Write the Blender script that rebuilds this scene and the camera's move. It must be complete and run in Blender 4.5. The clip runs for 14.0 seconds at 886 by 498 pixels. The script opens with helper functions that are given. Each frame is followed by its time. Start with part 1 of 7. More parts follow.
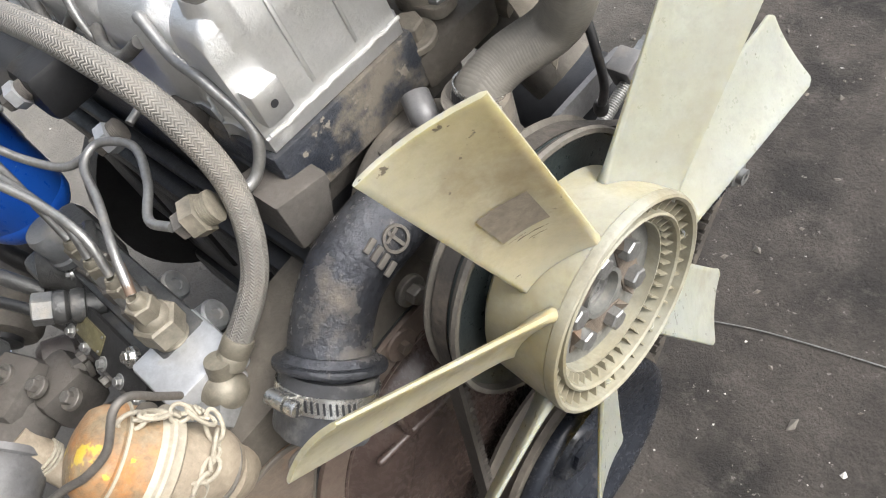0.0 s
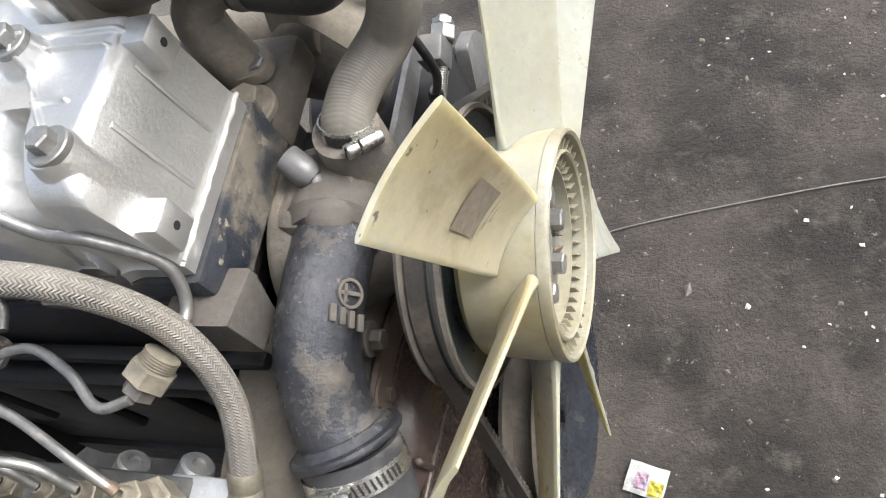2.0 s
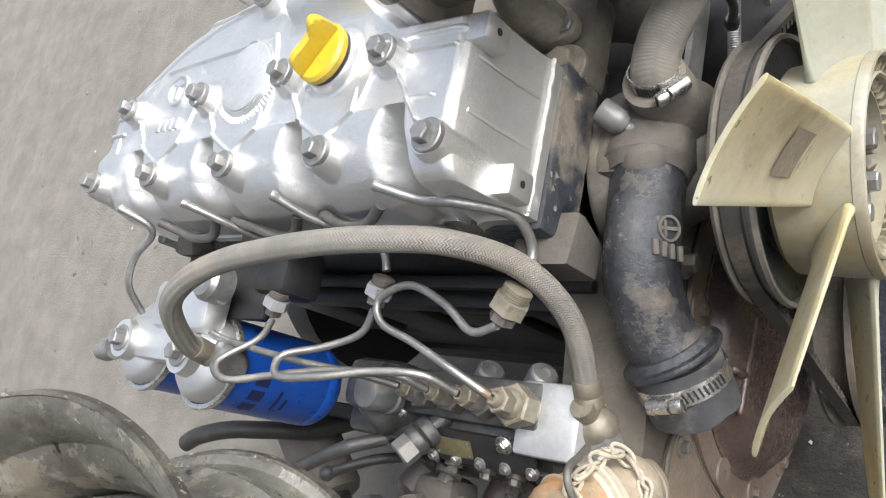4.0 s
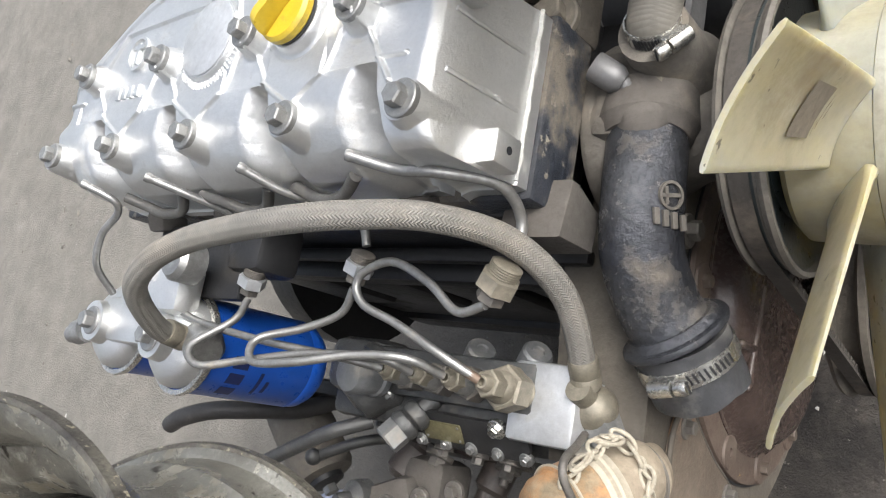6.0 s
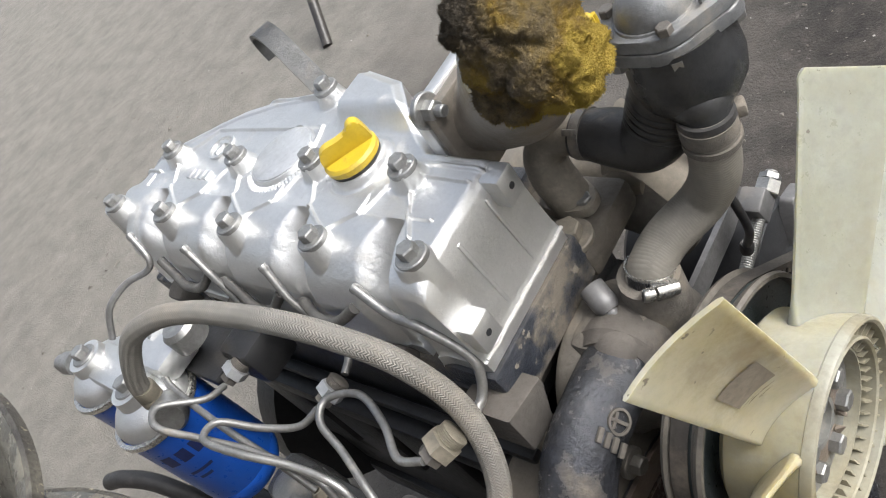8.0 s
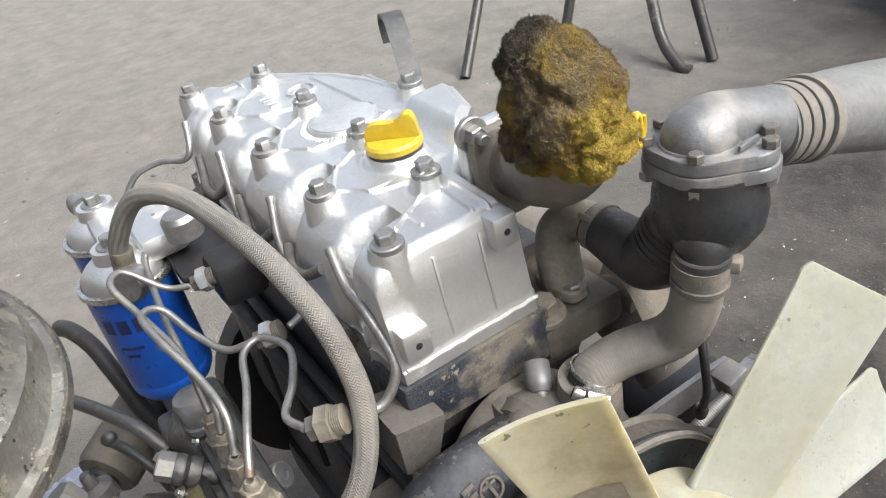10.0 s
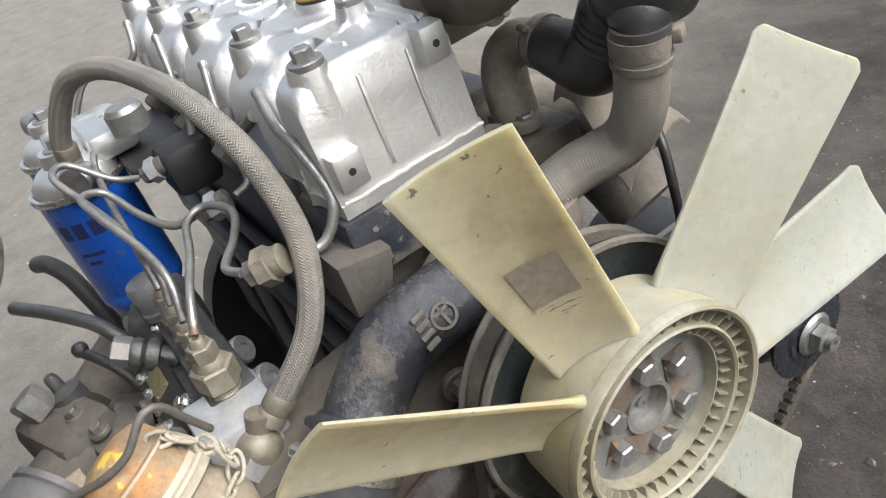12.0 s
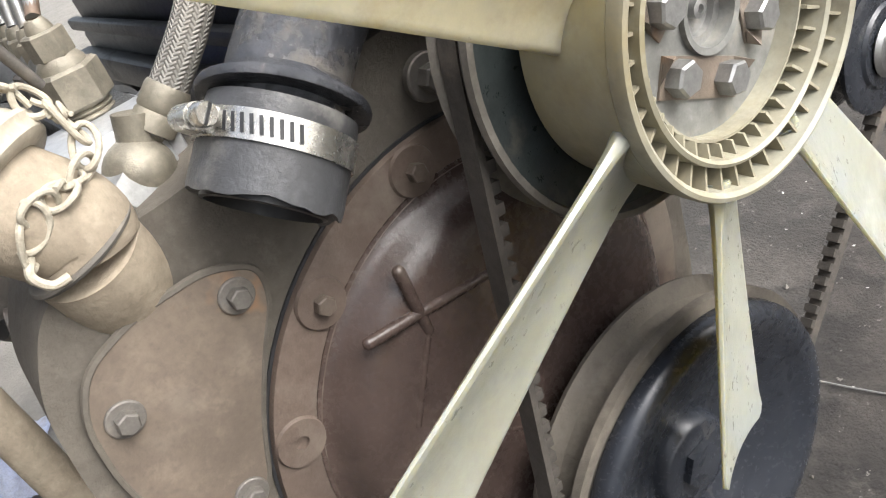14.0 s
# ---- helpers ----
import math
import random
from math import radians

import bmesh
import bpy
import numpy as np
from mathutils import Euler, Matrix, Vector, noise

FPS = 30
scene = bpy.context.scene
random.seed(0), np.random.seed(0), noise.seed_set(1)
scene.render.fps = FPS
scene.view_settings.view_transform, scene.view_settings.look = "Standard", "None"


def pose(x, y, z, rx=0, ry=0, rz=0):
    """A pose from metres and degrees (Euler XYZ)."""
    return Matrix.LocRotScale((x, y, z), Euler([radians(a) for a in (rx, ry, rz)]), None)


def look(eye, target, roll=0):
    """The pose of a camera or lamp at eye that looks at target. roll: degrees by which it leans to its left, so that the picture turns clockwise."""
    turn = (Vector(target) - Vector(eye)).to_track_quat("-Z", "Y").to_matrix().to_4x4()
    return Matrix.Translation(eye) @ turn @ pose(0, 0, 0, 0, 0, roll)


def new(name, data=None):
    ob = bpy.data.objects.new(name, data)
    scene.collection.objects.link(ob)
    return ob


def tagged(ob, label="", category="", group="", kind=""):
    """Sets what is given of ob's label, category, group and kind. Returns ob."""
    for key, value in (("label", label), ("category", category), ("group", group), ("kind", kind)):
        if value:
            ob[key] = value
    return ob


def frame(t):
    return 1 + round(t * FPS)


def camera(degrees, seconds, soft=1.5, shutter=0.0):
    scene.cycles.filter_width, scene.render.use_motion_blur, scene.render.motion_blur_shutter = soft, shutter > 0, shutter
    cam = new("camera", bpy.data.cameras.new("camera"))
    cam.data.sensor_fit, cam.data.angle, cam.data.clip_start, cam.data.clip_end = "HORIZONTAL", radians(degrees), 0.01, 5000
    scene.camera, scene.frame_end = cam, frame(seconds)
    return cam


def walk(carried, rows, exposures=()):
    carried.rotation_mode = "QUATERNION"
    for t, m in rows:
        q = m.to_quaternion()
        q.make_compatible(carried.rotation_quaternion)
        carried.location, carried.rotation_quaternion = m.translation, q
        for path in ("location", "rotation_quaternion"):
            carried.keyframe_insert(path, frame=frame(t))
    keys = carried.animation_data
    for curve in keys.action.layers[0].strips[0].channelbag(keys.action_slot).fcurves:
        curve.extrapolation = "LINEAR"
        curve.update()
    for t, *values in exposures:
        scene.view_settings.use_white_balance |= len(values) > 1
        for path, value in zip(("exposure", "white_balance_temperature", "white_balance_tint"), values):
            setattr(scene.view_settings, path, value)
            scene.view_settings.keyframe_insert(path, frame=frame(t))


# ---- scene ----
EXPOSURE = 0.98
EXPO = [(0.0, 0.02), (1.0, 0.12), (2.5, 0.17), (3.5, -0.06), (4.2, -0.06), (6.3, -0.18), (8.2, -0.27), (10.3, -0.03), (11.0, 0.0), (12.0, -0.22), (13.0, -0.03), (13.5, -0.12), (14.0, 0.33)]
cam = camera(58.91, 14.0, soft=1.1)
PATH = [
    (0.0, 0.4087, -0.1441, 1.0291, 36.42, 16.06, 42.04),
    (0.5, 0.3917, -0.1811, 1.0378, 33.35, 18.07, 24.72),
    (1.0, 0.3371, -0.1785, 1.0554, 30.93, 17.36, 14.98),
    (1.5, 0.3300, -0.1785, 1.0545, 29.11, 18.40, 10.22),
    (2.0, 0.3312, -0.1867, 1.0541, 28.24, 19.16, 8.80),
    (2.5, 0.3359, -0.1874, 1.0742, 27.79, 20.64, 7.48),
    (3.0, 0.3288, -0.1915, 1.1245, 28.41, 28.84, 10.99),
    (3.5, 0.3331, -0.1959, 1.1604, 26.02, 36.29, 13.19),
    (4.0, 0.3384, -0.1918, 1.1492, 23.16, 38.21, 14.11),
    (4.2, 0.3378, -0.1934, 1.1342, 20.68, 38.11, 14.07),
    (6.3, 0.3151, -0.1651, 1.1096, 19.13, 38.81, 11.90),
    (6.5, 0.3226, -0.1626, 1.1218, 23.22, 38.84, 12.96),
    (7.0, 0.3363, -0.1600, 1.1284, 28.97, 38.68, 14.75),
    (7.5, 0.3462, -0.1661, 1.1264, 31.95, 37.47, 17.29),
    (7.8, 0.3630, -0.1750, 1.1310, 39.33, 33.09, 27.55),
    (8.0, 0.3756, -0.1808, 1.1285, 43.96, 30.07, 34.08),
    (8.2, 0.3809, -0.1881, 1.1250, 46.07, 27.01, 37.99),
    (10.3, 0.4457, -0.1708, 1.0820, 56.77, 9.96, 57.76),
    (10.5, 0.4536, -0.1699, 1.0704, 56.86, 10.49, 58.46),
    (11.0, 0.4675, -0.1546, 1.0720, 56.87, 11.15, 58.78),
    (11.5, 0.4771, -0.1513, 1.0364, 57.28, 13.70, 57.00),
    (12.0, 0.4809, -0.1615, 0.9709, 54.88, 16.48, 55.21),
    (12.5, 0.4838, -0.1638, 0.9431, 52.55, 17.35, 54.40),
    (13.0, 0.4858, -0.1753, 0.8970, 55.01, 18.53, 52.48),
    (13.5, 0.4683, -0.2061, 0.8128, 56.12, 18.41, 51.45),
    (14.0, 0.4147, -0.2126, 0.7047, 56.84, 20.14, 50.64),
]
walk(cam, [(t, pose(x, y, z, rx, ry, rz)) for t, x, y, z, rx, ry, rz in PATH], [(t, EXPOSURE + v) for t, v in EXPO])
# ---- world ----
world = bpy.data.worlds.new("sky_world")
scene.world = world
world.use_nodes = True
wn = world.node_tree
sky = wn.nodes.new("ShaderNodeTexSky")
sky.sky_type, sky.sun_disc = "NISHITA", False
sky.sun_elevation, sky.sun_rotation = radians(50), radians(64)
sky.air_density, sky.dust_density, sky.ozone_density = 1.2, 5.0, 1.0
haze = wn.nodes.new("ShaderNodeHueSaturation")
haze.inputs["Saturation"].default_value = 0.5
wn.links.new(sky.outputs[0], haze.inputs["Color"])
wn.links.new(haze.outputs[0], wn.nodes["Background"].inputs[0])
wn.nodes["Background"].inputs[1].default_value = 0.15
sun = new("sun", bpy.data.lights.new("sun", "SUN"))
sun.data.energy, sun.data.angle, sun.data.color = 2.0, radians(40), (0.985, 0.995, 0.995)
sun.matrix_world = look((1.45, 0.7, 1.95), (0, 0, 0))

# ---- materials ----


def material(name, base, other=None, rough=0.5, metal=0.0, grain=60.0, patch=9.0, bump=0.25, spread=0.5,
             dust=None, dusty=0.0, dust_scale=7.0, upward=0.0, spots=None, spot_amount=0.0, spot_scale=80.0, gloss=0.12, random_hue=0.0, crisp=0.0, mottle=0.5, relief=1.0):
    """Two scales of variation on a Principled surface, with dust that lies in patches and more on faces that look up, and small chips."""
    m = bpy.data.materials.new(name)
    m.use_nodes = True
    n, l = m.node_tree.nodes, m.node_tree.links
    p = n["Principled BSDF"]
    co = n.new("ShaderNodeTexCoord")

    def noise_at(scale, detail=6.0, rough_=0.6, shift=0.0):
        t = n.new("ShaderNodeTexNoise")
        t.inputs["Scale"].default_value, t.inputs["Detail"].default_value, t.inputs["Roughness"].default_value = scale, detail, rough_
        mp = n.new("ShaderNodeMapping")
        mp.inputs["Location"].default_value = (shift, shift * 0.7, -shift)
        l.new(co.outputs["Object"], mp.inputs["Vector"])
        l.new(mp.outputs[0], t.inputs["Vector"])
        return t.outputs["Fac"]

    def ramp(src, lo, hi):
        r = n.new("ShaderNodeMapRange")
        r.inputs["From Min"].default_value, r.inputs["From Max"].default_value = lo, hi
        l.new(src, r.inputs["Value"])
        return r.outputs[0]

    def math_(op, a, b):
        q = n.new("ShaderNodeMath")
        q.operation = op
        for i, v in enumerate((a, b)):
            if isinstance(v, float):
                q.inputs[i].default_value = v
            else:
                l.new(v, q.inputs[i])
        return q.outputs[0]

    def mix(fac, a, b):
        q = n.new("ShaderNodeMix")
        q.data_type = "RGBA"
        for i, v in ((0, fac), (6, a), (7, b)):
            if isinstance(v, tuple):
                q.inputs[i].default_value = (*v, 1.0)
            elif isinstance(v, float):
                q.inputs[i].default_value = v
            else:
                l.new(v, q.inputs[i])
        return q.outputs[2]

    other = other or tuple(c * 0.6 for c in base)
    big, fine = noise_at(patch), noise_at(grain, 8.0, 0.7, 3.1)
    col = mix(ramp(big, 0.5 - spread / 2, 0.5 + spread / 2), base, other)
    dark = tuple(c * 0.5 for c in base)
    pale = tuple(min(1.0, c * 1.35 + 0.01) for c in base)
    mid = noise_at(patch * 4.3, 10.0, 0.72, 5.9)
    col = mix(math_("MULTIPLY", ramp(mid, 0.5, 0.72), mottle), col, dark)
    col = mix(math_("MULTIPLY", ramp(mid, 0.48, 0.3), mottle), col, pale)
    col = mix(math_("MULTIPLY", ramp(fine, 0.48, 0.72), mottle), col, dark)
    rough_in = math_("ADD", math_("MULTIPLY", fine, gloss * 2), rough - gloss)
    metal_in = metal
    if spots:
        sp = math_("MULTIPLY", ramp(noise_at(spot_scale, 4.0, 0.6, 7.7), 0.62 - spot_amount * 0.25, 0.66 - spot_amount * 0.2), 1.0)
        col = mix(sp, col, spots)
    if dust:
        d = ramp(noise_at(dust_scale, 9.0, 0.68, 11.3), 0.62 - dusty * 0.35, 0.62 - dusty * 0.35 + (0.16 + dusty * 0.2) * (1 - crisp))
        if upward:
            g = n.new("ShaderNodeNewGeometry")
            s = n.new("ShaderNodeSeparateXYZ")
            l.new(g.outputs["Normal"], s.inputs[0])
            d = math_("ADD", d, math_("MULTIPLY", ramp(s.outputs[2], 0.0, 1.0), upward))
        d = math_("MINIMUM", math_("MULTIPLY", d, 0.9), 0.92)
        col = mix(d, col, dust)
        rough_in = math_("ADD", rough_in, math_("MULTIPLY", d, 0.9 - rough))
        if metal:
            metal_in = math_("MULTIPLY", math_("SUBTRACT", 1.0, d), metal)
    if random_hue:
        oi = n.new("ShaderNodeObjectInfo")
        col = mix(math_("MULTIPLY", oi.outputs["Random"], random_hue), col, dark)
    l.new(col, p.inputs["Base Color"])
    l.new(rough_in, p.inputs["Roughness"])
    if isinstance(metal_in, float):
        p.inputs["Metallic"].default_value = metal_in
    else:
        l.new(metal_in, p.inputs["Metallic"])
    b = n.new("ShaderNodeBump")
    b.inputs["Strength"].default_value, b.inputs["Distance"].default_value = bump, 0.002 * relief
    l.new(math_("ADD", math_("ADD", fine, math_("MULTIPLY", mid, 0.8)), math_("MULTIPLY", big, 0.6)), b.inputs["Height"])
    l.new(b.outputs[0], p.inputs["Normal"])
    return m


def braid_material(name, base, dark, around, along, strength):
    """Woven strands along a tube: the u runs round it, the v along it in metres."""
    m = material(name, base, tuple(c * 0.7 for c in base), rough=0.62, grain=90, patch=12, bump=0.2, dust=(0.36, 0.31, 0.25), dusty=0.35)
    n, l = m.node_tree.nodes, m.node_tree.links
    p = n["Principled BSDF"]
    uv = n.new("ShaderNodeUVMap")
    s = n.new("ShaderNodeSeparateXYZ")
    l.new(uv.outputs[0], s.inputs[0])

    def f(op, a, b=None):
        q = n.new("ShaderNodeMath")
        q.operation = op
        for i, v in enumerate((a, b)):
            if v is None:
                continue
            if isinstance(v, (int, float)):
                q.inputs[i].default_value = v
            else:
                l.new(v, q.inputs[i])
        return q.outputs[0]
    u, v = f("MULTIPLY", s.outputs[0], around), f("MULTIPLY", s.outputs[1], along)
    a, b = f("ADD", u, v), f("SUBTRACT", u, v)
    wa, wb = f("ABSOLUTE", f("SINE", f("MULTIPLY", a, math.pi))), f("ABSOLUTE", f("SINE", f("MULTIPLY", b, math.pi)))
    over = f("GREATER_THAN", f("SINE", f("MULTIPLY", f("ADD", f("FLOOR", a), f("FLOOR", b)), math.pi / 2 + 0.001)), 0.0)
    h = f("ADD", f("MULTIPLY", over, wa), f("MULTIPLY", f("SUBTRACT", 1.0, over), wb))
    bump = n.new("ShaderNodeBump")
    bump.inputs["Strength"].default_value, bump.inputs["Distance"].default_value = strength, 0.0015
    l.new(h, bump.inputs["Height"])
    l.new(bump.outputs[0], p.inputs["Normal"])
    old = p.inputs["Base Color"].links[0].from_socket
    mx = n.new("ShaderNodeMix")
    mx.data_type = "RGBA"
    l.new(f("MULTIPLY", f("SUBTRACT", 1.0, h), 0.85), mx.inputs[0])
    l.new(old, mx.inputs[6])
    mx.inputs[7].default_value = (*dark, 1.0)
    l.new(mx.outputs[2], p.inputs["Base Color"])
    return m


DUST = (0.285, 0.25, 0.205)
SCUFF = material("dark_scuff", (0.12, 0.1, 0.08), (0.17, 0.145, 0.11), rough=0.7, grain=200, patch=60, bump=0.1)
SILVER = material("silver_paint", (0.75, 0.755, 0.75), (0.67, 0.675, 0.67), rough=0.33, metal=0.85, grain=320, patch=16, bump=0.35, spread=0.5, dust=(0.5, 0.48, 0.44), dusty=0.1, dust_scale=19, gloss=0.1, mottle=0.12)
SILVER_OLD = material("silver_dusty", (0.6, 0.615, 0.63), (0.5, 0.51, 0.52), rough=0.4, metal=0.6, grain=180, patch=20, bump=0.2, dust=(0.4, 0.38, 0.34), dusty=0.08, dust_scale=24, mottle=0.3)
IRON = material("dusty_cast_iron", (0.1, 0.09, 0.08), (0.06, 0.055, 0.05), rough=0.72, grain=190, patch=14, bump=0.6, dust=(0.19, 0.16, 0.13), dusty=0.22, upward=0.15, dust_scale=14)
BLOCK = material("black_block_paint", (0.016, 0.017, 0.02), (0.026, 0.025, 0.024), rough=0.45, grain=150, patch=10, bump=0.35, dust=(0.055, 0.049, 0.042), dusty=0.03, upward=0.05, dust_scale=11)
HEADBLUE = material("flaking_blue_black_paint", (0.018, 0.023, 0.036), (0.04, 0.045, 0.055), rough=0.38, grain=190, patch=22, bump=1.0, dust=(0.185, 0.162, 0.13), dusty=0.38, dust_scale=13, upward=0.1, crisp=0.6, spots=(0.25, 0.225, 0.185), spot_amount=-0.05, spot_scale=60, mottle=0.6)
PIPEBLACK = material("worn_black_casting", (0.042, 0.045, 0.054), (0.11, 0.114, 0.122), rough=0.19, metal=0.5, grain=150, patch=14, bump=0.7, spread=0.3, dust=(0.23, 0.195, 0.152), dusty=0.3, dust_scale=16, gloss=0.16, mottle=0.7, relief=1.2)
PUMPIRON = material("grey_brown_casting", (0.15, 0.138, 0.12), (0.09, 0.082, 0.072), rough=0.68, grain=190, patch=16, bump=0.6, dust=(0.25, 0.215, 0.17), dusty=0.3, upward=0.2, dust_scale=15)
# same fan plastic twice: light from behind put into this warmer colour
CREAM_BACKLIT = material("backlit_cream_plastic", (0.44, 0.425, 0.335), (0.37, 0.32, 0.185), rough=0.34, grain=120, patch=5.5, bump=0.12, spread=0.3, dust=(0.24, 0.2, 0.12), dusty=0.18, dust_scale=9, spots=(0.14, 0.125, 0.1), spot_amount=-0.2, spot_scale=90, mottle=0.25)
# the other blades, their reflected light put into a pale tone
CREAM_FRONTLIT = material("frontlit_cream_plastic", (0.3, 0.315, 0.285), (0.275, 0.275, 0.215), rough=0.3, grain=120, patch=5.0, bump=0.12, spread=0.3, dust=(0.26, 0.25, 0.2), dusty=0.22, dust_scale=7, spots=(0.15, 0.14, 0.12), spot_amount=-0.3, spot_scale=90, mottle=0.28)
CREAM_HUB = material("grimy_cream_plastic", (0.33, 0.325, 0.27), (0.24, 0.2, 0.11), rough=0.42, grain=120, patch=9, bump=0.15, spread=0.3, dust=(0.17, 0.155, 0.125), dusty=0.36, dust_scale=24, mottle=0.4)
# amber of the hub skirt stands for light glowing through the plastic
AMBER = material("amber_glow_plastic", (0.38, 0.37, 0.295), (0.34, 0.285, 0.145), rough=0.34, grain=120, patch=9, bump=0.12, spread=0.3, dust=(0.31, 0.285, 0.21), dusty=0.3, dust_scale=12, mottle=0.3)
for plastic in (CREAM_BACKLIT, CREAM_FRONTLIT, AMBER):
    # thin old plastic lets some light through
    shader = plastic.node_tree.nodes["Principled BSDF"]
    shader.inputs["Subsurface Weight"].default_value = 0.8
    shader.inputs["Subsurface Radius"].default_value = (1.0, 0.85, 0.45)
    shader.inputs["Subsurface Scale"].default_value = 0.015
LABEL = material("worn_brown_label", (0.24, 0.205, 0.155), (0.19, 0.16, 0.125), rough=0.7, grain=170, patch=30, bump=0.2)
STEEL = material("dull_steel", (0.36, 0.36, 0.35), (0.27, 0.27, 0.265), rough=0.4, metal=0.75, grain=150, patch=30, bump=0.15, dust=DUST, dusty=0.08, dust_scale=30)
TUBE = material("grey_steel_tube", (0.33, 0.33, 0.325), (0.24, 0.235, 0.225), rough=0.36, metal=0.7, grain=190, patch=24, bump=0.15, dust=(0.3, 0.26, 0.2), dusty=0.1, dust_scale=26, upward=0.05)
BRASS = material("grimy_union_metal", (0.27, 0.245, 0.19), (0.2, 0.18, 0.145), rough=0.48, metal=0.45, grain=150, patch=40, bump=0.35, dust=(0.3, 0.26, 0.205), dusty=0.35, dust_scale=36)
COPPERY = material("rusty_steel_tube", (0.2, 0.14, 0.1), (0.15, 0.11, 0.085), rough=0.55, metal=0.3, grain=140, patch=40, bump=0.25)
BOLT = material("bolt_steel", (0.4, 0.4, 0.39), (0.3, 0.3, 0.29), rough=0.42, metal=0.7, grain=170, patch=60, bump=0.3, dust=DUST, dusty=0.12, dust_scale=60, random_hue=0.4)
CHROME = material("bright_zinc", (0.62, 0.61, 0.58), (0.5, 0.49, 0.46), rough=0.27, metal=0.9, grain=120, patch=40, bump=0.1, dust=DUST, dusty=0.06, dust_scale=40)
RUBBER = material("dusty_black_rubber", (0.028, 0.028, 0.03), (0.045, 0.043, 0.041), rough=0.5, grain=140, patch=15, bump=0.3, dust=(0.17, 0.155, 0.135), dusty=0.18, dust_scale=16, upward=0.08)
HOSEGREY = material("dusty_grey_hose", (0.19, 0.18, 0.16), (0.13, 0.12, 0.105), rough=0.75, grain=170, patch=14, bump=0.35, dust=(0.31, 0.27, 0.21), dusty=0.35, upward=0.15, dust_scale=16)
BULBBLUE = material("glossy_black_casting", (0.02, 0.022, 0.025), (0.035, 0.036, 0.036), rough=0.2, grain=150, patch=12, bump=0.3, dust=(0.19, 0.165, 0.125), dusty=0.14, dust_scale=14, upward=0.1)
HOSEDARK = material("worn_grey_black_hose", (0.13, 0.135, 0.138), (0.2, 0.2, 0.19), rough=0.36, grain=160, patch=10, bump=0.3, dust=(0.3, 0.28, 0.235), dusty=0.3, dust_scale=9, upward=0.1)
ALUGREY = material("blue_grey_casting", (0.22, 0.228, 0.238), (0.15, 0.153, 0.155), rough=0.34, metal=0.45, grain=220, patch=14, bump=0.35, dust=(0.33, 0.3, 0.25), dusty=0.26, dust_scale=20, upward=0.1)
GREYCAST = material("brown_grey_inlet_casting", (0.25, 0.225, 0.19), (0.16, 0.138, 0.113), rough=0.45, metal=0.2, grain=200, patch=12, bump=0.35, dust=(0.22, 0.185, 0.145), dusty=0.3, dust_scale=12)
LEAKGREY = material("grey_leak_off_pipe", (0.15, 0.145, 0.135), (0.1, 0.095, 0.087), rough=0.45, metal=0.3, grain=170, patch=14, bump=0.3, dust=(0.22, 0.2, 0.165), dusty=0.2, dust_scale=20)
BRAID = braid_material("woven_hose_cover", (0.25, 0.237, 0.213), (0.16, 0.15, 0.132), 22, 400, 0.55)
RIBBED = braid_material("ring_woven_rubber_hose", (0.215, 0.2, 0.172), (0.18, 0.168, 0.145), 8, 420, 0.16)
BLUE = material("blue_filter_paint", (0.014, 0.105, 0.53), (0.011, 0.085, 0.45), rough=0.3, grain=120, patch=12, bump=0.06, dust=(0.2, 0.22, 0.28), dusty=0.0, dust_scale=22, spots=(0.5, 0.52, 0.56), spot_amount=-0.34, spot_scale=90, mottle=0.15)
INK = material("dark_print", (0.012, 0.02, 0.09), (0.012, 0.02, 0.08), rough=0.5, grain=100, patch=20, bump=0.0)
OLIVE = material("olive_name_plate", (0.2, 0.18, 0.1), (0.15, 0.135, 0.08), rough=0.45, metal=0.4, grain=200, patch=40, bump=0.2)
YELLOW = material("yellow_plastic", (0.56, 0.4, 0.025), (0.5, 0.36, 0.035), rough=0.38, grain=130, patch=24, bump=0.15, dust=(0.26, 0.2, 0.09), dusty=0.12, dust_scale=45, mottle=0.2)
FOAM = material("yellow_foam", (0.5, 0.39, 0.1), (0.5, 0.39, 0.1), rough=0.97, grain=520, patch=60, bump=1.0, relief=4.0, mottle=0.5)


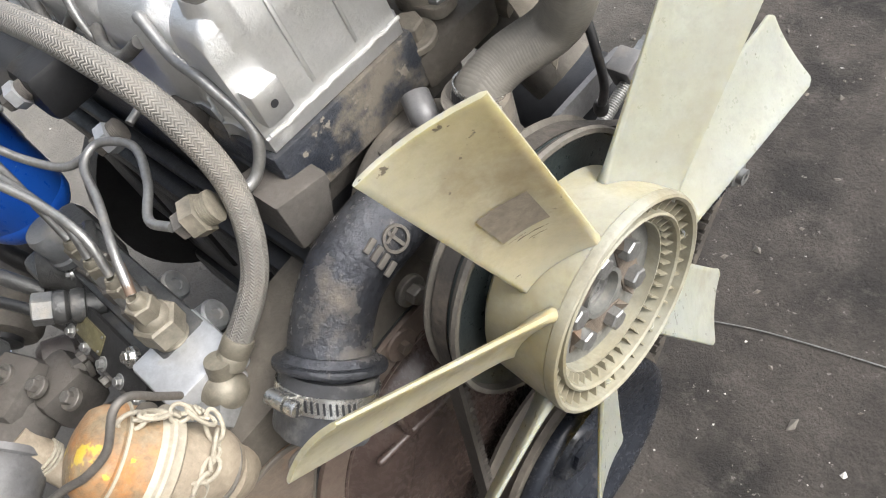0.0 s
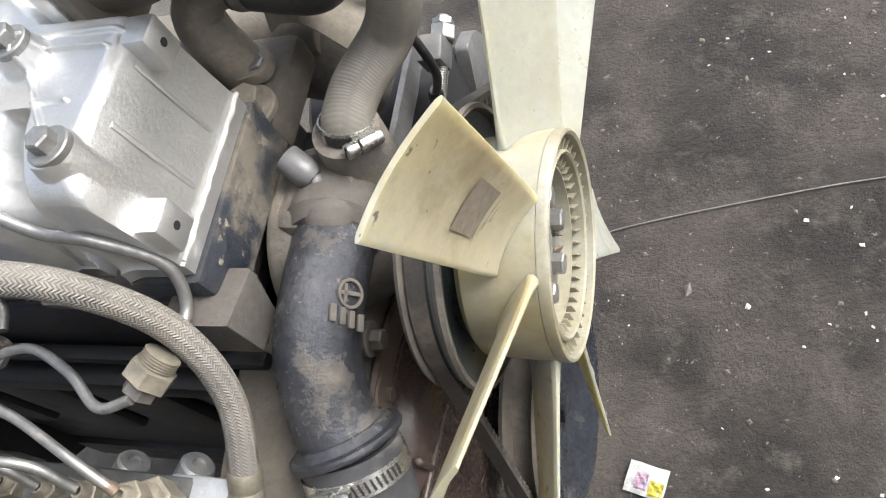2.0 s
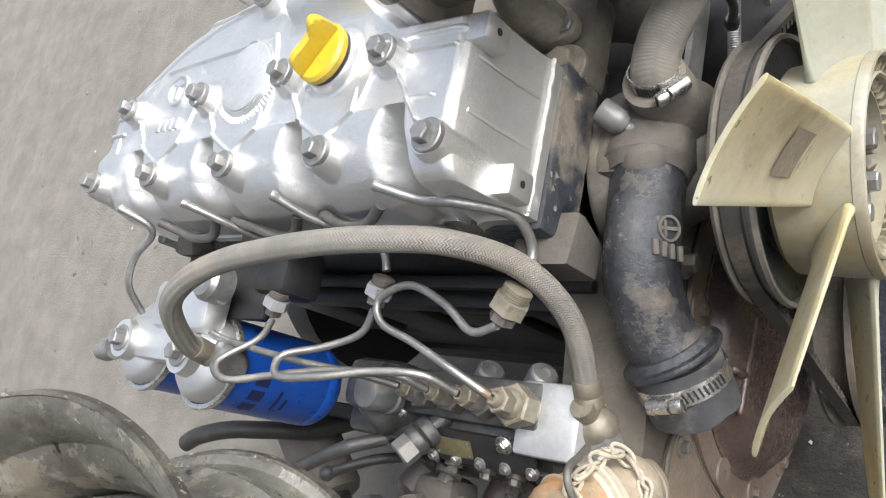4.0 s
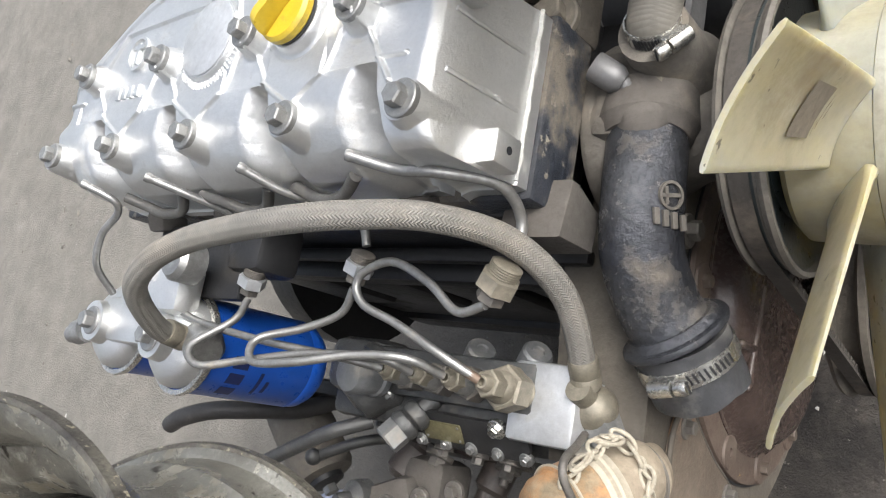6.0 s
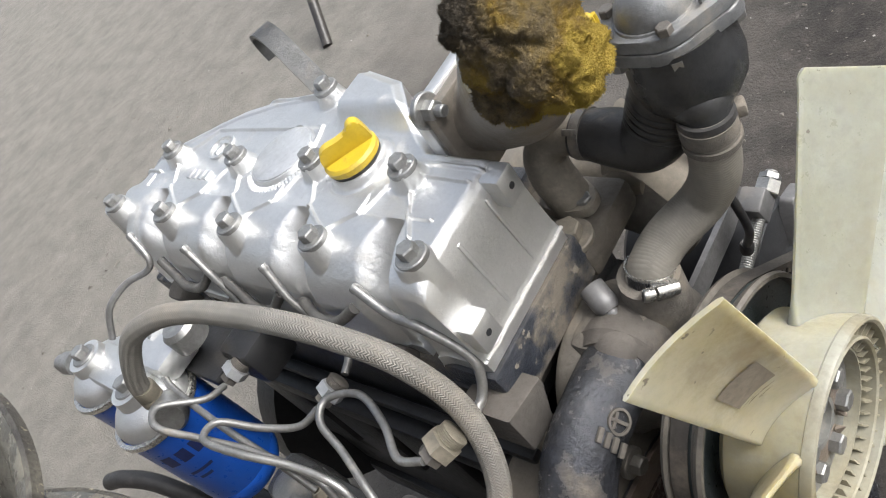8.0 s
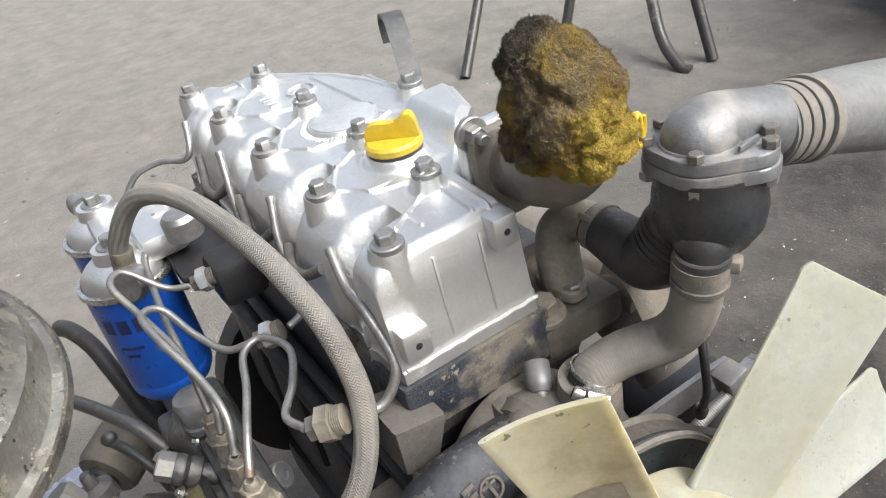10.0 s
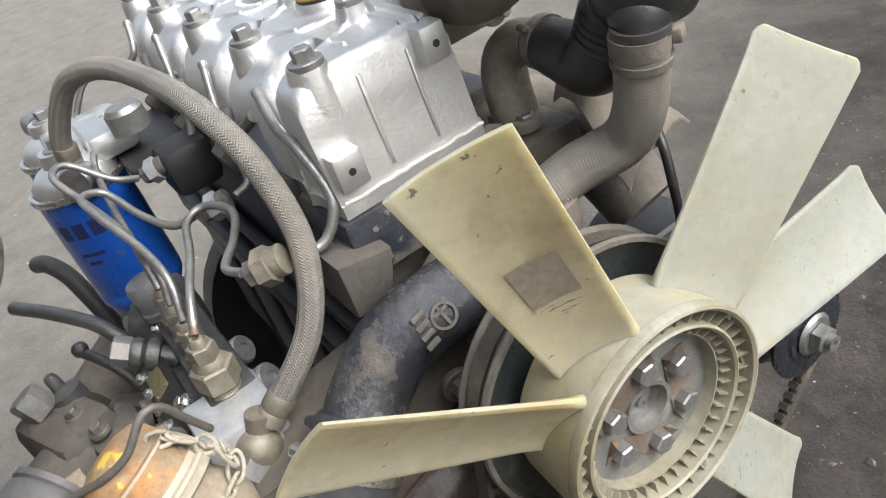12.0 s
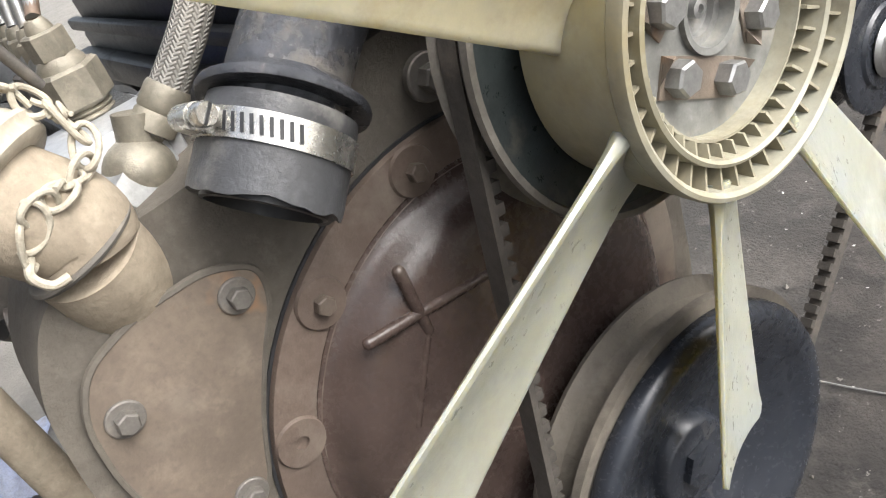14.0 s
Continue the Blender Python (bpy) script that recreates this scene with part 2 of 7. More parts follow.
def foam_stains():
    """Clean yellow foam towards one torn side, tan and oil-black towards the other."""
    n, l = FOAM.node_tree.nodes, FOAM.node_tree.links
    p = n["Principled BSDF"]
    co = n.new("ShaderNodeTexCoord")
    along = n.new("ShaderNodeVectorMath")
    along.operation = "DOT_PRODUCT"
    along.inputs[1].default_value = (5.0, 0.5, -5.0)
    l.new(co.outputs["Object"], along.inputs[0])
    t = n.new("ShaderNodeTexNoise")
    t.inputs["Scale"].default_value, t.inputs["Detail"].default_value, t.inputs["Roughness"].default_value = 24.0, 8.0, 0.62
    l.new(co.outputs["Object"], t.inputs["Vector"])
    add = n.new("ShaderNodeMath")
    add.operation = "ADD"
    wide = n.new("ShaderNodeMapRange")
    wide.inputs["From Min"].default_value, wide.inputs["From Max"].default_value = 0.25, 0.75
    wide.inputs["To Min"].default_value, wide.inputs["To Max"].default_value = 0.12, 0.92
    l.new(t.outputs["Fac"], wide.inputs["Value"])
    l.new(along.outputs["Value"], add.inputs[0])
    l.new(wide.outputs[0], add.inputs[1])
    shift = n.new("ShaderNodeMath")
    shift.operation = "ADD"
    shift.inputs[1].default_value = 3.98
    l.new(add.outputs[0], shift.inputs[0])
    r = n.new("ShaderNodeValToRGB")
    r.color_ramp.elements[0].position, r.color_ramp.elements[0].color = 0.22, (0.08, 0.066, 0.048, 1)
    r.color_ramp.elements[1].position, r.color_ramp.elements[1].color = 0.75, (0.72, 0.54, 0.1, 1)
    for at, c in ((0.38, (0.22, 0.175, 0.115, 1)), (0.5, (0.36, 0.28, 0.14, 1)), (0.62, (0.42, 0.29, 0.07, 1))):
        r.color_ramp.elements.new(at).color = c
    l.new(shift.outputs[0], r.inputs[0])
    old = p.inputs["Base Color"].links[0].from_socket
    mx = n.new("ShaderNodeMix")
    mx.data_type, mx.blend_type = "RGBA", "MULTIPLY"
    mx.inputs[0].default_value = 0.35
    l.new(r.outputs[0], mx.inputs[6])
    l.new(old, mx.inputs[7])
    l.new(mx.outputs[2], p.inputs["Base Color"])


foam_stains()
RUSTCOVER = material("brown_painted_cover", (0.046, 0.031, 0.027), (0.078, 0.055, 0.046), rough=0.27, grain=170, patch=8, bump=0.2, spread=0.35, dust=(0.19, 0.163, 0.13), dusty=0.06, dust_scale=10)
FLANGEBROWN = material("dusty_brown_flange", (0.13, 0.095, 0.075), (0.085, 0.065, 0.053), rough=0.55, grain=200, patch=16, bump=0.4, dust=(0.22, 0.185, 0.15), dusty=0.3, dust_scale=14, spots=(0.5, 0.36, 0.08), spot_amount=-0.3, spot_scale=80)
RUSTPLATE = material("rust_stained_plate", (0.172, 0.138, 0.107), (0.105, 0.083, 0.067), rough=0.45, grain=240, patch=14, bump=0.4, spread=0.35, dust=(0.245, 0.21, 0.168), dusty=0.2, dust_scale=9, spots=(0.22, 0.14, 0.088), spot_amount=0.05, spot_scale=12)
TANCASE = material("dusty_tan_casting", (0.13, 0.114, 0.093), (0.07, 0.061, 0.05), rough=0.7, grain=190, patch=10, bump=0.6, dust=(0.235, 0.205, 0.163), dusty=0.26, upward=0.08, dust_scale=10)
ORANGE = material("rusty_orange_cap", (0.26, 0.2, 0.125), (0.46, 0.2, 0.06), rough=0.45, grain=200, patch=28, bump=0.5, spread=0.22, dust=(0.4, 0.34, 0.24), dusty=0.34, dust_scale=24, spots=(0.6, 0.43, 0.06), spot_amount=-0.02, spot_scale=46, mottle=0.6)
CAPRIM = material("chalky_cap_rim", (0.5, 0.46, 0.38), (0.36, 0.31, 0.23), rough=0.6, grain=200, patch=26, bump=0.4, dust=(0.34, 0.28, 0.2), dusty=0.2, dust_scale=22, mottle=0.35)
CORD = material("dusty_pale_cord", (0.5, 0.455, 0.365), (0.35, 0.31, 0.24), rough=0.75, grain=300, patch=60, bump=0.6)
PULLEYDARK = material("dark_green_pulley", (0.03, 0.04, 0.041), (0.05, 0.056, 0.056), rough=0.3, grain=140, patch=12, bump=0.2, dust=(0.2, 0.18, 0.15), dusty=0.1, dust_scale=13)
CRANKBLACK = material("black_crank_pulley", (0.016, 0.019, 0.026), (0.032, 0.035, 0.042), rough=0.26, metal=0.1, grain=160, patch=10, bump=0.2, dust=(0.17, 0.15, 0.125), dusty=0.08, dust_scale=11)
DARKBOLT = material("grimy_bolt_steel", (0.2, 0.185, 0.165), (0.13, 0.12, 0.11), rough=0.5, metal=0.4, grain=170, patch=60, bump=0.35, dust=(0.24, 0.205, 0.165), dusty=0.35, dust_scale=60, random_hue=0.4)
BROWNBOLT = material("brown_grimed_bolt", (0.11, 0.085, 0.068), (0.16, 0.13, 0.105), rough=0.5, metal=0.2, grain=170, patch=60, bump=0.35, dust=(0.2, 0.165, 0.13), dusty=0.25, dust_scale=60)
NECKTAN = material("pale_dusty_neck", (0.36, 0.305, 0.23), (0.26, 0.21, 0.155), rough=0.75, grain=230, patch=22, bump=0.5, dust=(0.42, 0.36, 0.27), dusty=0.35, dust_scale=18)
SLEEVE = material("sooty_rubber_sleeve", (0.02, 0.02, 0.021), (0.032, 0.031, 0.03), rough=0.4, grain=200, patch=20, bump=0.3, dust=(0.2, 0.175, 0.14), dusty=0.2, dust_scale=22)
BRANCHTAN = material("tan_dusted_casting", (0.25, 0.22, 0.178), (0.16, 0.14, 0.112), rough=0.6, grain=200, patch=16, bump=0.45, dust=(0.31, 0.275, 0.22), dusty=0.3, dust_scale=14)
STUBRUBBER = material("dust_rubbed_hose", (0.075, 0.077, 0.082), (0.035, 0.035, 0.037), rough=0.36, grain=200, patch=20, bump=0.3, dust=(0.25, 0.24, 0.22), dusty=0.26, dust_scale=26)
PUMPGREY = material("oily_grey_casting", (0.12, 0.122, 0.122), (0.06, 0.06, 0.058), rough=0.34, metal=0.45, grain=220, patch=18, bump=0.5, dust=(0.2, 0.175, 0.145), dusty=0.2, dust_scale=22)
OILDARK = material("oil_soaked_casting", (0.035, 0.03, 0.027), (0.065, 0.052, 0.045), rough=0.4, grain=200, patch=16, bump=0.5, dust=(0.13, 0.1, 0.08), dusty=0.2, dust_scale=18)
PULLEYTAN = material("dusty_pulley_rim", (0.18, 0.165, 0.142), (0.12, 0.11, 0.095), rough=0.55, metal=0.25, grain=170, patch=14, bump=0.4, dust=DUST, dusty=0.2, dust_scale=18)
BELT = material("worn_belt_rubber", (0.045, 0.04, 0.035), (0.075, 0.065, 0.055), rough=0.7, grain=200, patch=22, bump=0.4, dust=(0.2, 0.165, 0.13), dusty=0.25, dust_scale=20)
GROUND = material("oily_dirt_floor", (0.066, 0.0565, 0.048), (0.0155, 0.0133, 0.0113), rough=0.8, grain=150, patch=4.5, bump=1.0, spread=0.16, dust=(0.099, 0.085, 0.072), dusty=0.2, dust_scale=5, spots=(0.17, 0.157, 0.14), spot_amount=-0.2, spot_scale=95, mottle=0.85, relief=4.0)


def ground_material():
    """Dry pale earth, sunlit brightness and dapples put into its colour, that gives way to oil-soaked dark earth on the
    engine's far and front side, along an uneven edge.
    """
    n, l = GROUND.node_tree.nodes, GROUND.node_tree.links
    wet = n["Principled BSDF"]
    co = n.new("ShaderNodeTexCoord")
    sep = n.new("ShaderNodeSeparateXYZ")
    l.new(co.outputs["Object"], sep.inputs[0])
    t = n.new("ShaderNodeTexNoise")
    t.inputs["Scale"].default_value, t.inputs["Detail"].default_value = 1.7, 7.0
    l.new(co.outputs["Object"], t.inputs["Vector"])

    def f(op, a, b):
        q = n.new("ShaderNodeMath")
        q.operation = op
        for i, v in enumerate((a, b)):
            if isinstance(v, (int, float)):
                q.inputs[i].default_value = v
            else:
                l.new(v, q.inputs[i])
        return q.outputs[0]
    # distance along the way from dry, sunlit-toned earth to wet
    d = f("ADD", f("ADD", f("MULTIPLY", sep.outputs[0], 0.85), f("MULTIPLY", sep.outputs[1], 0.28)), f("MULTIPLY", t.outputs["Fac"], 1.3))
    r = n.new("ShaderNodeMapRange")
    r.inputs["From Min"].default_value, r.inputs["From Max"].default_value = -0.55, 0.75
    r.inputs["To Min"].default_value = 0.3
    l.new(d, r.inputs["Value"])
    for src in ("Base Color",):
        old = wet.inputs[src].links[0].from_socket
        sunlit_dry_tex = n.new("ShaderNodeTexNoise")
        sunlit_dry_tex.inputs["Scale"].default_value, sunlit_dry_tex.inputs["Detail"].default_value, sunlit_dry_tex.inputs["Roughness"].default_value = 8.0, 12.0, 0.76
        l.new(co.outputs["Object"], sunlit_dry_tex.inputs["Vector"])
        m0 = n.new("ShaderNodeMix")
        m0.data_type = "RGBA"
        # the pale colours carry the sun's dapples
        m0.inputs[6].default_value, m0.inputs[7].default_value = (0.075, 0.069, 0.06, 1), (0.46, 0.432, 0.382, 1)
        l.new(sunlit_dry_tex.outputs["Fac"], m0.inputs[0])
        m1 = n.new("ShaderNodeMix")
        m1.data_type = "RGBA"
        l.new(r.outputs[0], m1.inputs[0])
        l.new(m0.outputs[2], m1.inputs[6])
        l.new(old, m1.inputs[7])
        l.new(m1.outputs[2], wet.inputs[src])


ground_material()
DISCSTEEL = material("pale_worn_steel", (0.25, 0.25, 0.235), (0.17, 0.17, 0.16), rough=0.48, metal=0.35, grain=130, patch=28, bump=0.15, dust=(0.36, 0.33, 0.27), dusty=0.2, dust_scale=30)
SEALANT = material("old_white_sealant", (0.68, 0.68, 0.65), (0.5, 0.49, 0.46), rough=0.55, grain=160, patch=40, bump=0.4)
WALLBROWN = material("brown_shade_wall", (0.12, 0.1, 0.085), (0.08, 0.07, 0.06), rough=0.85, grain=40, patch=2.0, bump=0.4)
WHITE = material("white_flecks", (0.62, 0.6, 0.56), (0.45, 0.43, 0.39), rough=0.8, grain=150, patch=50, bump=0.2)
RIM = material("worn_wheel_paint", (0.34, 0.33, 0.29), (0.12, 0.11, 0.09), rough=0.2, metal=0.6, grain=300, patch=11, bump=0.4, spread=0.3, dust=(0.3, 0.25, 0.16), dusty=0.2, dust_scale=15, spots=(0.05, 0.042, 0.034), spot_amount=0.0, spot_scale=60, mottle=0.85)
RIMEDGE = material("flaked_rim_edge", (0.045, 0.04, 0.036), (0.2, 0.185, 0.15), rough=0.36, metal=0.45, grain=300, patch=24, bump=0.8, spread=0.3, spots=(0.42, 0.38, 0.28), spot_amount=0.02, spot_scale=150, mottle=0.8)
DISC = material("grey_wheel_disc", (0.17, 0.17, 0.16), (0.24, 0.235, 0.22), rough=0.5, metal=0.2, grain=300, patch=14, bump=0.3, spots=(0.36, 0.35, 0.32), spot_amount=0.25, spot_scale=420)
BLACKTUBE = material("black_painted_tube", (0.03, 0.028, 0.027), (0.05, 0.045, 0.04), rough=0.4, grain=110, patch=12, bump=0.1, dust=DUST, dusty=0.08)
TYRE = material("dusty_tyre", (0.035, 0.033, 0.03), (0.06, 0.055, 0.05), rough=0.8, grain=90, patch=12, bump=0.4, dust=(0.2, 0.17, 0.14), dusty=0.25)
GREYSHEET = material("blue_grey_metal", (0.2, 0.2, 0.205), (0.14, 0.138, 0.138), rough=0.42, metal=0.35, grain=130, patch=10, bump=0.2, dust=DUST, dusty=0.2, upward=0.08)
# black plastic parts, and the dark painted for slots, holes and bores
SHADOWBLACK = material("black_plastic_and_hollow_shade", (0.02, 0.021, 0.024), (0.035, 0.035, 0.036), rough=0.4, grain=120, patch=20, bump=0.15, dust=(0.17, 0.15, 0.13), dusty=0.1)
RAGBLUE = material("pale_blue_cloth", (0.42, 0.47, 0.62), (0.56, 0.59, 0.68), rough=0.85, grain=420, patch=18, bump=0.5, dust=DUST, dusty=0.12, dust_scale=14)
PACK = material("sachet_print", (0.75, 0.76, 0.74), (0.7, 0.72, 0.71), rough=0.4, grain=60, patch=40, bump=0.3)
PACK_Y = material("sachet_yellow", (0.7, 0.6, 0.08), (0.62, 0.55, 0.1), rough=0.4, grain=60, patch=40, bump=0.2)
PACK_R = material("sachet_pink", (0.6, 0.35, 0.42), (0.45, 0.42, 0.6), rough=0.4, grain=60, patch=40, bump=0.2)

# ---- building tools ----


def spline(points, n=8):
    p = [Vector(a) for a in points]
    p = [2 * p[0] - p[1], *p, 2 * p[-1] - p[-2]]
    out = []
    for i in range(1, len(p) - 2):
        a, b, c, d = p[i - 1:i + 3]
        for k in range(n):
            t = k / n
            out.append(0.5 * (2 * b + (c - a) * t + (2 * a - 5 * b + 4 * c - d) * t * t + (3 * b - a - 3 * c + d) * t ** 3))
    return out + [p[-2]]


def axis(at, way, spin=0.0):
    """A matrix at a place with its z along a way."""
    return Matrix.Translation(at) @ Vector(way).to_track_quat("Z", "Y").to_matrix().to_4x4() @ Matrix.Rotation(radians(spin), 4, "Z")


X_AXIS = Vector((1, 0, 0))


def ring_faces(bm, a, b, uv=None, va=0.0, vb=0.0):
    n = len(a)
    for i in range(n):
        j = (i + 1) % n
        f = bm.faces.new((a[i], a[j], b[j], b[i]))
        if uv:
            for lp, w in zip(f.loops, ((i / n, va), ((i + 1) / n, va), ((i + 1) / n, vb), (i / n, vb))):
                lp[uv].uv = w


def tube(bm, points, r, seg=12, sub=8, smooth=True, cap=True):
    """A round tube along a smooth way; r: one radius, or a function of the share of the way."""
    uv = bm.loops.layers.uv.verify()
    c = spline(points, sub) if smooth else [Vector(p) for p in points]
    last, normal, length, rows = None, None, 0.0, []
    for i, p in enumerate(c):
        t = (c[min(i + 1, len(c) - 1)] - c[max(i - 1, 0)]).normalized()
        if normal is None:
            normal = t.orthogonal().normalized()
        else:
            normal = last.rotation_difference(t) @ normal
            length += (p - c[i - 1]).length
        last = t
        rad = r(i / (len(c) - 1)) if callable(r) else r
        side = t.cross(normal)
        rows.append(([bm.verts.new(p + rad * (math.cos(a) * normal + math.sin(a) * side)) for a in (2 * math.pi * k / seg for k in range(seg))], length))
    for (a, va), (b, vb) in zip(rows, rows[1:]):
        ring_faces(bm, a, b, uv, va, vb)
    if cap:
        bm.faces.new(list(reversed(rows[0][0])))
        bm.faces.new(rows[-1][0])
    return bm


def lathe(bm, profile, m=Matrix(), seg=32, closed=False):
    """Turns rows of (radius, height) about the z of m; a radius of 0 closes the end."""
    rows = []
    for r, h in profile:
        if r < 1e-6:
            rows.append([bm.verts.new(m @ Vector((0, 0, h)))])
        else:
            rows.append([bm.verts.new(m @ Vector((r * math.cos(a), r * math.sin(a), h))) for a in (2 * math.pi * k / seg for k in range(seg))])
    pairs = list(zip(rows, rows[1:])) + ([(rows[-1], rows[0])] if closed else [])
    for a, b in pairs:
        if len(a) == 1 and len(b) == 1:
            continue
        if len(a) == 1:
            for i in range(seg):
                bm.faces.new((a[0], b[(i + 1) % seg], b[i]))
        elif len(b) == 1:
            for i in range(seg):
                bm.faces.new((a[i], a[(i + 1) % seg], b[0]))
        else:
            ring_faces(bm, a, b)
    return bm


def box(bm, size, m=Matrix(), bevel=0.0, taper=1.0):
    """A box about the origin of m, its top face scaled by taper, its edges rounded."""
    sx, sy, sz = (s / 2 for s in size)
    v = [bm.verts.new(m @ Vector((x * sx * (taper if z > 0 else 1), y * sy * (taper if z > 0 else 1), z * sz))) for z in (-1, 1) for x, y in ((-1, -1), (1, -1), (1, 1), (-1, 1))]
    fs = [bm.faces.new([v[i] for i in q]) for q in ((3, 2, 1, 0), (4, 5, 6, 7), (0, 1, 5, 4), (1, 2, 6, 5), (2, 3, 7, 6), (3, 0, 4, 7))]
    if bevel:
        bmesh.ops.bevel(bm, geom=list({e for f in fs for e in f.edges}), offset=bevel, segments=2, affect="EDGES", profile=0.5)
    return bm


def slab(bm, outline, depth, m=Matrix(), bevel=0.0):
    """A flat plate of an outline in the xy of m, from z 0 to depth, its front edge rounded."""
    a = [bm.verts.new(m @ Vector((x, y, 0))) for x, y in outline]
    b = [bm.verts.new(m @ Vector((x, y, depth))) for x, y in outline]
    top = bm.faces.new(b)
    bm.faces.new(list(reversed(a)))
    n = len(a)
    for i in range(n):
        bm.faces.new((a[i], a[(i + 1) % n], b[(i + 1) % n], b[i]))
    if bevel:
        bmesh.ops.bevel(bm, geom=list(top.edges), offset=bevel, segments=2, affect="EDGES", profile=0.5)
    return bm


def rounded(points, r, n=4):
    """An outline with its corners rounded."""
    out, k = [], len(points)
    for i in range(k):
        p, a, b = Vector(points[i]), Vector(points[i - 1]), Vector(points[(i + 1) % k])
        u, w = (a - p), (b - p)
        d = min(r, u.length * 0.45, w.length * 0.45)
        s, e = p + u.normalized() * d, p + w.normalized() * d
        for j in range(n + 1):
            t = j / n
            q = s.lerp(p, t).lerp(p.lerp(e, t), t)
            out.append((q.x, q.y))
    return out


def mesh_object(name, bm, mat, parent=None, label="", sharp=38):
    bmesh.ops.recalc_face_normals(bm, faces=bm.faces)
    me = bpy.data.meshes.new(name)
    bm.to_mesh(me)
    bm.free()
    for f in me.polygons:
        f.use_smooth = True
    me.set_sharp_from_angle(angle=radians(sharp))
    me.materials.append(mat)
    ob = new(name, me)
    if parent:
        ob.parent = parent
    if label:
        ob["label"] = label
    return ob


def part(name, bm, mat, parent, label="", sharp=38):
    return mesh_object(name, bm, mat, parent, label, sharp)


def thing(name, label, category, at=(0, 0, 0), group="", kind=""):
    """An Empty at the base of a thing; its parts are made in world places."""
    e = new(name)
    e.empty_display_size = 0.05
    e.location = at
    return tagged(e, label, category, group, kind)


def adopt(e):
    """Lets the parts of a thing, which were made in world places, keep them under its Empty."""
    for c in e.children:
        c.matrix_parent_inverse = Matrix.Translation(e.location).inverted()
    return e


BM = bmesh.new
BOLT_MESH = {}


def bolt(parent, at, way, size=0.012, mat=DARKBOLT, washer=True, spin=0.0, name="bolt", stud=False):
    """A hexagon head on its flange washer; the heads of one size share a mesh."""
    key = (size, washer, stud, mat.name)
    if key not in BOLT_MESH:
        bm = BM()
        r, h = size * 0.577, size * 0.62
        z0 = size * 0.14 if washer else 0.0
        if washer:
            lathe(bm, [(0, -0.003), (size * 0.95, -0.003), (size * 0.95, z0 * 0.6), (size * 0.88, z0), (0, z0)], seg=24)
        lathe(bm, [(0, z0), (r, z0), (r, z0 + h * 0.86), (r * 0.87, z0 + h), (r * 0.5, z0 + h), (0, z0 + h * 0.98)], seg=6)
        if stud:
            lathe(bm, [(r * 0.55, z0 + h * 0.9), (r * 0.55, z0 + h * 1.7), (r * 0.45, z0 + h * 1.8), (0, z0 + h * 1.8)], seg=14)
        ob = part(name, bm, mat, parent, sharp=25)
        BOLT_MESH[key] = ob.data
    else:
        ob = new(name, BOLT_MESH[key])
        ob.parent = parent
    ob.matrix_local = axis(at, way, spin)
    return ob


def hexprism(bm, at, way, size, height, spin=0.0):
    r = size * 0.577
    return lathe(bm, [(0, 0), (r * 0.88, 0), (r, height * 0.08), (r, height * 0.92), (r * 0.88, height), (0, height)], axis(at, way, spin), seg=6)


def threaded(bm, at, way, r, height, turns):
    prof = [(0, 0)]
    for k in range(turns):
        z = height * k / turns
        prof += [(r * 0.9, z), (r, z + height / turns * 0.4), (r, z + height / turns * 0.6)]
    return lathe(bm, prof + [(r * 0.9, height), (0, height)], axis(at, way), seg=20)


def smooth(a, b, x):
    t = max(0.0, min(1.0, (x - a) / (b - a)))
    return t * t * (3 - 2 * t)


def screw_clamp(name, label, at, way, r, toward, width=0.013, group="hose clamps", turn=1):
    """A worm-drive hose clamp: slotted band, housing and screw, round a hose at a place along a way."""
    e = thing(name, label, "hose clamp", at, group)
    m = axis(at, way)
    t = (m.inverted().to_3x3() @ Vector(toward))
    ang = math.atan2(t.y, t.x)
    m = m @ Matrix.Rotation(ang, 4, "Z")
    w = width / 2
    band = part("band", lathe(BM(), [(r, -w), (r + 0.0012, -w), (r + 0.0012, w), (r, w)], m, seg=40, closed=True), CHROME, e)
    # black bars stand for the shade in the band's slots
    slot = None
    for k in range(9):
        if slot is None:
            slot = part("slot", box(BM(), (0.0009, 0.0016, width * 0.62)), SHADOWBLACK, band)
        else:
            slot = new("slot", slot.data)
            slot.parent = band
        slot.matrix_local = m @ Matrix.Rotation(radians(turn * (24 + 6.5 * k)), 4, "Z") @ Matrix.Translation((r + 0.0013, 0, 0)) @ Matrix.Rotation(radians(12), 4, "X")
    hb = BM()
    lathe(hb, [(0, -0.0105), (0.0056, -0.0105), (0.006, -0.008), (0.006, 0.006), (0, 0.007)], m @ Matrix.Translation((r + 0.006, 0, 0)) @ Matrix.Rotation(radians(90), 4, "X"), seg=20)
    box(hb, (0.007, 0.018, width * 0.95), m @ Matrix.Translation((r + 0.003, 0, 0)), 0.0015)
    part("screw_housing", hb, CHROME, e)
    sc = BM()
    hm = m @ Matrix.Translation((r + 0.0065, -0.008, 0)) @ Matrix.Rotation(radians(90), 4, "X")
    lathe(sc, [(0, 0), (0.005, 0), (0.0054, 0.002), (0.0054, 0.007), (0.0047, 0.0085), (0, 0.0085)], hm, seg=18)
    part("screw", sc, CHROME, e)
    # a black bar drawn for the shade in the screw's slot
    sl = BM()
    box(sl, (0.0013, 0.009, 0.001), hm @ Matrix.Translation((0, 0, 0.0086)))
    part("screw_slot", sl, SHADOWBLACK, e)
    return adopt(e)

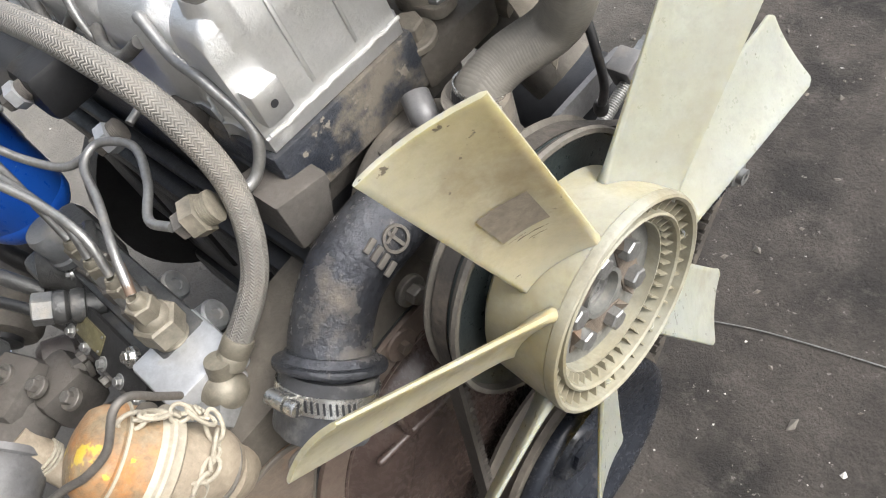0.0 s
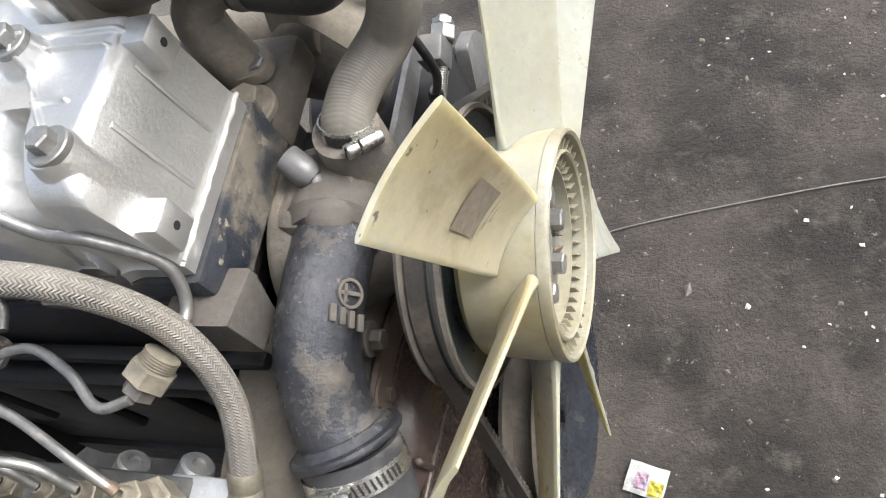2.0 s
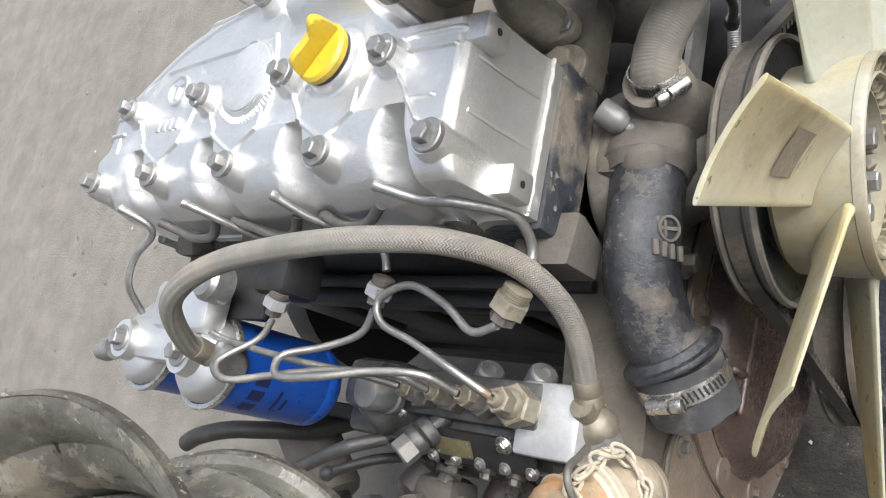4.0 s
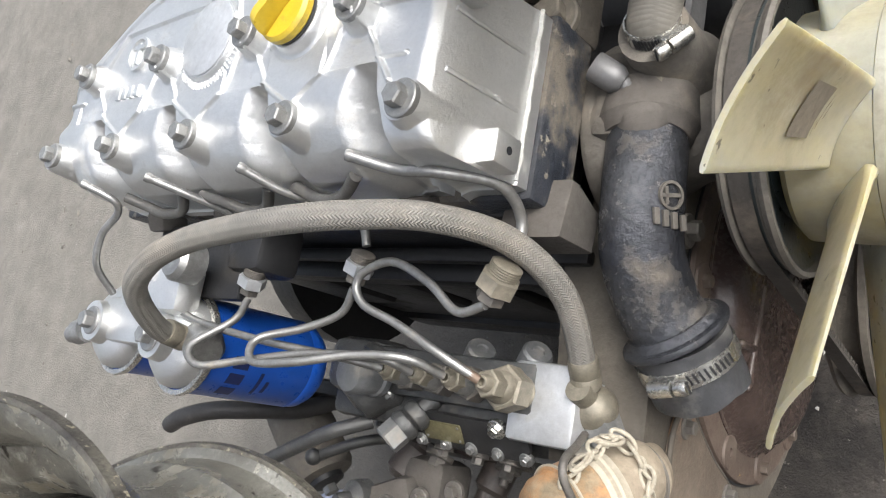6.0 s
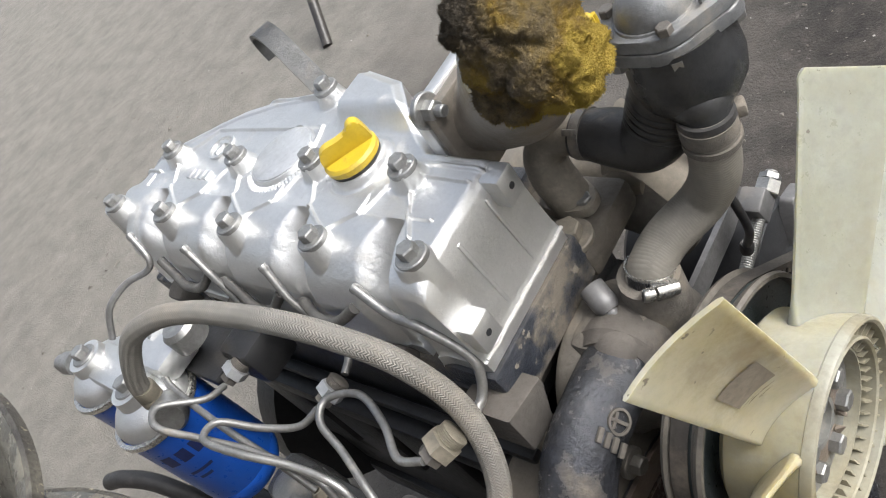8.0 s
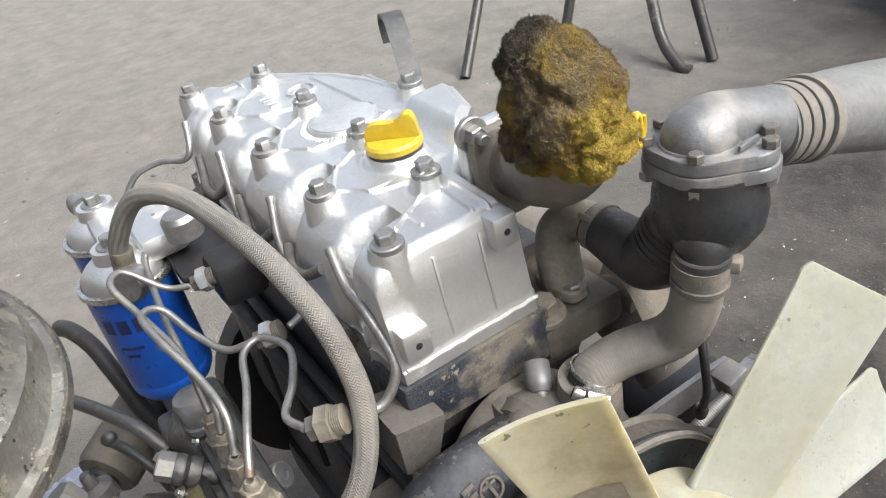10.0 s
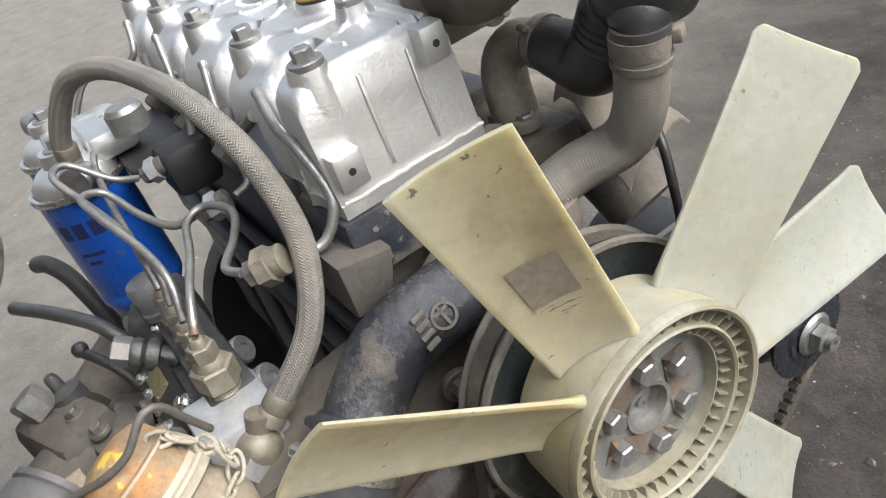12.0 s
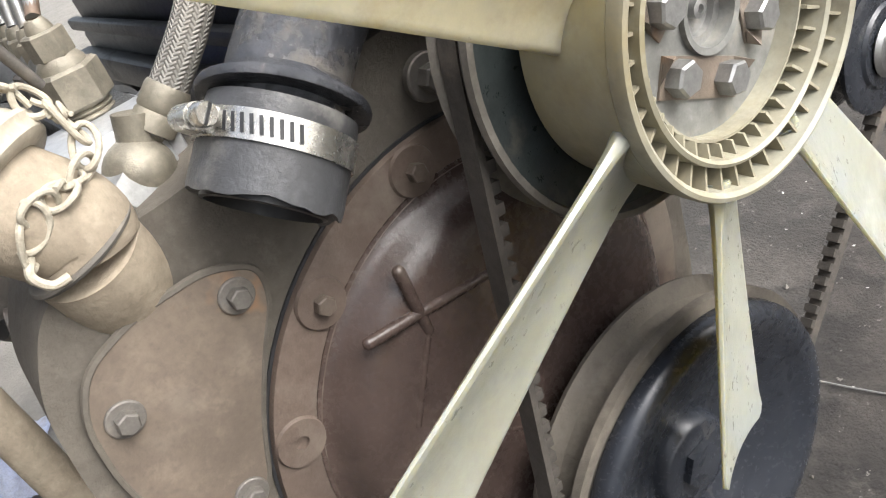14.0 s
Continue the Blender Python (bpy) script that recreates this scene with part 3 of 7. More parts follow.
# ---- ground ----
bm = BM()
edge = [-300, -60, -20, -8] + [-4 + 0.08 * k for k in range(101)] + [8, 20, 60, 300]
vs = [[bm.verts.new((x, y, 0.006 * (noise.noise((x * 2.1, y * 2.1, 0.3)) - 0.2) * (1 if max(abs(x), abs(y)) < 4 else 0))) for x in edge] for y in edge]
for j in range(len(edge) - 1):
    for i in range(len(edge) - 1):
        bm.faces.new((vs[j][i], vs[j][i + 1], vs[j + 1][i + 1], vs[j + 1][i]))
ground = tagged(mesh_object("ground", bm, GROUND, sharp=180), "oil-darkened trodden dirt floor of the repair yard", "ground", kind="structure")

# plain unseen wall behind the camera, added to block low sky light
for name, size, at in (("wall_south", (7.0, 0.2, 2.6), (-0.4, -2.3, 1.3)),):
    tagged(mesh_object(name, box(BM(), size, Matrix.Translation(at), 0.01), WALLBROWN), "plain brown unseen wall, added to block low sky light", "wall", kind="structure")

# ---- engine block and head ----


def engine_block():
    e = thing("engine_block", "black-painted dusty diesel engine block standing on the dirt floor", "engine block", (-0.24, 0.06, 0.0))
    bm = BM()
    box(bm, (0.53, 0.2, 0.36), Matrix.Translation((-0.24, 0.06, 0.42)), 0.012)
    box(bm, (0.5, 0.19, 0.1), Matrix.Translation((-0.25, 0.062, 0.63)), 0.006)
    part("crankcase", bm, BLOCK, e)
    for k in range(4):
        part("side_pad", box(BM(), (0.085, 0.016, 0.16), Matrix.Translation((-0.05 - 0.122 * k, -0.045, 0.47)), 0.007), BLOCK, e)
    rail = BM()
    box(rail, (0.5, 0.02, 0.026), Matrix.Translation((-0.24, -0.05, 0.565)), 0.005)
    box(rail, (0.52, 0.012, 0.012), Matrix.Translation((-0.24, -0.042, 0.602)), 0.003)
    part("side_rail", rail, BLOCK, e)
    s = BM()
    box(s, (0.5, 0.22, 0.06), Matrix.Translation((-0.24, 0.06, 0.22)), 0.008)
    box(s, (0.46, 0.19, 0.2), Matrix.Translation((-0.24, 0.06, 0.1)) @ Matrix.Rotation(math.pi, 4, "X"), 0.015, 0.85)
    part("oil_sump", s, BLOCK, e)
    bell = BM()
    lathe(bell, [(0, 0), (0.16, 0), (0.165, 0.01), (0.165, 0.05), (0, 0.05)], axis((-0.56, 0.06, 0.33), (1, 0, 0)), 40)
    part("flywheel_plate", bell, BLOCK, e)
    return adopt(e)


engine_block()


def cylinder_head():
    e = thing("cylinder_head", "cast cylinder head with flaking blue-black paint and dust", "cylinder head", (-0.24, 0.06, 0.66))
    bm = BM()
    box(bm, (0.525, 0.135, 0.05), Matrix.Translation((-0.234, 0.0385, 0.68)), 0.004)
    box(bm, (0.43, 0.075, 0.048), Matrix.Translation((-0.27, 0.135, 0.679)), 0.004)
    part("casting", bm, HEADBLUE, e)
    lo = BM()
    box(lo, (0.5, 0.17, 0.045), Matrix.Translation((-0.245, 0.07, 0.64)), 0.004)
    part("lower_casting", lo, IRON, e)
    lug = BM()
    slab(lug, [(-0.05, 0.645), (-0.02, 0.64), (-0.016, 0.668), (-0.008, 0.672), (-0.008, 0.682), (-0.05, 0.69)], 0.05, Matrix(((0, 0, 1, -0.005), (1, 0, 0, 0), (0, 1, 0, 0), (0, 0, 0, 1))), 0.003)
    part("front_lug", lug, IRON, e)
    shelf = BM()
    box(shelf, (0.09, 0.085, 0.034), Matrix.Translation((-0.014, 0.143, 0.6655)), 0.008)
    part("side_shelf", shelf, TANCASE, e)
    bolt(e, (0.0125, 0.1135, 0.687), (0.1, 0, 1), 0.02, BRANCHTAN, spin=10)
    for k in range(4):
        n = BM()
        box(n, (0.03, 0.022, 0.03), Matrix.Translation((-0.065 - 0.115 * k, -0.034, 0.705)) @ Matrix.Rotation(radians(20), 4, "X"), 0.005)
        part("injector_boss", n, IRON, e)
    return adopt(e)


cylinder_head()

# ---- rocker cover ----
B_ROW = [(0.0, 0.0), (-0.11, 0.0), (-0.23, 0.0), (-0.349, 0.0), (-0.46, 0.0)]
C_ROW = [(-0.053, 0.0685), (-0.167, 0.0705), (-0.284, 0.069), (-0.41, 0.072), (-0.223, 0.157)]
CAP_AT, BADGE_AT = Vector((-0.118, 0.078)), Vector((-0.229, 0.082))
# raised welts on the top: a fork above every near bolt, tied to the middle bolts, and the lines round badge and far edge
RIBS = [((-0.052, 0.073), (0.006, 0.069)), ((-0.052, 0.073), (-0.042, 0.052)), ((-0.042, 0.052), (-0.016, 0.016)), ((-0.03, 0.034), (-0.006, 0.033)), ((-0.006, 0.012), (0.012, 0.004)),
        ((-0.34, 0.114), (-0.248, 0.116)), ((-0.248, 0.116), (-0.205, 0.12)), ((-0.374, 0.152), (-0.235, 0.156)), ((-0.445, 0.07), (-0.4, 0.08)), ((-0.4, 0.08), (-0.372, 0.112)), ((-0.372, 0.112), (-0.34, 0.114)),
        ((-0.205, 0.12), (-0.192, 0.085)), ((-0.476, 0.05), (-0.43, 0.052)), ((-0.145, 0.06), (-0.138, 0.1))]
for bx in (-0.113, -0.23, -0.349):
    RIBS += [((bx, 0.012), (bx + 0.03, 0.031)), ((bx, 0.012), (bx - 0.033, 0.032)), ((bx + 0.03, 0.031), (bx + 0.046, 0.066)), ((bx - 0.033, 0.032), (bx - 0.05, 0.06))]
# short steps above the flutes
STEPS = [(-0.085, -0.034), (-0.2, -0.146), (-0.312, -0.264), (-0.436, -0.384)]


def seg_dist(x, y, a, b):
    """Distances of arrays of places from a line between two points."""
    (ax, ay), (bx, by) = a, b
    dx, dy = bx - ax, by - ay
    t = np.clip(((x - ax) * dx + (y - ay) * dy) / (dx * dx + dy * dy), 0.0, 1.0)
    return np.hypot(ax + dx * t - x, ay + dy * t - y)


def ease(a, b, x):
    t = np.clip((x - a) / (b - a), 0.0, 1.0)
    return t * t * (3 - 2 * t)


def cover_far(x):
    """The far edge of the cover's top."""
    pts = [(-0.476, 0.07), (-0.455, 0.088), (-0.40, 0.124), (-0.355, 0.15), (-0.3, 0.168), (-0.23, 0.178), (-0.18, 0.178), (-0.12, 0.16), (-0.085, 0.125), (-0.055, 0.104), (0.03, 0.1)]
    for (x0, y0), (x1, y1) in zip(pts, pts[1:]):
        if x <= x1:
            return y0 + (y1 - y0) * (max(x, x0) - x0) / (x1 - x0)
    return pts[-1][1]


def flute(x, y):
    """How deep the near side is hollowed behind each bolt: a steep wall at the bolt's section, a rounded head, rolling out over the next lobe."""
    s = np.clip((0.031 - y) / 0.036, 0.0, 1.0)
    deep = 0.08 * (1 - (1 - s) ** 2) ** 0.7
    g = np.zeros_like(x)
    for bx, _ in B_ROW[:-1]:
        u = bx - 0.027 + 0.2 * np.clip(0.012 - y, 0.0, 0.04) - x
        k = 0.007 * (1 - s)
        v = np.clip((u - 0.009 - k) / (0.012 + 0.026 * s), 0.0, 1.0)
        g = np.maximum(g, ease(k - 0.004, k + 0.003, u) * (1 - v) ** 2.1)
    return g * deep


def cover_near(x):
    """The near edge of the cover: bulging lobes, drawn in at each flute and at the front block."""
    n = np.full_like(x, -0.029)
    for bx, _ in B_ROW[:-1]:
        u = bx - 0.03 - x
        n = n + 0.013 * ease(-0.008, 0.004, u) * (1 - ease(0.008, 0.04, u))
    return n + 0.006 * ease(-0.03, -0.01, x) + 0.01 * (1 - ease(-0.476, -0.44, x))


def cover_height(x, y):
    top = 0.806
    front = ease(-0.036, -0.018, x)
    # the near side rolls over with a large radius, tighter at the front block
    start, low = 0.031 - 0.022 * front, 0.054 - 0.034 * front
    t = np.clip((start - y) / (start - cover_near(x)), 0.0, 1.0)
    z = top - low * (1 - np.sqrt(np.maximum(0.0, 1 - (0.985 * t) ** 2)))
    z = z - flute(x, y)
    rib = np.zeros_like(x)
    for a, b in RIBS:
        rib = np.maximum(rib, 1 - ease(0.0008, 0.0024, seg_dist(x, y, a, b)))
    for x0, x1 in STEPS:
        inside = ease(x0 - 0.001, x0 + 0.001, x) * (1 - ease(x1 - 0.001, x1 + 0.001, x))
        z = z - 0.002 * inside * ease(0.0315, 0.0325, y) * (1 - ease(0.04, 0.06, y))
    z = z + 0.003 * rib
    for cx, cy in C_ROW:
        d = np.hypot(x - cx, y - cy)
        z = z + 0.013 * (1 - ease(0.0105, 0.0165, d)) - 0.001 * (1 - ease(0.0, 0.004, abs(d - 0.017)))
    d = np.hypot(x - CAP_AT.x, y - CAP_AT.y)
    z = z + 0.007 * (1 - ease(0.025, 0.028, d)) - 0.0015 * (1 - ease(0.0, 0.003, abs(d - 0.0305)))
    d = np.hypot(x - BADGE_AT.x, y - BADGE_AT.y)
    z = z + 0.0042 * (1 - ease(0.034, 0.0355, d))
    teeth = np.sin(64 * np.arctan2(y - BADGE_AT.y, x - BADGE_AT.x)) > 0.1
    z = z + 0.0014 * (ease(0.036, 0.037, d) - ease(0.042, 0.043, d)) * teeth * (y < BADGE_AT.y + 0.01)
    # the inlet port swells out of the far side
    port = ease(-0.192, -0.174, x) * (1 - ease(-0.06, -0.046, x))
    z = z + 0.02 * port * ease(0.112, 0.134, y)
    far = FAR(x) - y
    z = z - 0.014 * (1 - ease(0.0, 0.012, far)) * (1 - 0.5 * port)
    z = z + 0.0022 * (ease(0.017, 0.019, far) - ease(0.0205, 0.0225, far)) * (1 - port)
    rear = x + 0.476
    z = z - 0.012 * (1 - ease(0.0, 0.03, rear)) * ease(0.02, 0.05, y) - 0.005 * (1 - ease(0, 0.008, rear))
    z = z - 0.007 * np.clip((x - 0.005) / 0.009, 0.0, 1.0) ** 2.5
    # bosses: tapered pillars under the near bolts
    for bx, by in B_ROW:
        d = np.hypot(x - bx, y - by)
        z = np.where(d < 0.02, np.maximum(z, top + 0.0045 - 0.05 * ease(0.0128, 0.0205, d)), z)
    return z


FAR = np.vectorize(cover_far)


def rocker_cover():
    e = thing("rocker_cover", "silver-painted cast rocker cover with scalloped side, bolted on the cylinder head", "rocker cover", (-0.22, 0.06, 0.705))
    bm = BM()
    nx, ny = 620, 230
    gx = (-0.476 + 0.49 * np.arange(nx + 1) / nx)[:, None] * np.ones((1, ny + 1))
    near = cover_near(gx[:, 0])
    gy = near[:, None] + (FAR(gx[:, 0]) - near)[:, None] * (np.arange(ny + 1) / ny)[None, :] ** 1.15
    gz = cover_height(gx, gy)
    grid = []
    for i in range(nx + 1):
        col = []
        for j in range(ny + 1):
            x, y, z = float(gx[i, j]), float(gy[i, j]), float(gz[i, j])
            z += 0.0005 * noise.noise((x * 60, y * 60, z * 60)) + 0.00016 * noise.noise((x * 210, y * 210, z * 210))
            col.append(bm.verts.new((x, y, z)))
        grid.append(col)
    for i in range(nx):
        for j in range(ny):
            bm.faces.new((grid[i][j], grid[i + 1][j], grid[i + 1][j + 1], grid[i][j + 1]))
    sides = [(grid[i][0], 0, -1) for i in range(nx)] + [(grid[nx][j], 1, 0) for j in range(ny)] + [(grid[nx - i][ny], 0, 1) for i in range(nx)] + [(grid[0][ny - j], -1, 0) for j in range(ny)]
    ring = [v for v, _, _ in sides]
    # the skirt: near side drawn in under the lobes, front leaning out to a thin flange
    for z, front, other in ((0.768, 0.002, 0.0), (0.742, 0.005, -0.003), (0.722, 0.008, -0.002), (0.7175, 0.0085, 0.001), (0.7165, 0.0105, 0.006), (0.706, 0.011, 0.0065)):
        row = []
        for v, ox, oy in sides:
            x, y = v.co.x, v.co.y
            out = front if ox > 0 else other
            flat = -0.022 if oy < 0 and z < 0.73 else y
            row.append(bm.verts.new((x + out * ox * (1.0 if ox > 0 else 0.5), (min(y, flat) if oy < 0 else y) + other * oy * (0.3 if oy < 0 else 1.0), min(z, v.co.z - 0.001))))
        for k in range(len(ring)):
            j = (k + 1) % len(ring)
            bm.faces.new((ring[k], ring[j], row[j], row[k]))
        ring = row
    # front face ribs and ears
    for y, w in ((0.026, 0.0035), (0.066, 0.003)):
        box(bm, (0.0016, w, 0.068), Matrix.Translation((0.0182, y, 0.758)) @ Matrix.Rotation(radians(-5.5), 4, "Y"), 0.0007)
    part("cover_casting", bm, SILVER, e, sharp=50)
    for (x, y, z), size in (((0.018, 0.082, 0.79), (0.02, 0.021, 0.027)), ((0.0225, -0.009, 0.741), (0.02, 0.023, 0.027))):
        ear = BM()
        box(ear, size, Matrix.Translation((x, y, z)), 0.0025)
        ear = part("ear", ear, SILVER, e)
        # flat black disc in place of the shade inside the ear's hole
        h = BM()
        lathe(h, [(0, 0), (0.0028, 0), (0.0028, 0.0003), (0, 0.0003)], axis((x + size[0] / 2 + 0.0002, y, z), (1, 0, 0)), 16)
        part("hole", h, SHADOWBLACK, ear)
    seal = BM()
    rs = random.Random(8)
    way = [(0.0242 + 0.0006 * rs.uniform(-1, 1), -0.02 + 0.122 * k / 24, 0.717 + 0.0008 * rs.uniform(-1, 1)) for k in range(25)]
    tube(seal, way, lambda t: 0.0016 + 0.0008 * noise.noise((t * 9, 3.0, 0.0)), 8, 3)
    part("sealant_bead", seal, SEALANT, e, "smeared white sealant bead")
    # inlet port with its flange
    port = BM()
    box(port, (0.03, 0.066, 0.06), Matrix.Translation((-0.058, 0.146, 0.79)), 0.01)
    box(port, (0.014, 0.09, 0.085), Matrix.Translation((-0.046, 0.143, 0.8)), 0.004)
    part("inlet_port", port, SILVER, e)
    bolt(e, (-0.039, 0.107, 0.838), X_AXIS, 0.015, STEEL, True, 10, "stud_nut", True)
    bolt(e, (-0.039, 0.176, 0.766), X_AXIS, 0.015, STEEL, True, 25, "stud_nut", True)
    for k, (x, y) in enumerate(B_ROW):
        bolt(e, (x + 0.002, y, 0.811), (0, 0, 1), 0.0132, BOLT, True, 17 * k)
    for k, (x, y) in enumerate(C_ROW):
        bolt(e, (x + 0.001, y, 0.8195), (0, 0, 1), 0.0128, BOLT, True, 31 * k)
    badge = BM()
    lathe(badge, [(0, 0.8092), (0.0325, 0.8092), (0.0325, 0.8112), (0.031, 0.812), (0, 0.812)], Matrix.Translation((BADGE_AT.x, BADGE_AT.y, 0)), 48)
    part("badge_disc", badge, SILVER_OLD, e, "plain flat round badge disc")
    em = BM()
    lathe(em, [(0.014, 0.0), (0.0165, 0.0), (0.0165, 0.003), (0.014, 0.003)], Matrix.Translation((-0.345, 0.089, 0.806)), 32, True)
    box(em, (0.004, 0.02, 0.003), Matrix.Translation((-0.345, 0.089, 0.8075)))
    box(em, (0.018, 0.004, 0.0034), Matrix.Translation((-0.343, 0.095, 0.8075)))
    part("cast_emblem", em, SILVER, e)
    for k in range(4):
        lt = BM()
        box(lt, (0.007, 0.011, 0.004), Matrix.Translation((-0.362 + 0.0105 * k, 0.052, 0.8068)), 0.0006)
        part("raised_mark", lt, SILVER, e)
    m = Matrix.Translation((CAP_AT.x, CAP_AT.y, 0.812))
    cap = part("filler_cap", lathe(BM(), [(0, 0.003), (0.023, 0.003), (0.025, 0.005), (0.025, 0.0095), (0.0225, 0.012), (0, 0.0125)], m, 40), YELLOW, e, "yellow plastic oil filler cap")
    part("seal", lathe(BM(), [(0, 0), (0.0238, 0), (0.0238, 0.0035), (0, 0.0035)], m, 40), RUBBER, cap)
    g = BM()
    out = [(-0.0235, 0), (0.0235, 0), (0.0228, 0.012), (0.021, 0.0205), (0.0165, 0.0235), (0.011, 0.0215), (0.0075, 0.0165), (-0.002, 0.0155), (-0.013, 0.0165), (-0.019, 0.0145), (-0.0225, 0.009)]
    slab(g, rounded(out, 0.003), 0.0085, m @ Matrix.Rotation(radians(50), 4, "Z") @ Matrix.Translation((0, 0.0042, 0.0105)) @ Matrix.Rotation(radians(90), 4, "X"), 0.002)
    part("grip", g, YELLOW, cap)
    return adopt(e)


rocker_cover()


# ---- cooling fan ----
HUB = Vector((0.0, 0.059, 0.5734))
# each blade's angle and the degrees by which it is bent out of the common pitch
BLADES = [(104.15, -5.9), (140.35, -1.3), (38.34, -11.0), (-2.56, -2.6), (-62.6, 4.7), (-105.67, 8.0), (-160.44, 8.0)]


def blade_point(blade, s, c):
    """A place on a blade's middle sheet: s from root to tip, c from its front edge (-1) to its rear edge (1)."""
    phi, bend = blade
    u = (c + 1) / 2
    tip = 0.2421 + 0.0077 * (1 - u)
    t = (-0.0142 + 0.0065 * s) * (1 - u) + (0.0351 + 0.0198 * s) * u
    root = math.sqrt(0.0745 ** 2 - (-0.0142 * (1 - u) + 0.0351 * u) ** 2)
    r = root + (tip - root) * s
    x = (0.214 + 0.0034 * s) * (1 - u) + (0.1842 + 0.0018 * s) * u - 0.0045 * (1 - c * c)
    a, w = radians(phi), radians(bend) * s
    x, t = 0.2 + (x - 0.2) * math.cos(w) + t * math.sin(w), t * math.cos(w) - (x - 0.2) * math.sin(w)
    # rounded tip corners
    r -= (0.0 if phi > 90 else 0.0065) * smooth(0.84, 1.0, abs(c)) ** 2 * smooth(0.9, 1.0, s)
    return Vector((x, HUB.y + r * math.cos(a) - t * math.sin(a), HUB.z + r * math.sin(a) + t * math.cos(a)))


def fan_blade(parent, phi):
    bm = BM()
    ns, nc = 26, 28
    faces = []
    for side in (0.0017, -0.0017):
        rows = []
        for i in range(ns + 1):
            row = []
            for j in range(nc + 1):
                s, c = i / ns, -1 + 2 * j / nc
                p = blade_point(phi, s, c)
                du = blade_point(phi, min(s + 0.02, 1.02), c) - blade_point(phi, s - 0.02, c)
                dv = blade_point(phi, s, c + 0.05) - blade_point(phi, s, c - 0.05)
                thick = side * (1.5 - 0.6 * s + 2.2 * math.exp(-s / 0.05)) * (0.45 if abs(c) > 0.98 else 1)
                row.append(bm.verts.new(p + du.cross(dv).normalized() * thick))
            rows.append(row)
        faces.append(rows)
    a, b = faces
    for i in range(ns):
        for j in range(nc):
            bm.faces.new((a[i][j], a[i + 1][j], a[i + 1][j + 1], a[i][j + 1]))
            bm.faces.new((b[i][j], b[i][j + 1], b[i + 1][j + 1], b[i + 1][j]))
    for i in range(ns):
        bm.faces.new((a[i][0], b[i][0], b[i + 1][0], a[i + 1][0]))
        bm.faces.new((a[i][nc], a[i + 1][nc], b[i + 1][nc], b[i][nc]))
    for j in range(nc):
        bm.faces.new((a[ns][j], b[ns][j], b[ns][j + 1], a[ns][j + 1]))
        bm.faces.new((a[0][j], a[0][j + 1], b[0][j + 1], b[0][j]))
    # blades on the near side take the tone with light from behind
    return part("blade", bm, CREAM_BACKLIT if phi[0] > 90 else CREAM_FRONTLIT, parent, "yellowed cream blade, glow from behind put into its colour" if phi[0] > 90 else "", sharp=50)


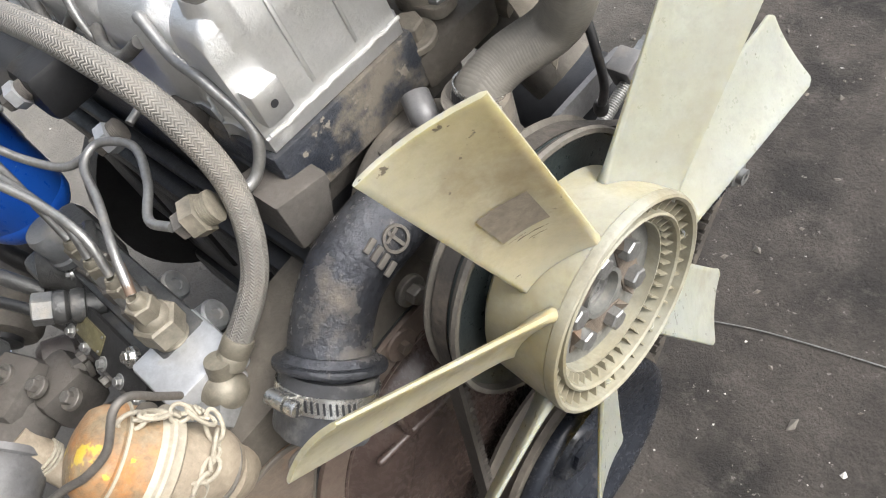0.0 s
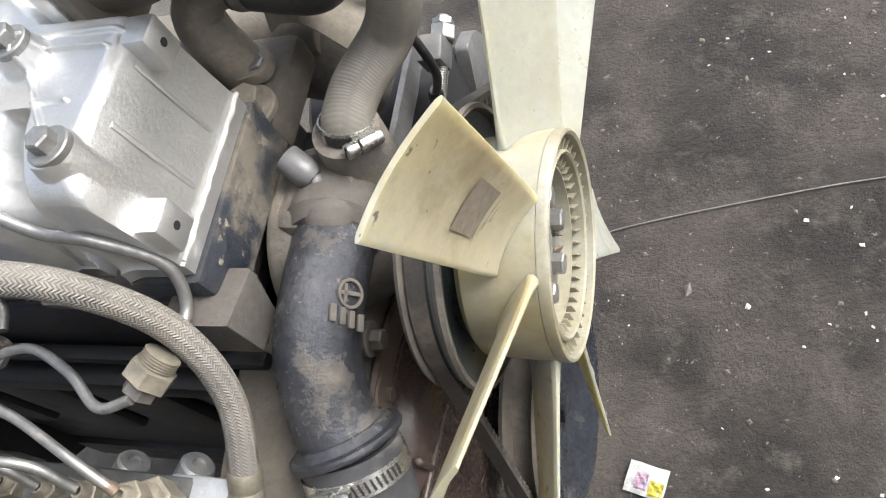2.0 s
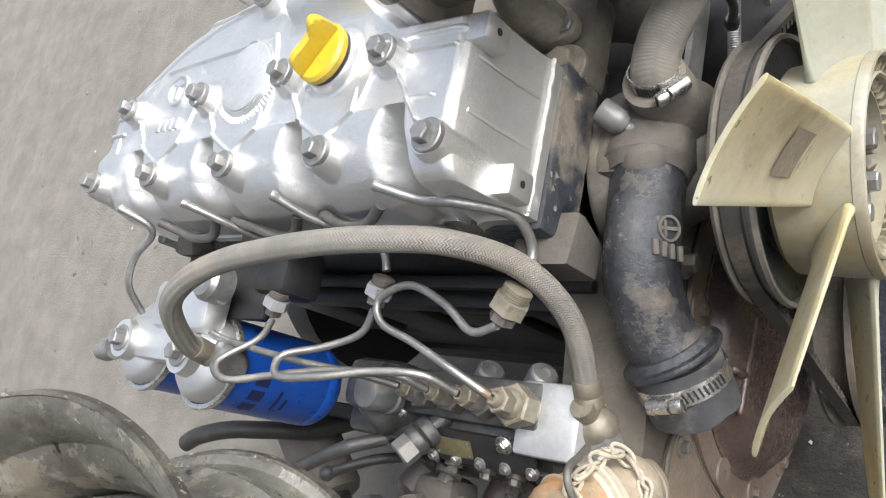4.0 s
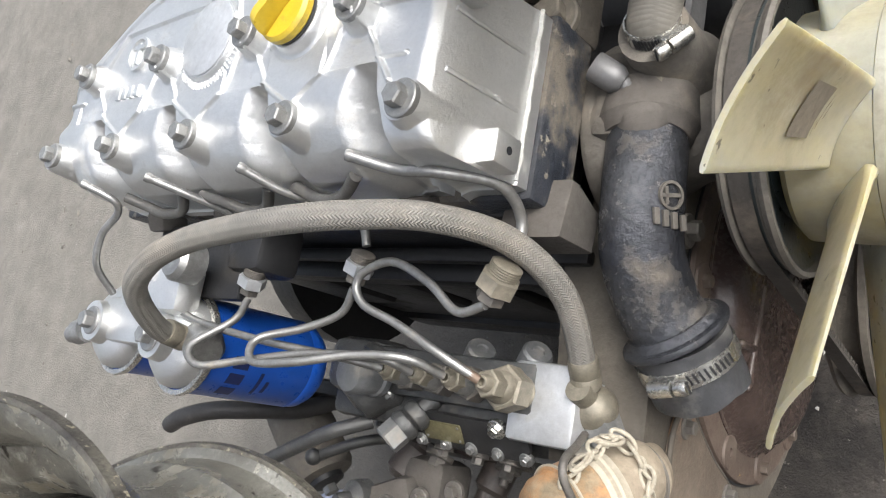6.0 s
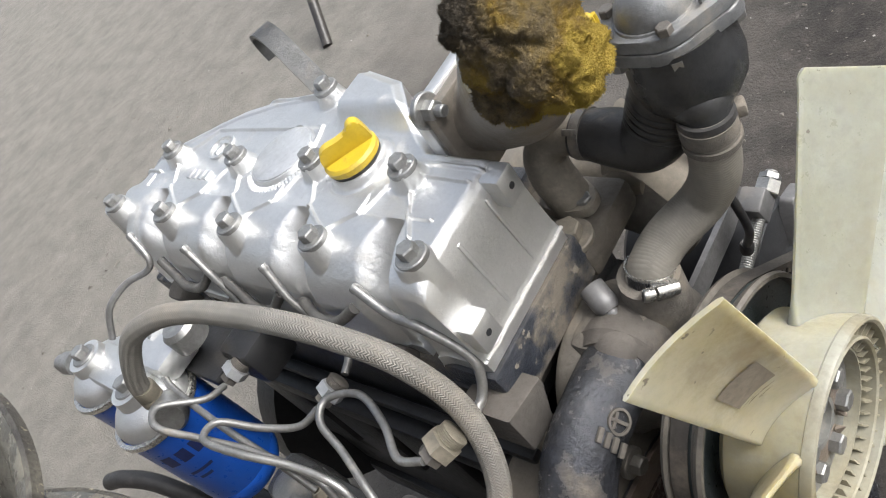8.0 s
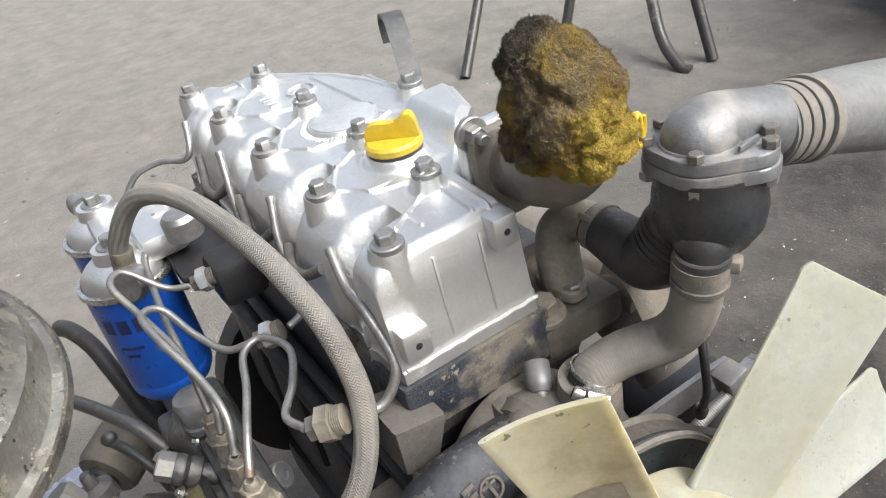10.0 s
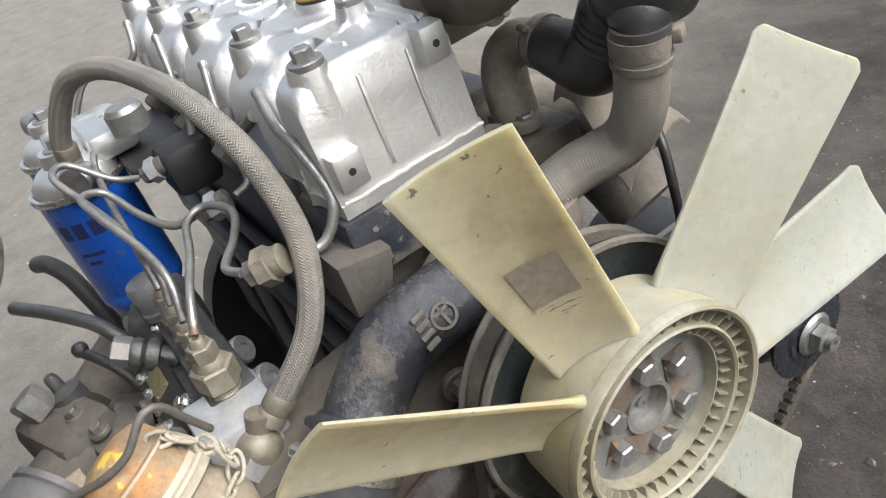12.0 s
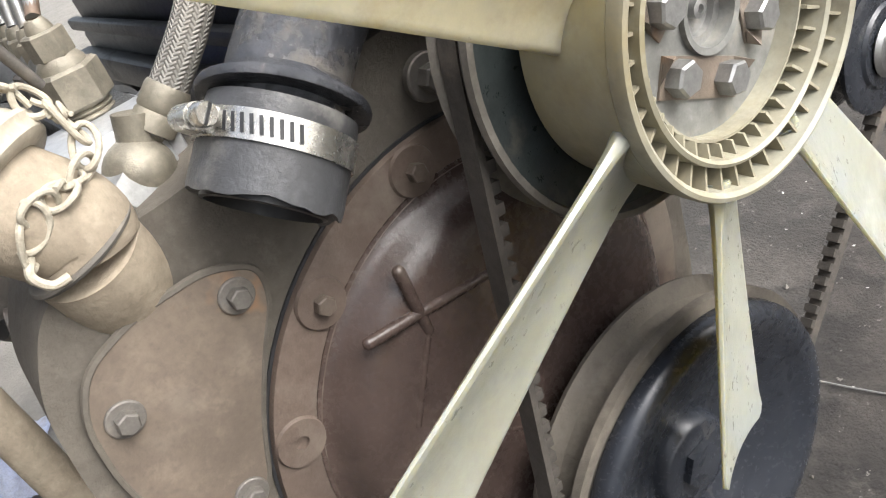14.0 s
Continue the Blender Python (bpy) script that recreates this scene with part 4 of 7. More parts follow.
def cooling_fan():
    e = thing("cooling_fan", "seven-bladed cream plastic engine cooling fan, yellowed, on the water pump pulley", "cooling fan", (0.16, HUB.y, HUB.z))
    m = axis((0, HUB.y, HUB.z), (1, 0, 0))
    part("hub_skirt", lathe(BM(), [(0.03, 0.158), (0.072, 0.158), (0.0775, 0.163), (0.0795, 0.19), (0.081, 0.214), (0.0778, 0.214), (0.075, 0.19), (0.07, 0.166), (0.03, 0.166)], m, 96, True), AMBER, e, "translucent hub skirt, amber glow put into its colour")
    hub = part("hub", lathe(BM(), [(0.066, 0.17), (0.0762, 0.19), (0.0778, 0.2142), (0.0812, 0.2145), (0.0814, 0.2195), (0.0805, 0.2218), (0.0785, 0.2225), (0.0765, 0.221), (0.0757, 0.198), (0.0668, 0.197),
                             (0.0662, 0.2175), (0.0645, 0.2185), (0.063, 0.217), (0.0622, 0.2035), (0.0577, 0.2025), (0.0566, 0.2085), (0.0553, 0.2085), (0.055, 0.19), (0.055, 0.17)], m, 96, True), CREAM_HUB, e, "grimy cream plastic hub rim")
    first = None
    for ring, n, (r0, r1), (x0, x1) in ((0, 40, (0.066, 0.0768), (0.197, 0.2175)), (1, 40, (0.0567, 0.0635), (0.2015, 0.2145))):
        mesh = None
        for k in range(n):
            rm = m @ Matrix.Rotation(2 * math.pi * (k + 0.25 * ring) / n, 4, "Z")
            if mesh is None:
                b = BM()
                v = [b.verts.new(q) for q in ((r0, -0.0013, x0), (r1, -0.0013, x0), (r1, 0.0013, x0), (r0, 0.0013, x0), (r0, -0.0007, x1 - 0.003), (r1, -0.0007, x1), (r1, 0.0007, x1), (r0, 0.0007, x1 - 0.003))]
                for q in ((3, 2, 1, 0), (4, 5, 6, 7), (0, 1, 5, 4), (1, 2, 6, 5), (2, 3, 7, 6), (3, 0, 4, 7)):
                    b.faces.new([v[i] for i in q])
                ob = part("rib", b, CREAM_HUB, hub)
                mesh = ob.data
            else:
                ob = new("rib", mesh)
                ob.parent = hub
            ob.matrix_local = rm
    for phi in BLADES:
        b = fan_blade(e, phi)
        if first is None:
            first = b
    lab = BM()
    rows = []
    for s0, s1, c0, c1 in ((0.3, 0.307, -0.5, 0.15), (0.272, 0.277, -0.42, -0.05), (0.318, 0.321, -0.1, 0.3)):
        sc = BM()
        line = []
        for i in range(9):
            pair = []
            for s in (s0 + 0.0012 * math.sin(2.3 * i), s1 - (s1 - s0) * 0.35 * (1 + math.sin(1.7 * i))):
                c = c0 + (c1 - c0) * i / 8
                n = (blade_point(BLADES[0], s + 0.02, c) - blade_point(BLADES[0], s - 0.02, c)).cross(blade_point(BLADES[0], s, c + 0.05) - blade_point(BLADES[0], s, c - 0.05)).normalized()
                pair.append(sc.verts.new(blade_point(BLADES[0], s, c) + (n if n.x > 0 else -n) * 0.0029))
            line.append(pair)
        for p, q in zip(line, line[1:]):
            sc.faces.new((p[0], q[0], q[1], p[1]))
        part("scuff_mark", sc, SCUFF, first, "dark scuff mark")
    for i in range(7):
        row = []
        for j in range(7):
            s, c = 0.34 + 0.2 * i / 6, -0.6 + 0.95 * j / 6
            p = blade_point(BLADES[0], s, c)
            du = blade_point(BLADES[0], s + 0.02, c) - blade_point(BLADES[0], s - 0.02, c)
            dv = blade_point(BLADES[0], s, c + 0.05) - blade_point(BLADES[0], s, c - 0.05)
            n = du.cross(dv).normalized()
            n = n if n.x > 0 else -n
            row.append(lab.verts.new(p + n * 0.0031))
        rows.append(row)
    for i in range(6):
        for j in range(6):
            lab.faces.new((rows[i][j], rows[i + 1][j], rows[i + 1][j + 1], rows[i][j + 1]))
    part("label_patch", lab, LABEL, first, "worn brown rectangular label")
    part("mounting_disc", lathe(BM(), [(0.0165, 0.19), (0.0165, 0.201), (0.0195, 0.2015), (0.0195, 0.1985), (0.0555, 0.1985), (0.0555, 0.19)], m, 72, True), DISCSTEEL, e, "dull pale steel mounting disc")
    part("pump_shaft_end", lathe(BM(), [(0, 0.17), (0.0168, 0.17), (0.0168, 0.193), (0.0125, 0.193), (0.012, 0.19), (0.0042, 0.19), (0.0042, 0.195), (0.002, 0.1955), (0.0018, 0.193), (0, 0.193)], m, 40), STEEL, e)
    angs = [90.2, 33.2, -28.8, -86.3, -148.6, 154.7]
    for k, a in enumerate(angs):
        at = Vector((0.1995, HUB.y + 0.0338 * math.cos(radians(a)), HUB.z + 0.0338 * math.sin(radians(a))))
        bolt(e, at, X_AXIS, 0.0142, STEEL, False, 15 * k)
    for a, b in ((0, 5), (1, 2), (3, 4)):
        pa, pb = (Vector((0.0338 * math.cos(radians(angs[k])), 0.0338 * math.sin(radians(angs[k])))) for k in (a, b))
        mid, d = (pa + pb) / 2, (pb - pa)
        lp = BM()
        box(lp, (0.0012, d.length + 0.02, 0.0185), Matrix.Translation((0.1992, HUB.y + mid.x, HUB.z + mid.y)) @ Matrix.Rotation(math.atan2(d.y, d.x), 4, "X"))
        lm = Matrix.Translation((0.2, HUB.y + mid.x, HUB.z + mid.y)) @ Matrix.Rotation(math.atan2(d.y, d.x), 4, "X")
        for sy in (-1, 1):
            tab = [lp.verts.new(lm @ Vector(q)) for q in ((0, sy * (d.length / 2 + 0.01), -0.009), (0, sy * (d.length / 2 + 0.01), 0.003), (0.0065, sy * (d.length / 2 + 0.0115), -0.008), (0.001, sy * (d.length / 2 + 0.003), -0.0092))]
            for q in ((0, 1, 2), (0, 2, 3), (1, 3, 2), (0, 3, 1)):
                lp.faces.new([tab[i] for i in q])
        part("lock_plate", lp, RUSTPLATE, e, "rust-stained lock plate with bent corners")
    return adopt(e)


cooling_fan()

# ---- water pump, pulleys and belts ----


def water_pump():
    e = thing("water_pump", "dusty grey-brown cast water pump on the front of the engine", "water pump", (0.06, 0.06, 0.6))
    bm = BM()
    lathe(bm, [(0, 0.025), (0.07, 0.025), (0.072, 0.03), (0.07, 0.045), (0.058, 0.06), (0.046, 0.075), (0.038, 0.09), (0.034, 0.12), (0, 0.12)], axis((0, 0.06, 0.585), (1, 0, 0)), 48)
    lathe(bm, [(0, 0), (0.034, 0), (0.034, 0.03), (0.027, 0.045), (0.024, 0.09), (0, 0.09)], axis((0.075, 0.095, 0.585), (0.1, 0.03, 1)), 32)
    box(bm, (0.06, 0.07, 0.05), Matrix.Translation((0.06, 0.065, 0.635)), 0.015)
    part("casting", bm, PUMPIRON, e)
    pl = BM()
    threaded(pl, (0.07, 0.062, 0.655), (-0.75, 0.45, 0.5), 0.0055, 0.016, 5)
    lathe(pl, [(0, 0), (0.0075, 0), (0.0085, 0.002), (0.0105, 0.005), (0.0108, 0.008), (0.0108, 0.0235), (0.0102, 0.0245), (0, 0.0245)], axis((0.06, 0.068, 0.661), (-0.75, 0.45, 0.5)), 24)
    part("sensor_plug", pl, GREYSHEET, e, "dull steel sensor plug")
    bolt(e, (0.078, -0.012, 0.5695), X_AXIS, 0.014)
    return adopt(e)


water_pump()


def fan_pulley():
    e = thing("fan_pulley", "dark green water pump pulley with a dusty grooved rim", "pulley", (0.12, HUB.y, HUB.z))
    m = axis((0, HUB.y, HUB.z), (1, 0, 0))
    part("rim", lathe(BM(), [(0.092, 0.132), (0.1, 0.129), (0.102, 0.132), (0.09, 0.137), (0.088, 0.142), (0.09, 0.148), (0.102, 0.154), (0.1035, 0.157), (0.1025, 0.16), (0.099, 0.16), (0.0975, 0.15)], m, 72, True), PULLEYTAN, e, "dusty tan pulley rim")
    part("dish", lathe(BM(), [(0, 0.146), (0.045, 0.146), (0.06, 0.14), (0.08, 0.138), (0.0975, 0.144), (0.0975, 0.154), (0.086, 0.15), (0.062, 0.149), (0.05, 0.16), (0, 0.16)], m, 72), PULLEYDARK, e)
    return adopt(e)


fan_pulley()
CRANK = Vector((0.0, 0.028, 0.272))


def crank_pulley():
    e = thing("crank_pulley", "black crankshaft pulley with stepped rings and a dusty rim", "pulley", (0.13, CRANK.y, CRANK.z))
    m = axis((0, CRANK.y, CRANK.z), (1, 0, 0))
    part("rim", lathe(BM(), [(0.093, 0.122), (0.119, 0.122), (0.1209, 0.126), (0.1097, 0.132), (0.107, 0.14), (0.1097, 0.148), (0.1218, 0.153), (0.1218, 0.159), (0.093, 0.16)], m, 72, True), TANCASE, e, "dusty tan outer rim")
    part("damper", lathe(BM(), [(0.093, 0.142), (0.1153, 0.161), (0.1148, 0.168), (0.112, 0.1722), (0.106, 0.1735), (0.098, 0.1712), (0.091, 0.1665), (0.086, 0.1648), (0.079, 0.1625), (0.072, 0.158), (0.067, 0.157), (0.06, 0.154), (0.053, 0.149), (0.048, 0.1482), (0.041, 0.1455), (0.034, 0.144), (0.032, 0.152), (0.029, 0.1535), (0, 0.1535)], m, 96), CRANKBLACK, e, "black dished damper face", sharp=70)
    part("centre_bolt", hexprism(BM(), (0.1535, CRANK.y, CRANK.z), (1, 0, 0), 0.03, 0.006), CRANKBLACK, e)
    part("shaft_nose", lathe(BM(), [(0, 0.102), (0.032, 0.102), (0.02976, 0.142), (0, 0.142)], m, 32), IRON, e)
    return adopt(e)


crank_pulley()
ALT = Vector((0.0, 0.288, 0.437))


def alternator():
    e = thing("alternator", "black alternator with small dusty pulley and adjuster rod", "alternator", (0.06, ALT.y, ALT.z))
    m = axis((0, ALT.y, ALT.z), (1, 0, 0))
    part("body", lathe(BM(), [(0, -0.09), (0.05, -0.09), (0.062, -0.08), (0.066, -0.06), (0.066, 0.05), (0.06, 0.068), (0.035, 0.075), (0.02, 0.078), (0.02, 0.12), (0, 0.12)], m, 40), SHADOWBLACK, e)
    part("pulley", lathe(BM(), [(0, 0.118), (0.04, 0.118), (0.046, 0.121), (0.036, 0.128), (0.035, 0.138), (0.046, 0.146), (0.047, 0.15), (0.04, 0.153), (0.03, 0.152), (0.028, 0.154), (0, 0.154)], m, 48), CRANKBLACK, e, "dusty black pulley disc")
    part("washer", lathe(BM(), [(0, 0.154), (0.019, 0.154), (0.021, 0.156), (0.018, 0.159), (0, 0.159)], m, 32), STEEL, e)
    part("nut", hexprism(BM(), (0.159, ALT.y, ALT.z), (1, 0, 0), 0.023, 0.011, 12), STEEL, e)
    part("shaft_tip", lathe(BM(), [(0.0035, 0.16), (0.0035, 0.176), (0.0075, 0.176), (0.0075, 0.16)], m, 20, True), STEEL, e)
    # the adjuster rod runs down across the body through a block, with two nuts on its end
    run = Vector((0, -0.956, -0.294))
    at = Vector((0.0806, 0.2862, 0.551))
    br = BM()
    box(br, (0.024, 0.03, 0.026), axis(at + run * 0.0195 + Vector((-0.005, 0, 0.004)), run), 0.003)
    part("mounting_ear", br, GREYSHEET, e, "grey cast adjuster block")
    rod = BM()
    threaded(rod, at - run * 0.018, run, 0.0062, 0.135, 60)
    part("adjuster_rod", rod, BOLT, e, "threaded steel rod")
    part("rod_nut", hexprism(BM(), at - run * 0.008, run, 0.021, 0.0145, 8), BOLT, e)
    part("rod_nut", hexprism(BM(), at - run * 0.0148, run, 0.018, 0.0065, 25), BOLT, e)
    end = BM()
    slab(end, rounded([(0.3165, 0.5), (0.346, 0.49), (0.3755, 0.439), (0.348, 0.426), (0.33, 0.38), (0.282, 0.4385), (0.304, 0.478)], 0.006), 0.014, Matrix(((0, 0, 1, 0.07), (1, 0, 0, 0), (0, 1, 0, 0), (0, 0, 0, 1))), 0.002)
    part("end_bracket", end, GREYSHEET, e, "grey cast end bracket")
    arm = BM()
    slab(arm, rounded([(0.0, 0.0), (0.03, 0.0), (0.03, 0.2), (0.0, 0.2)], 0.012), 0.006, Matrix(((0, 0, 1, 0.035), (0.0, -1, 0, 0.31), (1, 0, 0, 0.5), (0, 0, 0, 1))))
    part("bracket_arm", arm, GREYSHEET, e)
    foot = BM()
    box(foot, (0.05, 0.14, 0.03), Matrix.Translation((0.0, 0.2, 0.4)), 0.006)
    part("mounting_foot", foot, IRON, e)
    return adopt(e)


alternator()


def hull_loop(circles):
    """The way of a belt round circles (y, z, r) that lie outside one another, as points with the way outwards."""
    pts = []
    for y, z, r in circles:
        for k in range(120):
            a = 2 * math.pi * k / 120
            pts.append((y + r * math.cos(a), z + r * math.sin(a)))
    pts.sort()

    def half(seq):
        h = []
        for p in seq:
            while len(h) > 1 and (h[-1][0] - h[-2][0]) * (p[1] - h[-2][1]) - (h[-1][1] - h[-2][1]) * (p[0] - h[-2][0]) <= 0:
                h.pop()
            h.append(p)
        return h[:-1]
    return half(pts) + half(reversed(pts))


def fan_belt(x):
    e = thing("fan_belt", "worn cogged rubber V-belt round the three pulleys", "fan belt", (x, 0.1, 0.15), "fan belts")
    loop = hull_loop([(HUB.y, HUB.z, 0.099), (CRANK.y, CRANK.z, 0.118), (ALT.y, ALT.z, 0.044)])
    dense = []
    for (a, b), (c, d) in zip(loop, loop[1:] + loop[:1]):
        L = math.hypot(c - a, d - b)
        n = max(1, round(L / 0.0055))
        dense += [(a + (c - a) * k / n, b + (d - b) * k / n) for k in range(n)]
    bm = BM()
    rows = []
    n = len(dense)
    for i, (y, z) in enumerate(dense):
        (a, b), (c, d) = dense[i - 1], dense[(i + 1) % n]
        t = Vector((c - a, d - b)).normalized()
        nx, nz = -t.y, t.x
        rows.append([bm.verts.new((x + w, y + nx * h, z + nz * h)) for w, h in ((-0.0065, 0), (0.0065, 0), (0.0045, 0.0055), (-0.0045, 0.0055))])
    for i in range(n):
        ring_faces(bm, rows[i], rows[(i + 1) % n])
    part("band", bm, BELT, e)
    tooth = None
    for i, (y, z) in enumerate(dense[::2]):
        (a, b), (c, d) = dense[2 * i - 1], dense[(2 * i + 1) % n]
        t = Vector((c - a, d - b)).normalized()
        nx, nz = -t.y, t.x
        if tooth is None:
            tooth = part("tooth", box(BM(), (0.009, 0.0062, 0.005)), BELT, e)
        else:
            tooth = new("tooth", tooth.data)
            tooth.parent = e
        tooth.matrix_local = Matrix(((1, 0, 0, x), (0, t.x, nx, y + nx * 0.0078), (0, t.y, nz, z + nz * 0.0078), (0, 0, 0, 1)))
    return adopt(e)


fan_belt(0.142)

# ---- timing case ----
YZ = Matrix(((0, 0, 1, 0), (1, 0, 0, 0), (0, 1, 0, 0), (0, 0, 0, 1)))


def yz(x):
    return Matrix.Translation((x, 0, 0)) @ YZ


TCOVER = (-0.028, 0.382, 0.162)
PEAR = [(-0.137, 0.536), (-0.158, 0.549), (-0.196, 0.55), (-0.225, 0.541), (-0.238, 0.52), (-0.243, 0.48), (-0.232, 0.436), (-0.205, 0.416), (-0.189, 0.43), (-0.176, 0.462), (-0.155, 0.497), (-0.14, 0.517)]


def timing_case():
    e = thing("timing_case", "dusty tan cast timing case across the engine's front", "timing case", (0.05, 0.0, 0.3))
    bm = BM()
    big = [(-0.15, 0.585), (-0.05, 0.6), (0.1, 0.6), (0.16, 0.5), (0.15, 0.3), (0.1, 0.2), (-0.1, 0.2), (-0.2, 0.3), (-0.25, 0.4), (-0.2575, 0.47), (-0.2475, 0.538), (-0.225, 0.574), (-0.19, 0.585)]
    slab(bm, rounded(big, 0.04, 6), 0.075, yz(-0.005), 0.014)
    part("casting", bm, TANCASE, e)
    boss = BM()
    lathe(boss, [(0, 0), (0.031, 0), (0.028, 0.014), (0, 0.014)], axis((0.033, -0.205, 0.526), (0.3, 0.05, 0.9)), 36)
    box(boss, (0.018, 0.018, 0.04), Matrix.Translation((0.058, -0.183, 0.548)) @ Matrix.Rotation(0.3, 4, "X"), 0.004)
    part("filler_boss", boss, TANCASE, e)
    return adopt(e)


timing_case()


def timing_cover():
    e = thing("timing_cover", "round brown-painted pressed timing cover with cross ribs, bolted on the case", "timing cover", (0.08, TCOVER[0], TCOVER[1]))
    y, z, r = TCOVER
    m = axis((0, y, z), (1, 0, 0))
    part("cover_plate", lathe(BM(), [(0, 0.068), (r - 0.024, 0.068), (r - 0.024, 0.0775), (r - 0.028, 0.0785), (r - 0.033, 0.083), (r - 0.037, 0.0905), (r - 0.043, 0.0965), (r - 0.052, 0.1002), (r - 0.064, 0.1018), (0.05, 0.1025), (0, 0.1025)], m, 96), RUSTCOVER, e)
    part("flange", lathe(BM(), [(r - 0.026, 0.068), (r, 0.068), (r + 0.001, 0.072), (r, 0.0755), (r - 0.004, 0.0762), (r - 0.0245, 0.0765), (r - 0.0265, 0.0785)], m, 96, True), FLANGEBROWN, e, "dusty brown bolted flange")
    part("gasket", lathe(BM(), [(r - 0.004, 0.0705), (r + 0.0028, 0.0705), (r + 0.0028, 0.0718), (r - 0.004, 0.0718)], m, 96, True), SHADOWBLACK, e, "black gasket edge")
    for p0, p1 in (((-0.1145, 0.477), (-0.031, 0.463)), ((-0.083, 0.5), (-0.082, 0.46)), ((-0.082, 0.46), (-0.112, 0.414)), ((-0.06, 0.36), (-0.02, 0.33))):
        rb = BM()
        a, b = Vector((0.1005, *p0)), Vector((0.1005, *p1))
        rr = 0.0036 if p0[1] > 0.47 else 0.0026
        tube(rb, [a, a.lerp(b, 0.5), b], rr, 12, 4)
        for end in (a, b):
            bmesh.ops.create_uvsphere(rb, u_segments=12, v_segments=8, radius=rr, matrix=Matrix.Translation(end))
        part("rib", rb, RUSTCOVER, e)
    for a in (95, 128, 158, 190, 222, 60, 250):
        rr = r - 0.014
        at = (0.0765, y + rr * math.cos(radians(a)), z + rr * math.sin(radians(a)))
        part("bolt_pad", lathe(BM(), [(0.004, 0), (0.015, 0), (0.014, 0.002), (0.004, 0.002)], axis(at, (1, 0, 0)), 24, True), FLANGEBROWN, e)
        if a != 158:
            bolt(e, (at[0] + 0.002, at[1], at[2]), X_AXIS, 0.0098, BROWNBOLT, False, a)
    return adopt(e)


timing_cover()


def inspection_plate():
    e = thing("inspection_plate", "flat pear-shaped rust-stained cover plate on the timing case", "cover plate", (0.075, -0.19, 0.49))
    part("plate", slab(BM(), rounded(PEAR, 0.02, 5), 0.005, yz(0.071), 0.001), RUSTPLATE, e)
    for y, z in ((-0.153, 0.53), (-0.224, 0.512), (-0.2, 0.432)):
        bolt(e, (0.0765, y, z), X_AXIS, 0.0098, DARKBOLT, True, 200 * y)
    lip = BM()
    o = rounded(PEAR, 0.02, 5)
    tube(lip, [(0.0745, a, b) for a, b in o + o[:1]], 0.0022, 6, smooth=False, cap=False)
    part("gasket_edge", lip, TANCASE, e)
    return adopt(e)


inspection_plate()

# ---- coolant elbow, thermostat and their hoses ----
ELBOW = [(0.055, 0.075, 0.622), (0.068, 0.036, 0.632), (0.073, -0.003, 0.638), (0.075, -0.045, 0.633), (0.082, -0.078, 0.612), (0.0905, -0.0925, 0.601), (0.0925, -0.097, 0.597)]


def coolant_elbow():
    e = thing("coolant_elbow", "worn black cast-iron coolant elbow with raised cast marks", "coolant pipe", (0.06, -0.02, 0.6))
    bm = BM()
    tube(bm, ELBOW, lambda t: 0.029 - 0.001 * t, 28, 10)
    pipe = part("pipe", bm, PIPEBLACK, e)
    fl = BM()
    lathe(fl, [(0, -0.03), (0.036, -0.03), (0.037, -0.004), (0.034, 0.0), (0.031, 0.006), (0, 0.006)], axis((0.0665, 0.04, 0.631), (0.13, -0.98, 0.16)), 36)
    bmesh.ops.create_uvsphere(fl, u_segments=24, v_segments=14, radius=0.022, matrix=Matrix.Translation((0.072, 0.046, 0.648)) @ Matrix.Diagonal((0.9, 1.1, 0.8, 1)))
    part("flange", fl, IRON, e, "dusty dark brown flange")
    col = BM()
    d = (Vector(ELBOW[-1]) - Vector(ELBOW[-2])).normalized()
    lathe(col, [(0.02, -0.006), (0.0305, -0.006), (0.034, -0.001), (0.0385, 0), (0.0392, 0.002), (0.0385, 0.0045), (0.02, 0.0045)], axis(Vector(ELBOW[-1]) - d * 0.008, d), 32, True)
    part("collar", col, PIPEBLACK, e)
    mk = BM()
    f = axis((0.0985, -0.0113, 0.6498), (0.9, -0.05, 0.43), 15)
    lathe(mk, [(0.0078, 0), (0.0098, 0), (0.0098, 0.0022), (0.0078, 0.0022)], f, 28, True)
    box(mk, (0.0026, 0.015, 0.0024), f @ Matrix.Translation((0, 0, 0.001)))
    box(mk, (0.012, 0.0024, 0.0024), f @ Matrix.Translation((0, 0.004, 0.001)))
    part("cast_emblem", mk, PUMPIRON, pipe)
    for k in range(4):
        q = BM()
        box(q, (0.011, 0.0042, 0.003), axis((0.1055 - 0.0035 * k, -0.0275, 0.6405 + 0.006 * k), (0.9, -0.05, 0.43), 15), 0.0006)
        part("raised_mark", q, PUMPIRON, pipe)
    return adopt(e)


coolant_elbow()


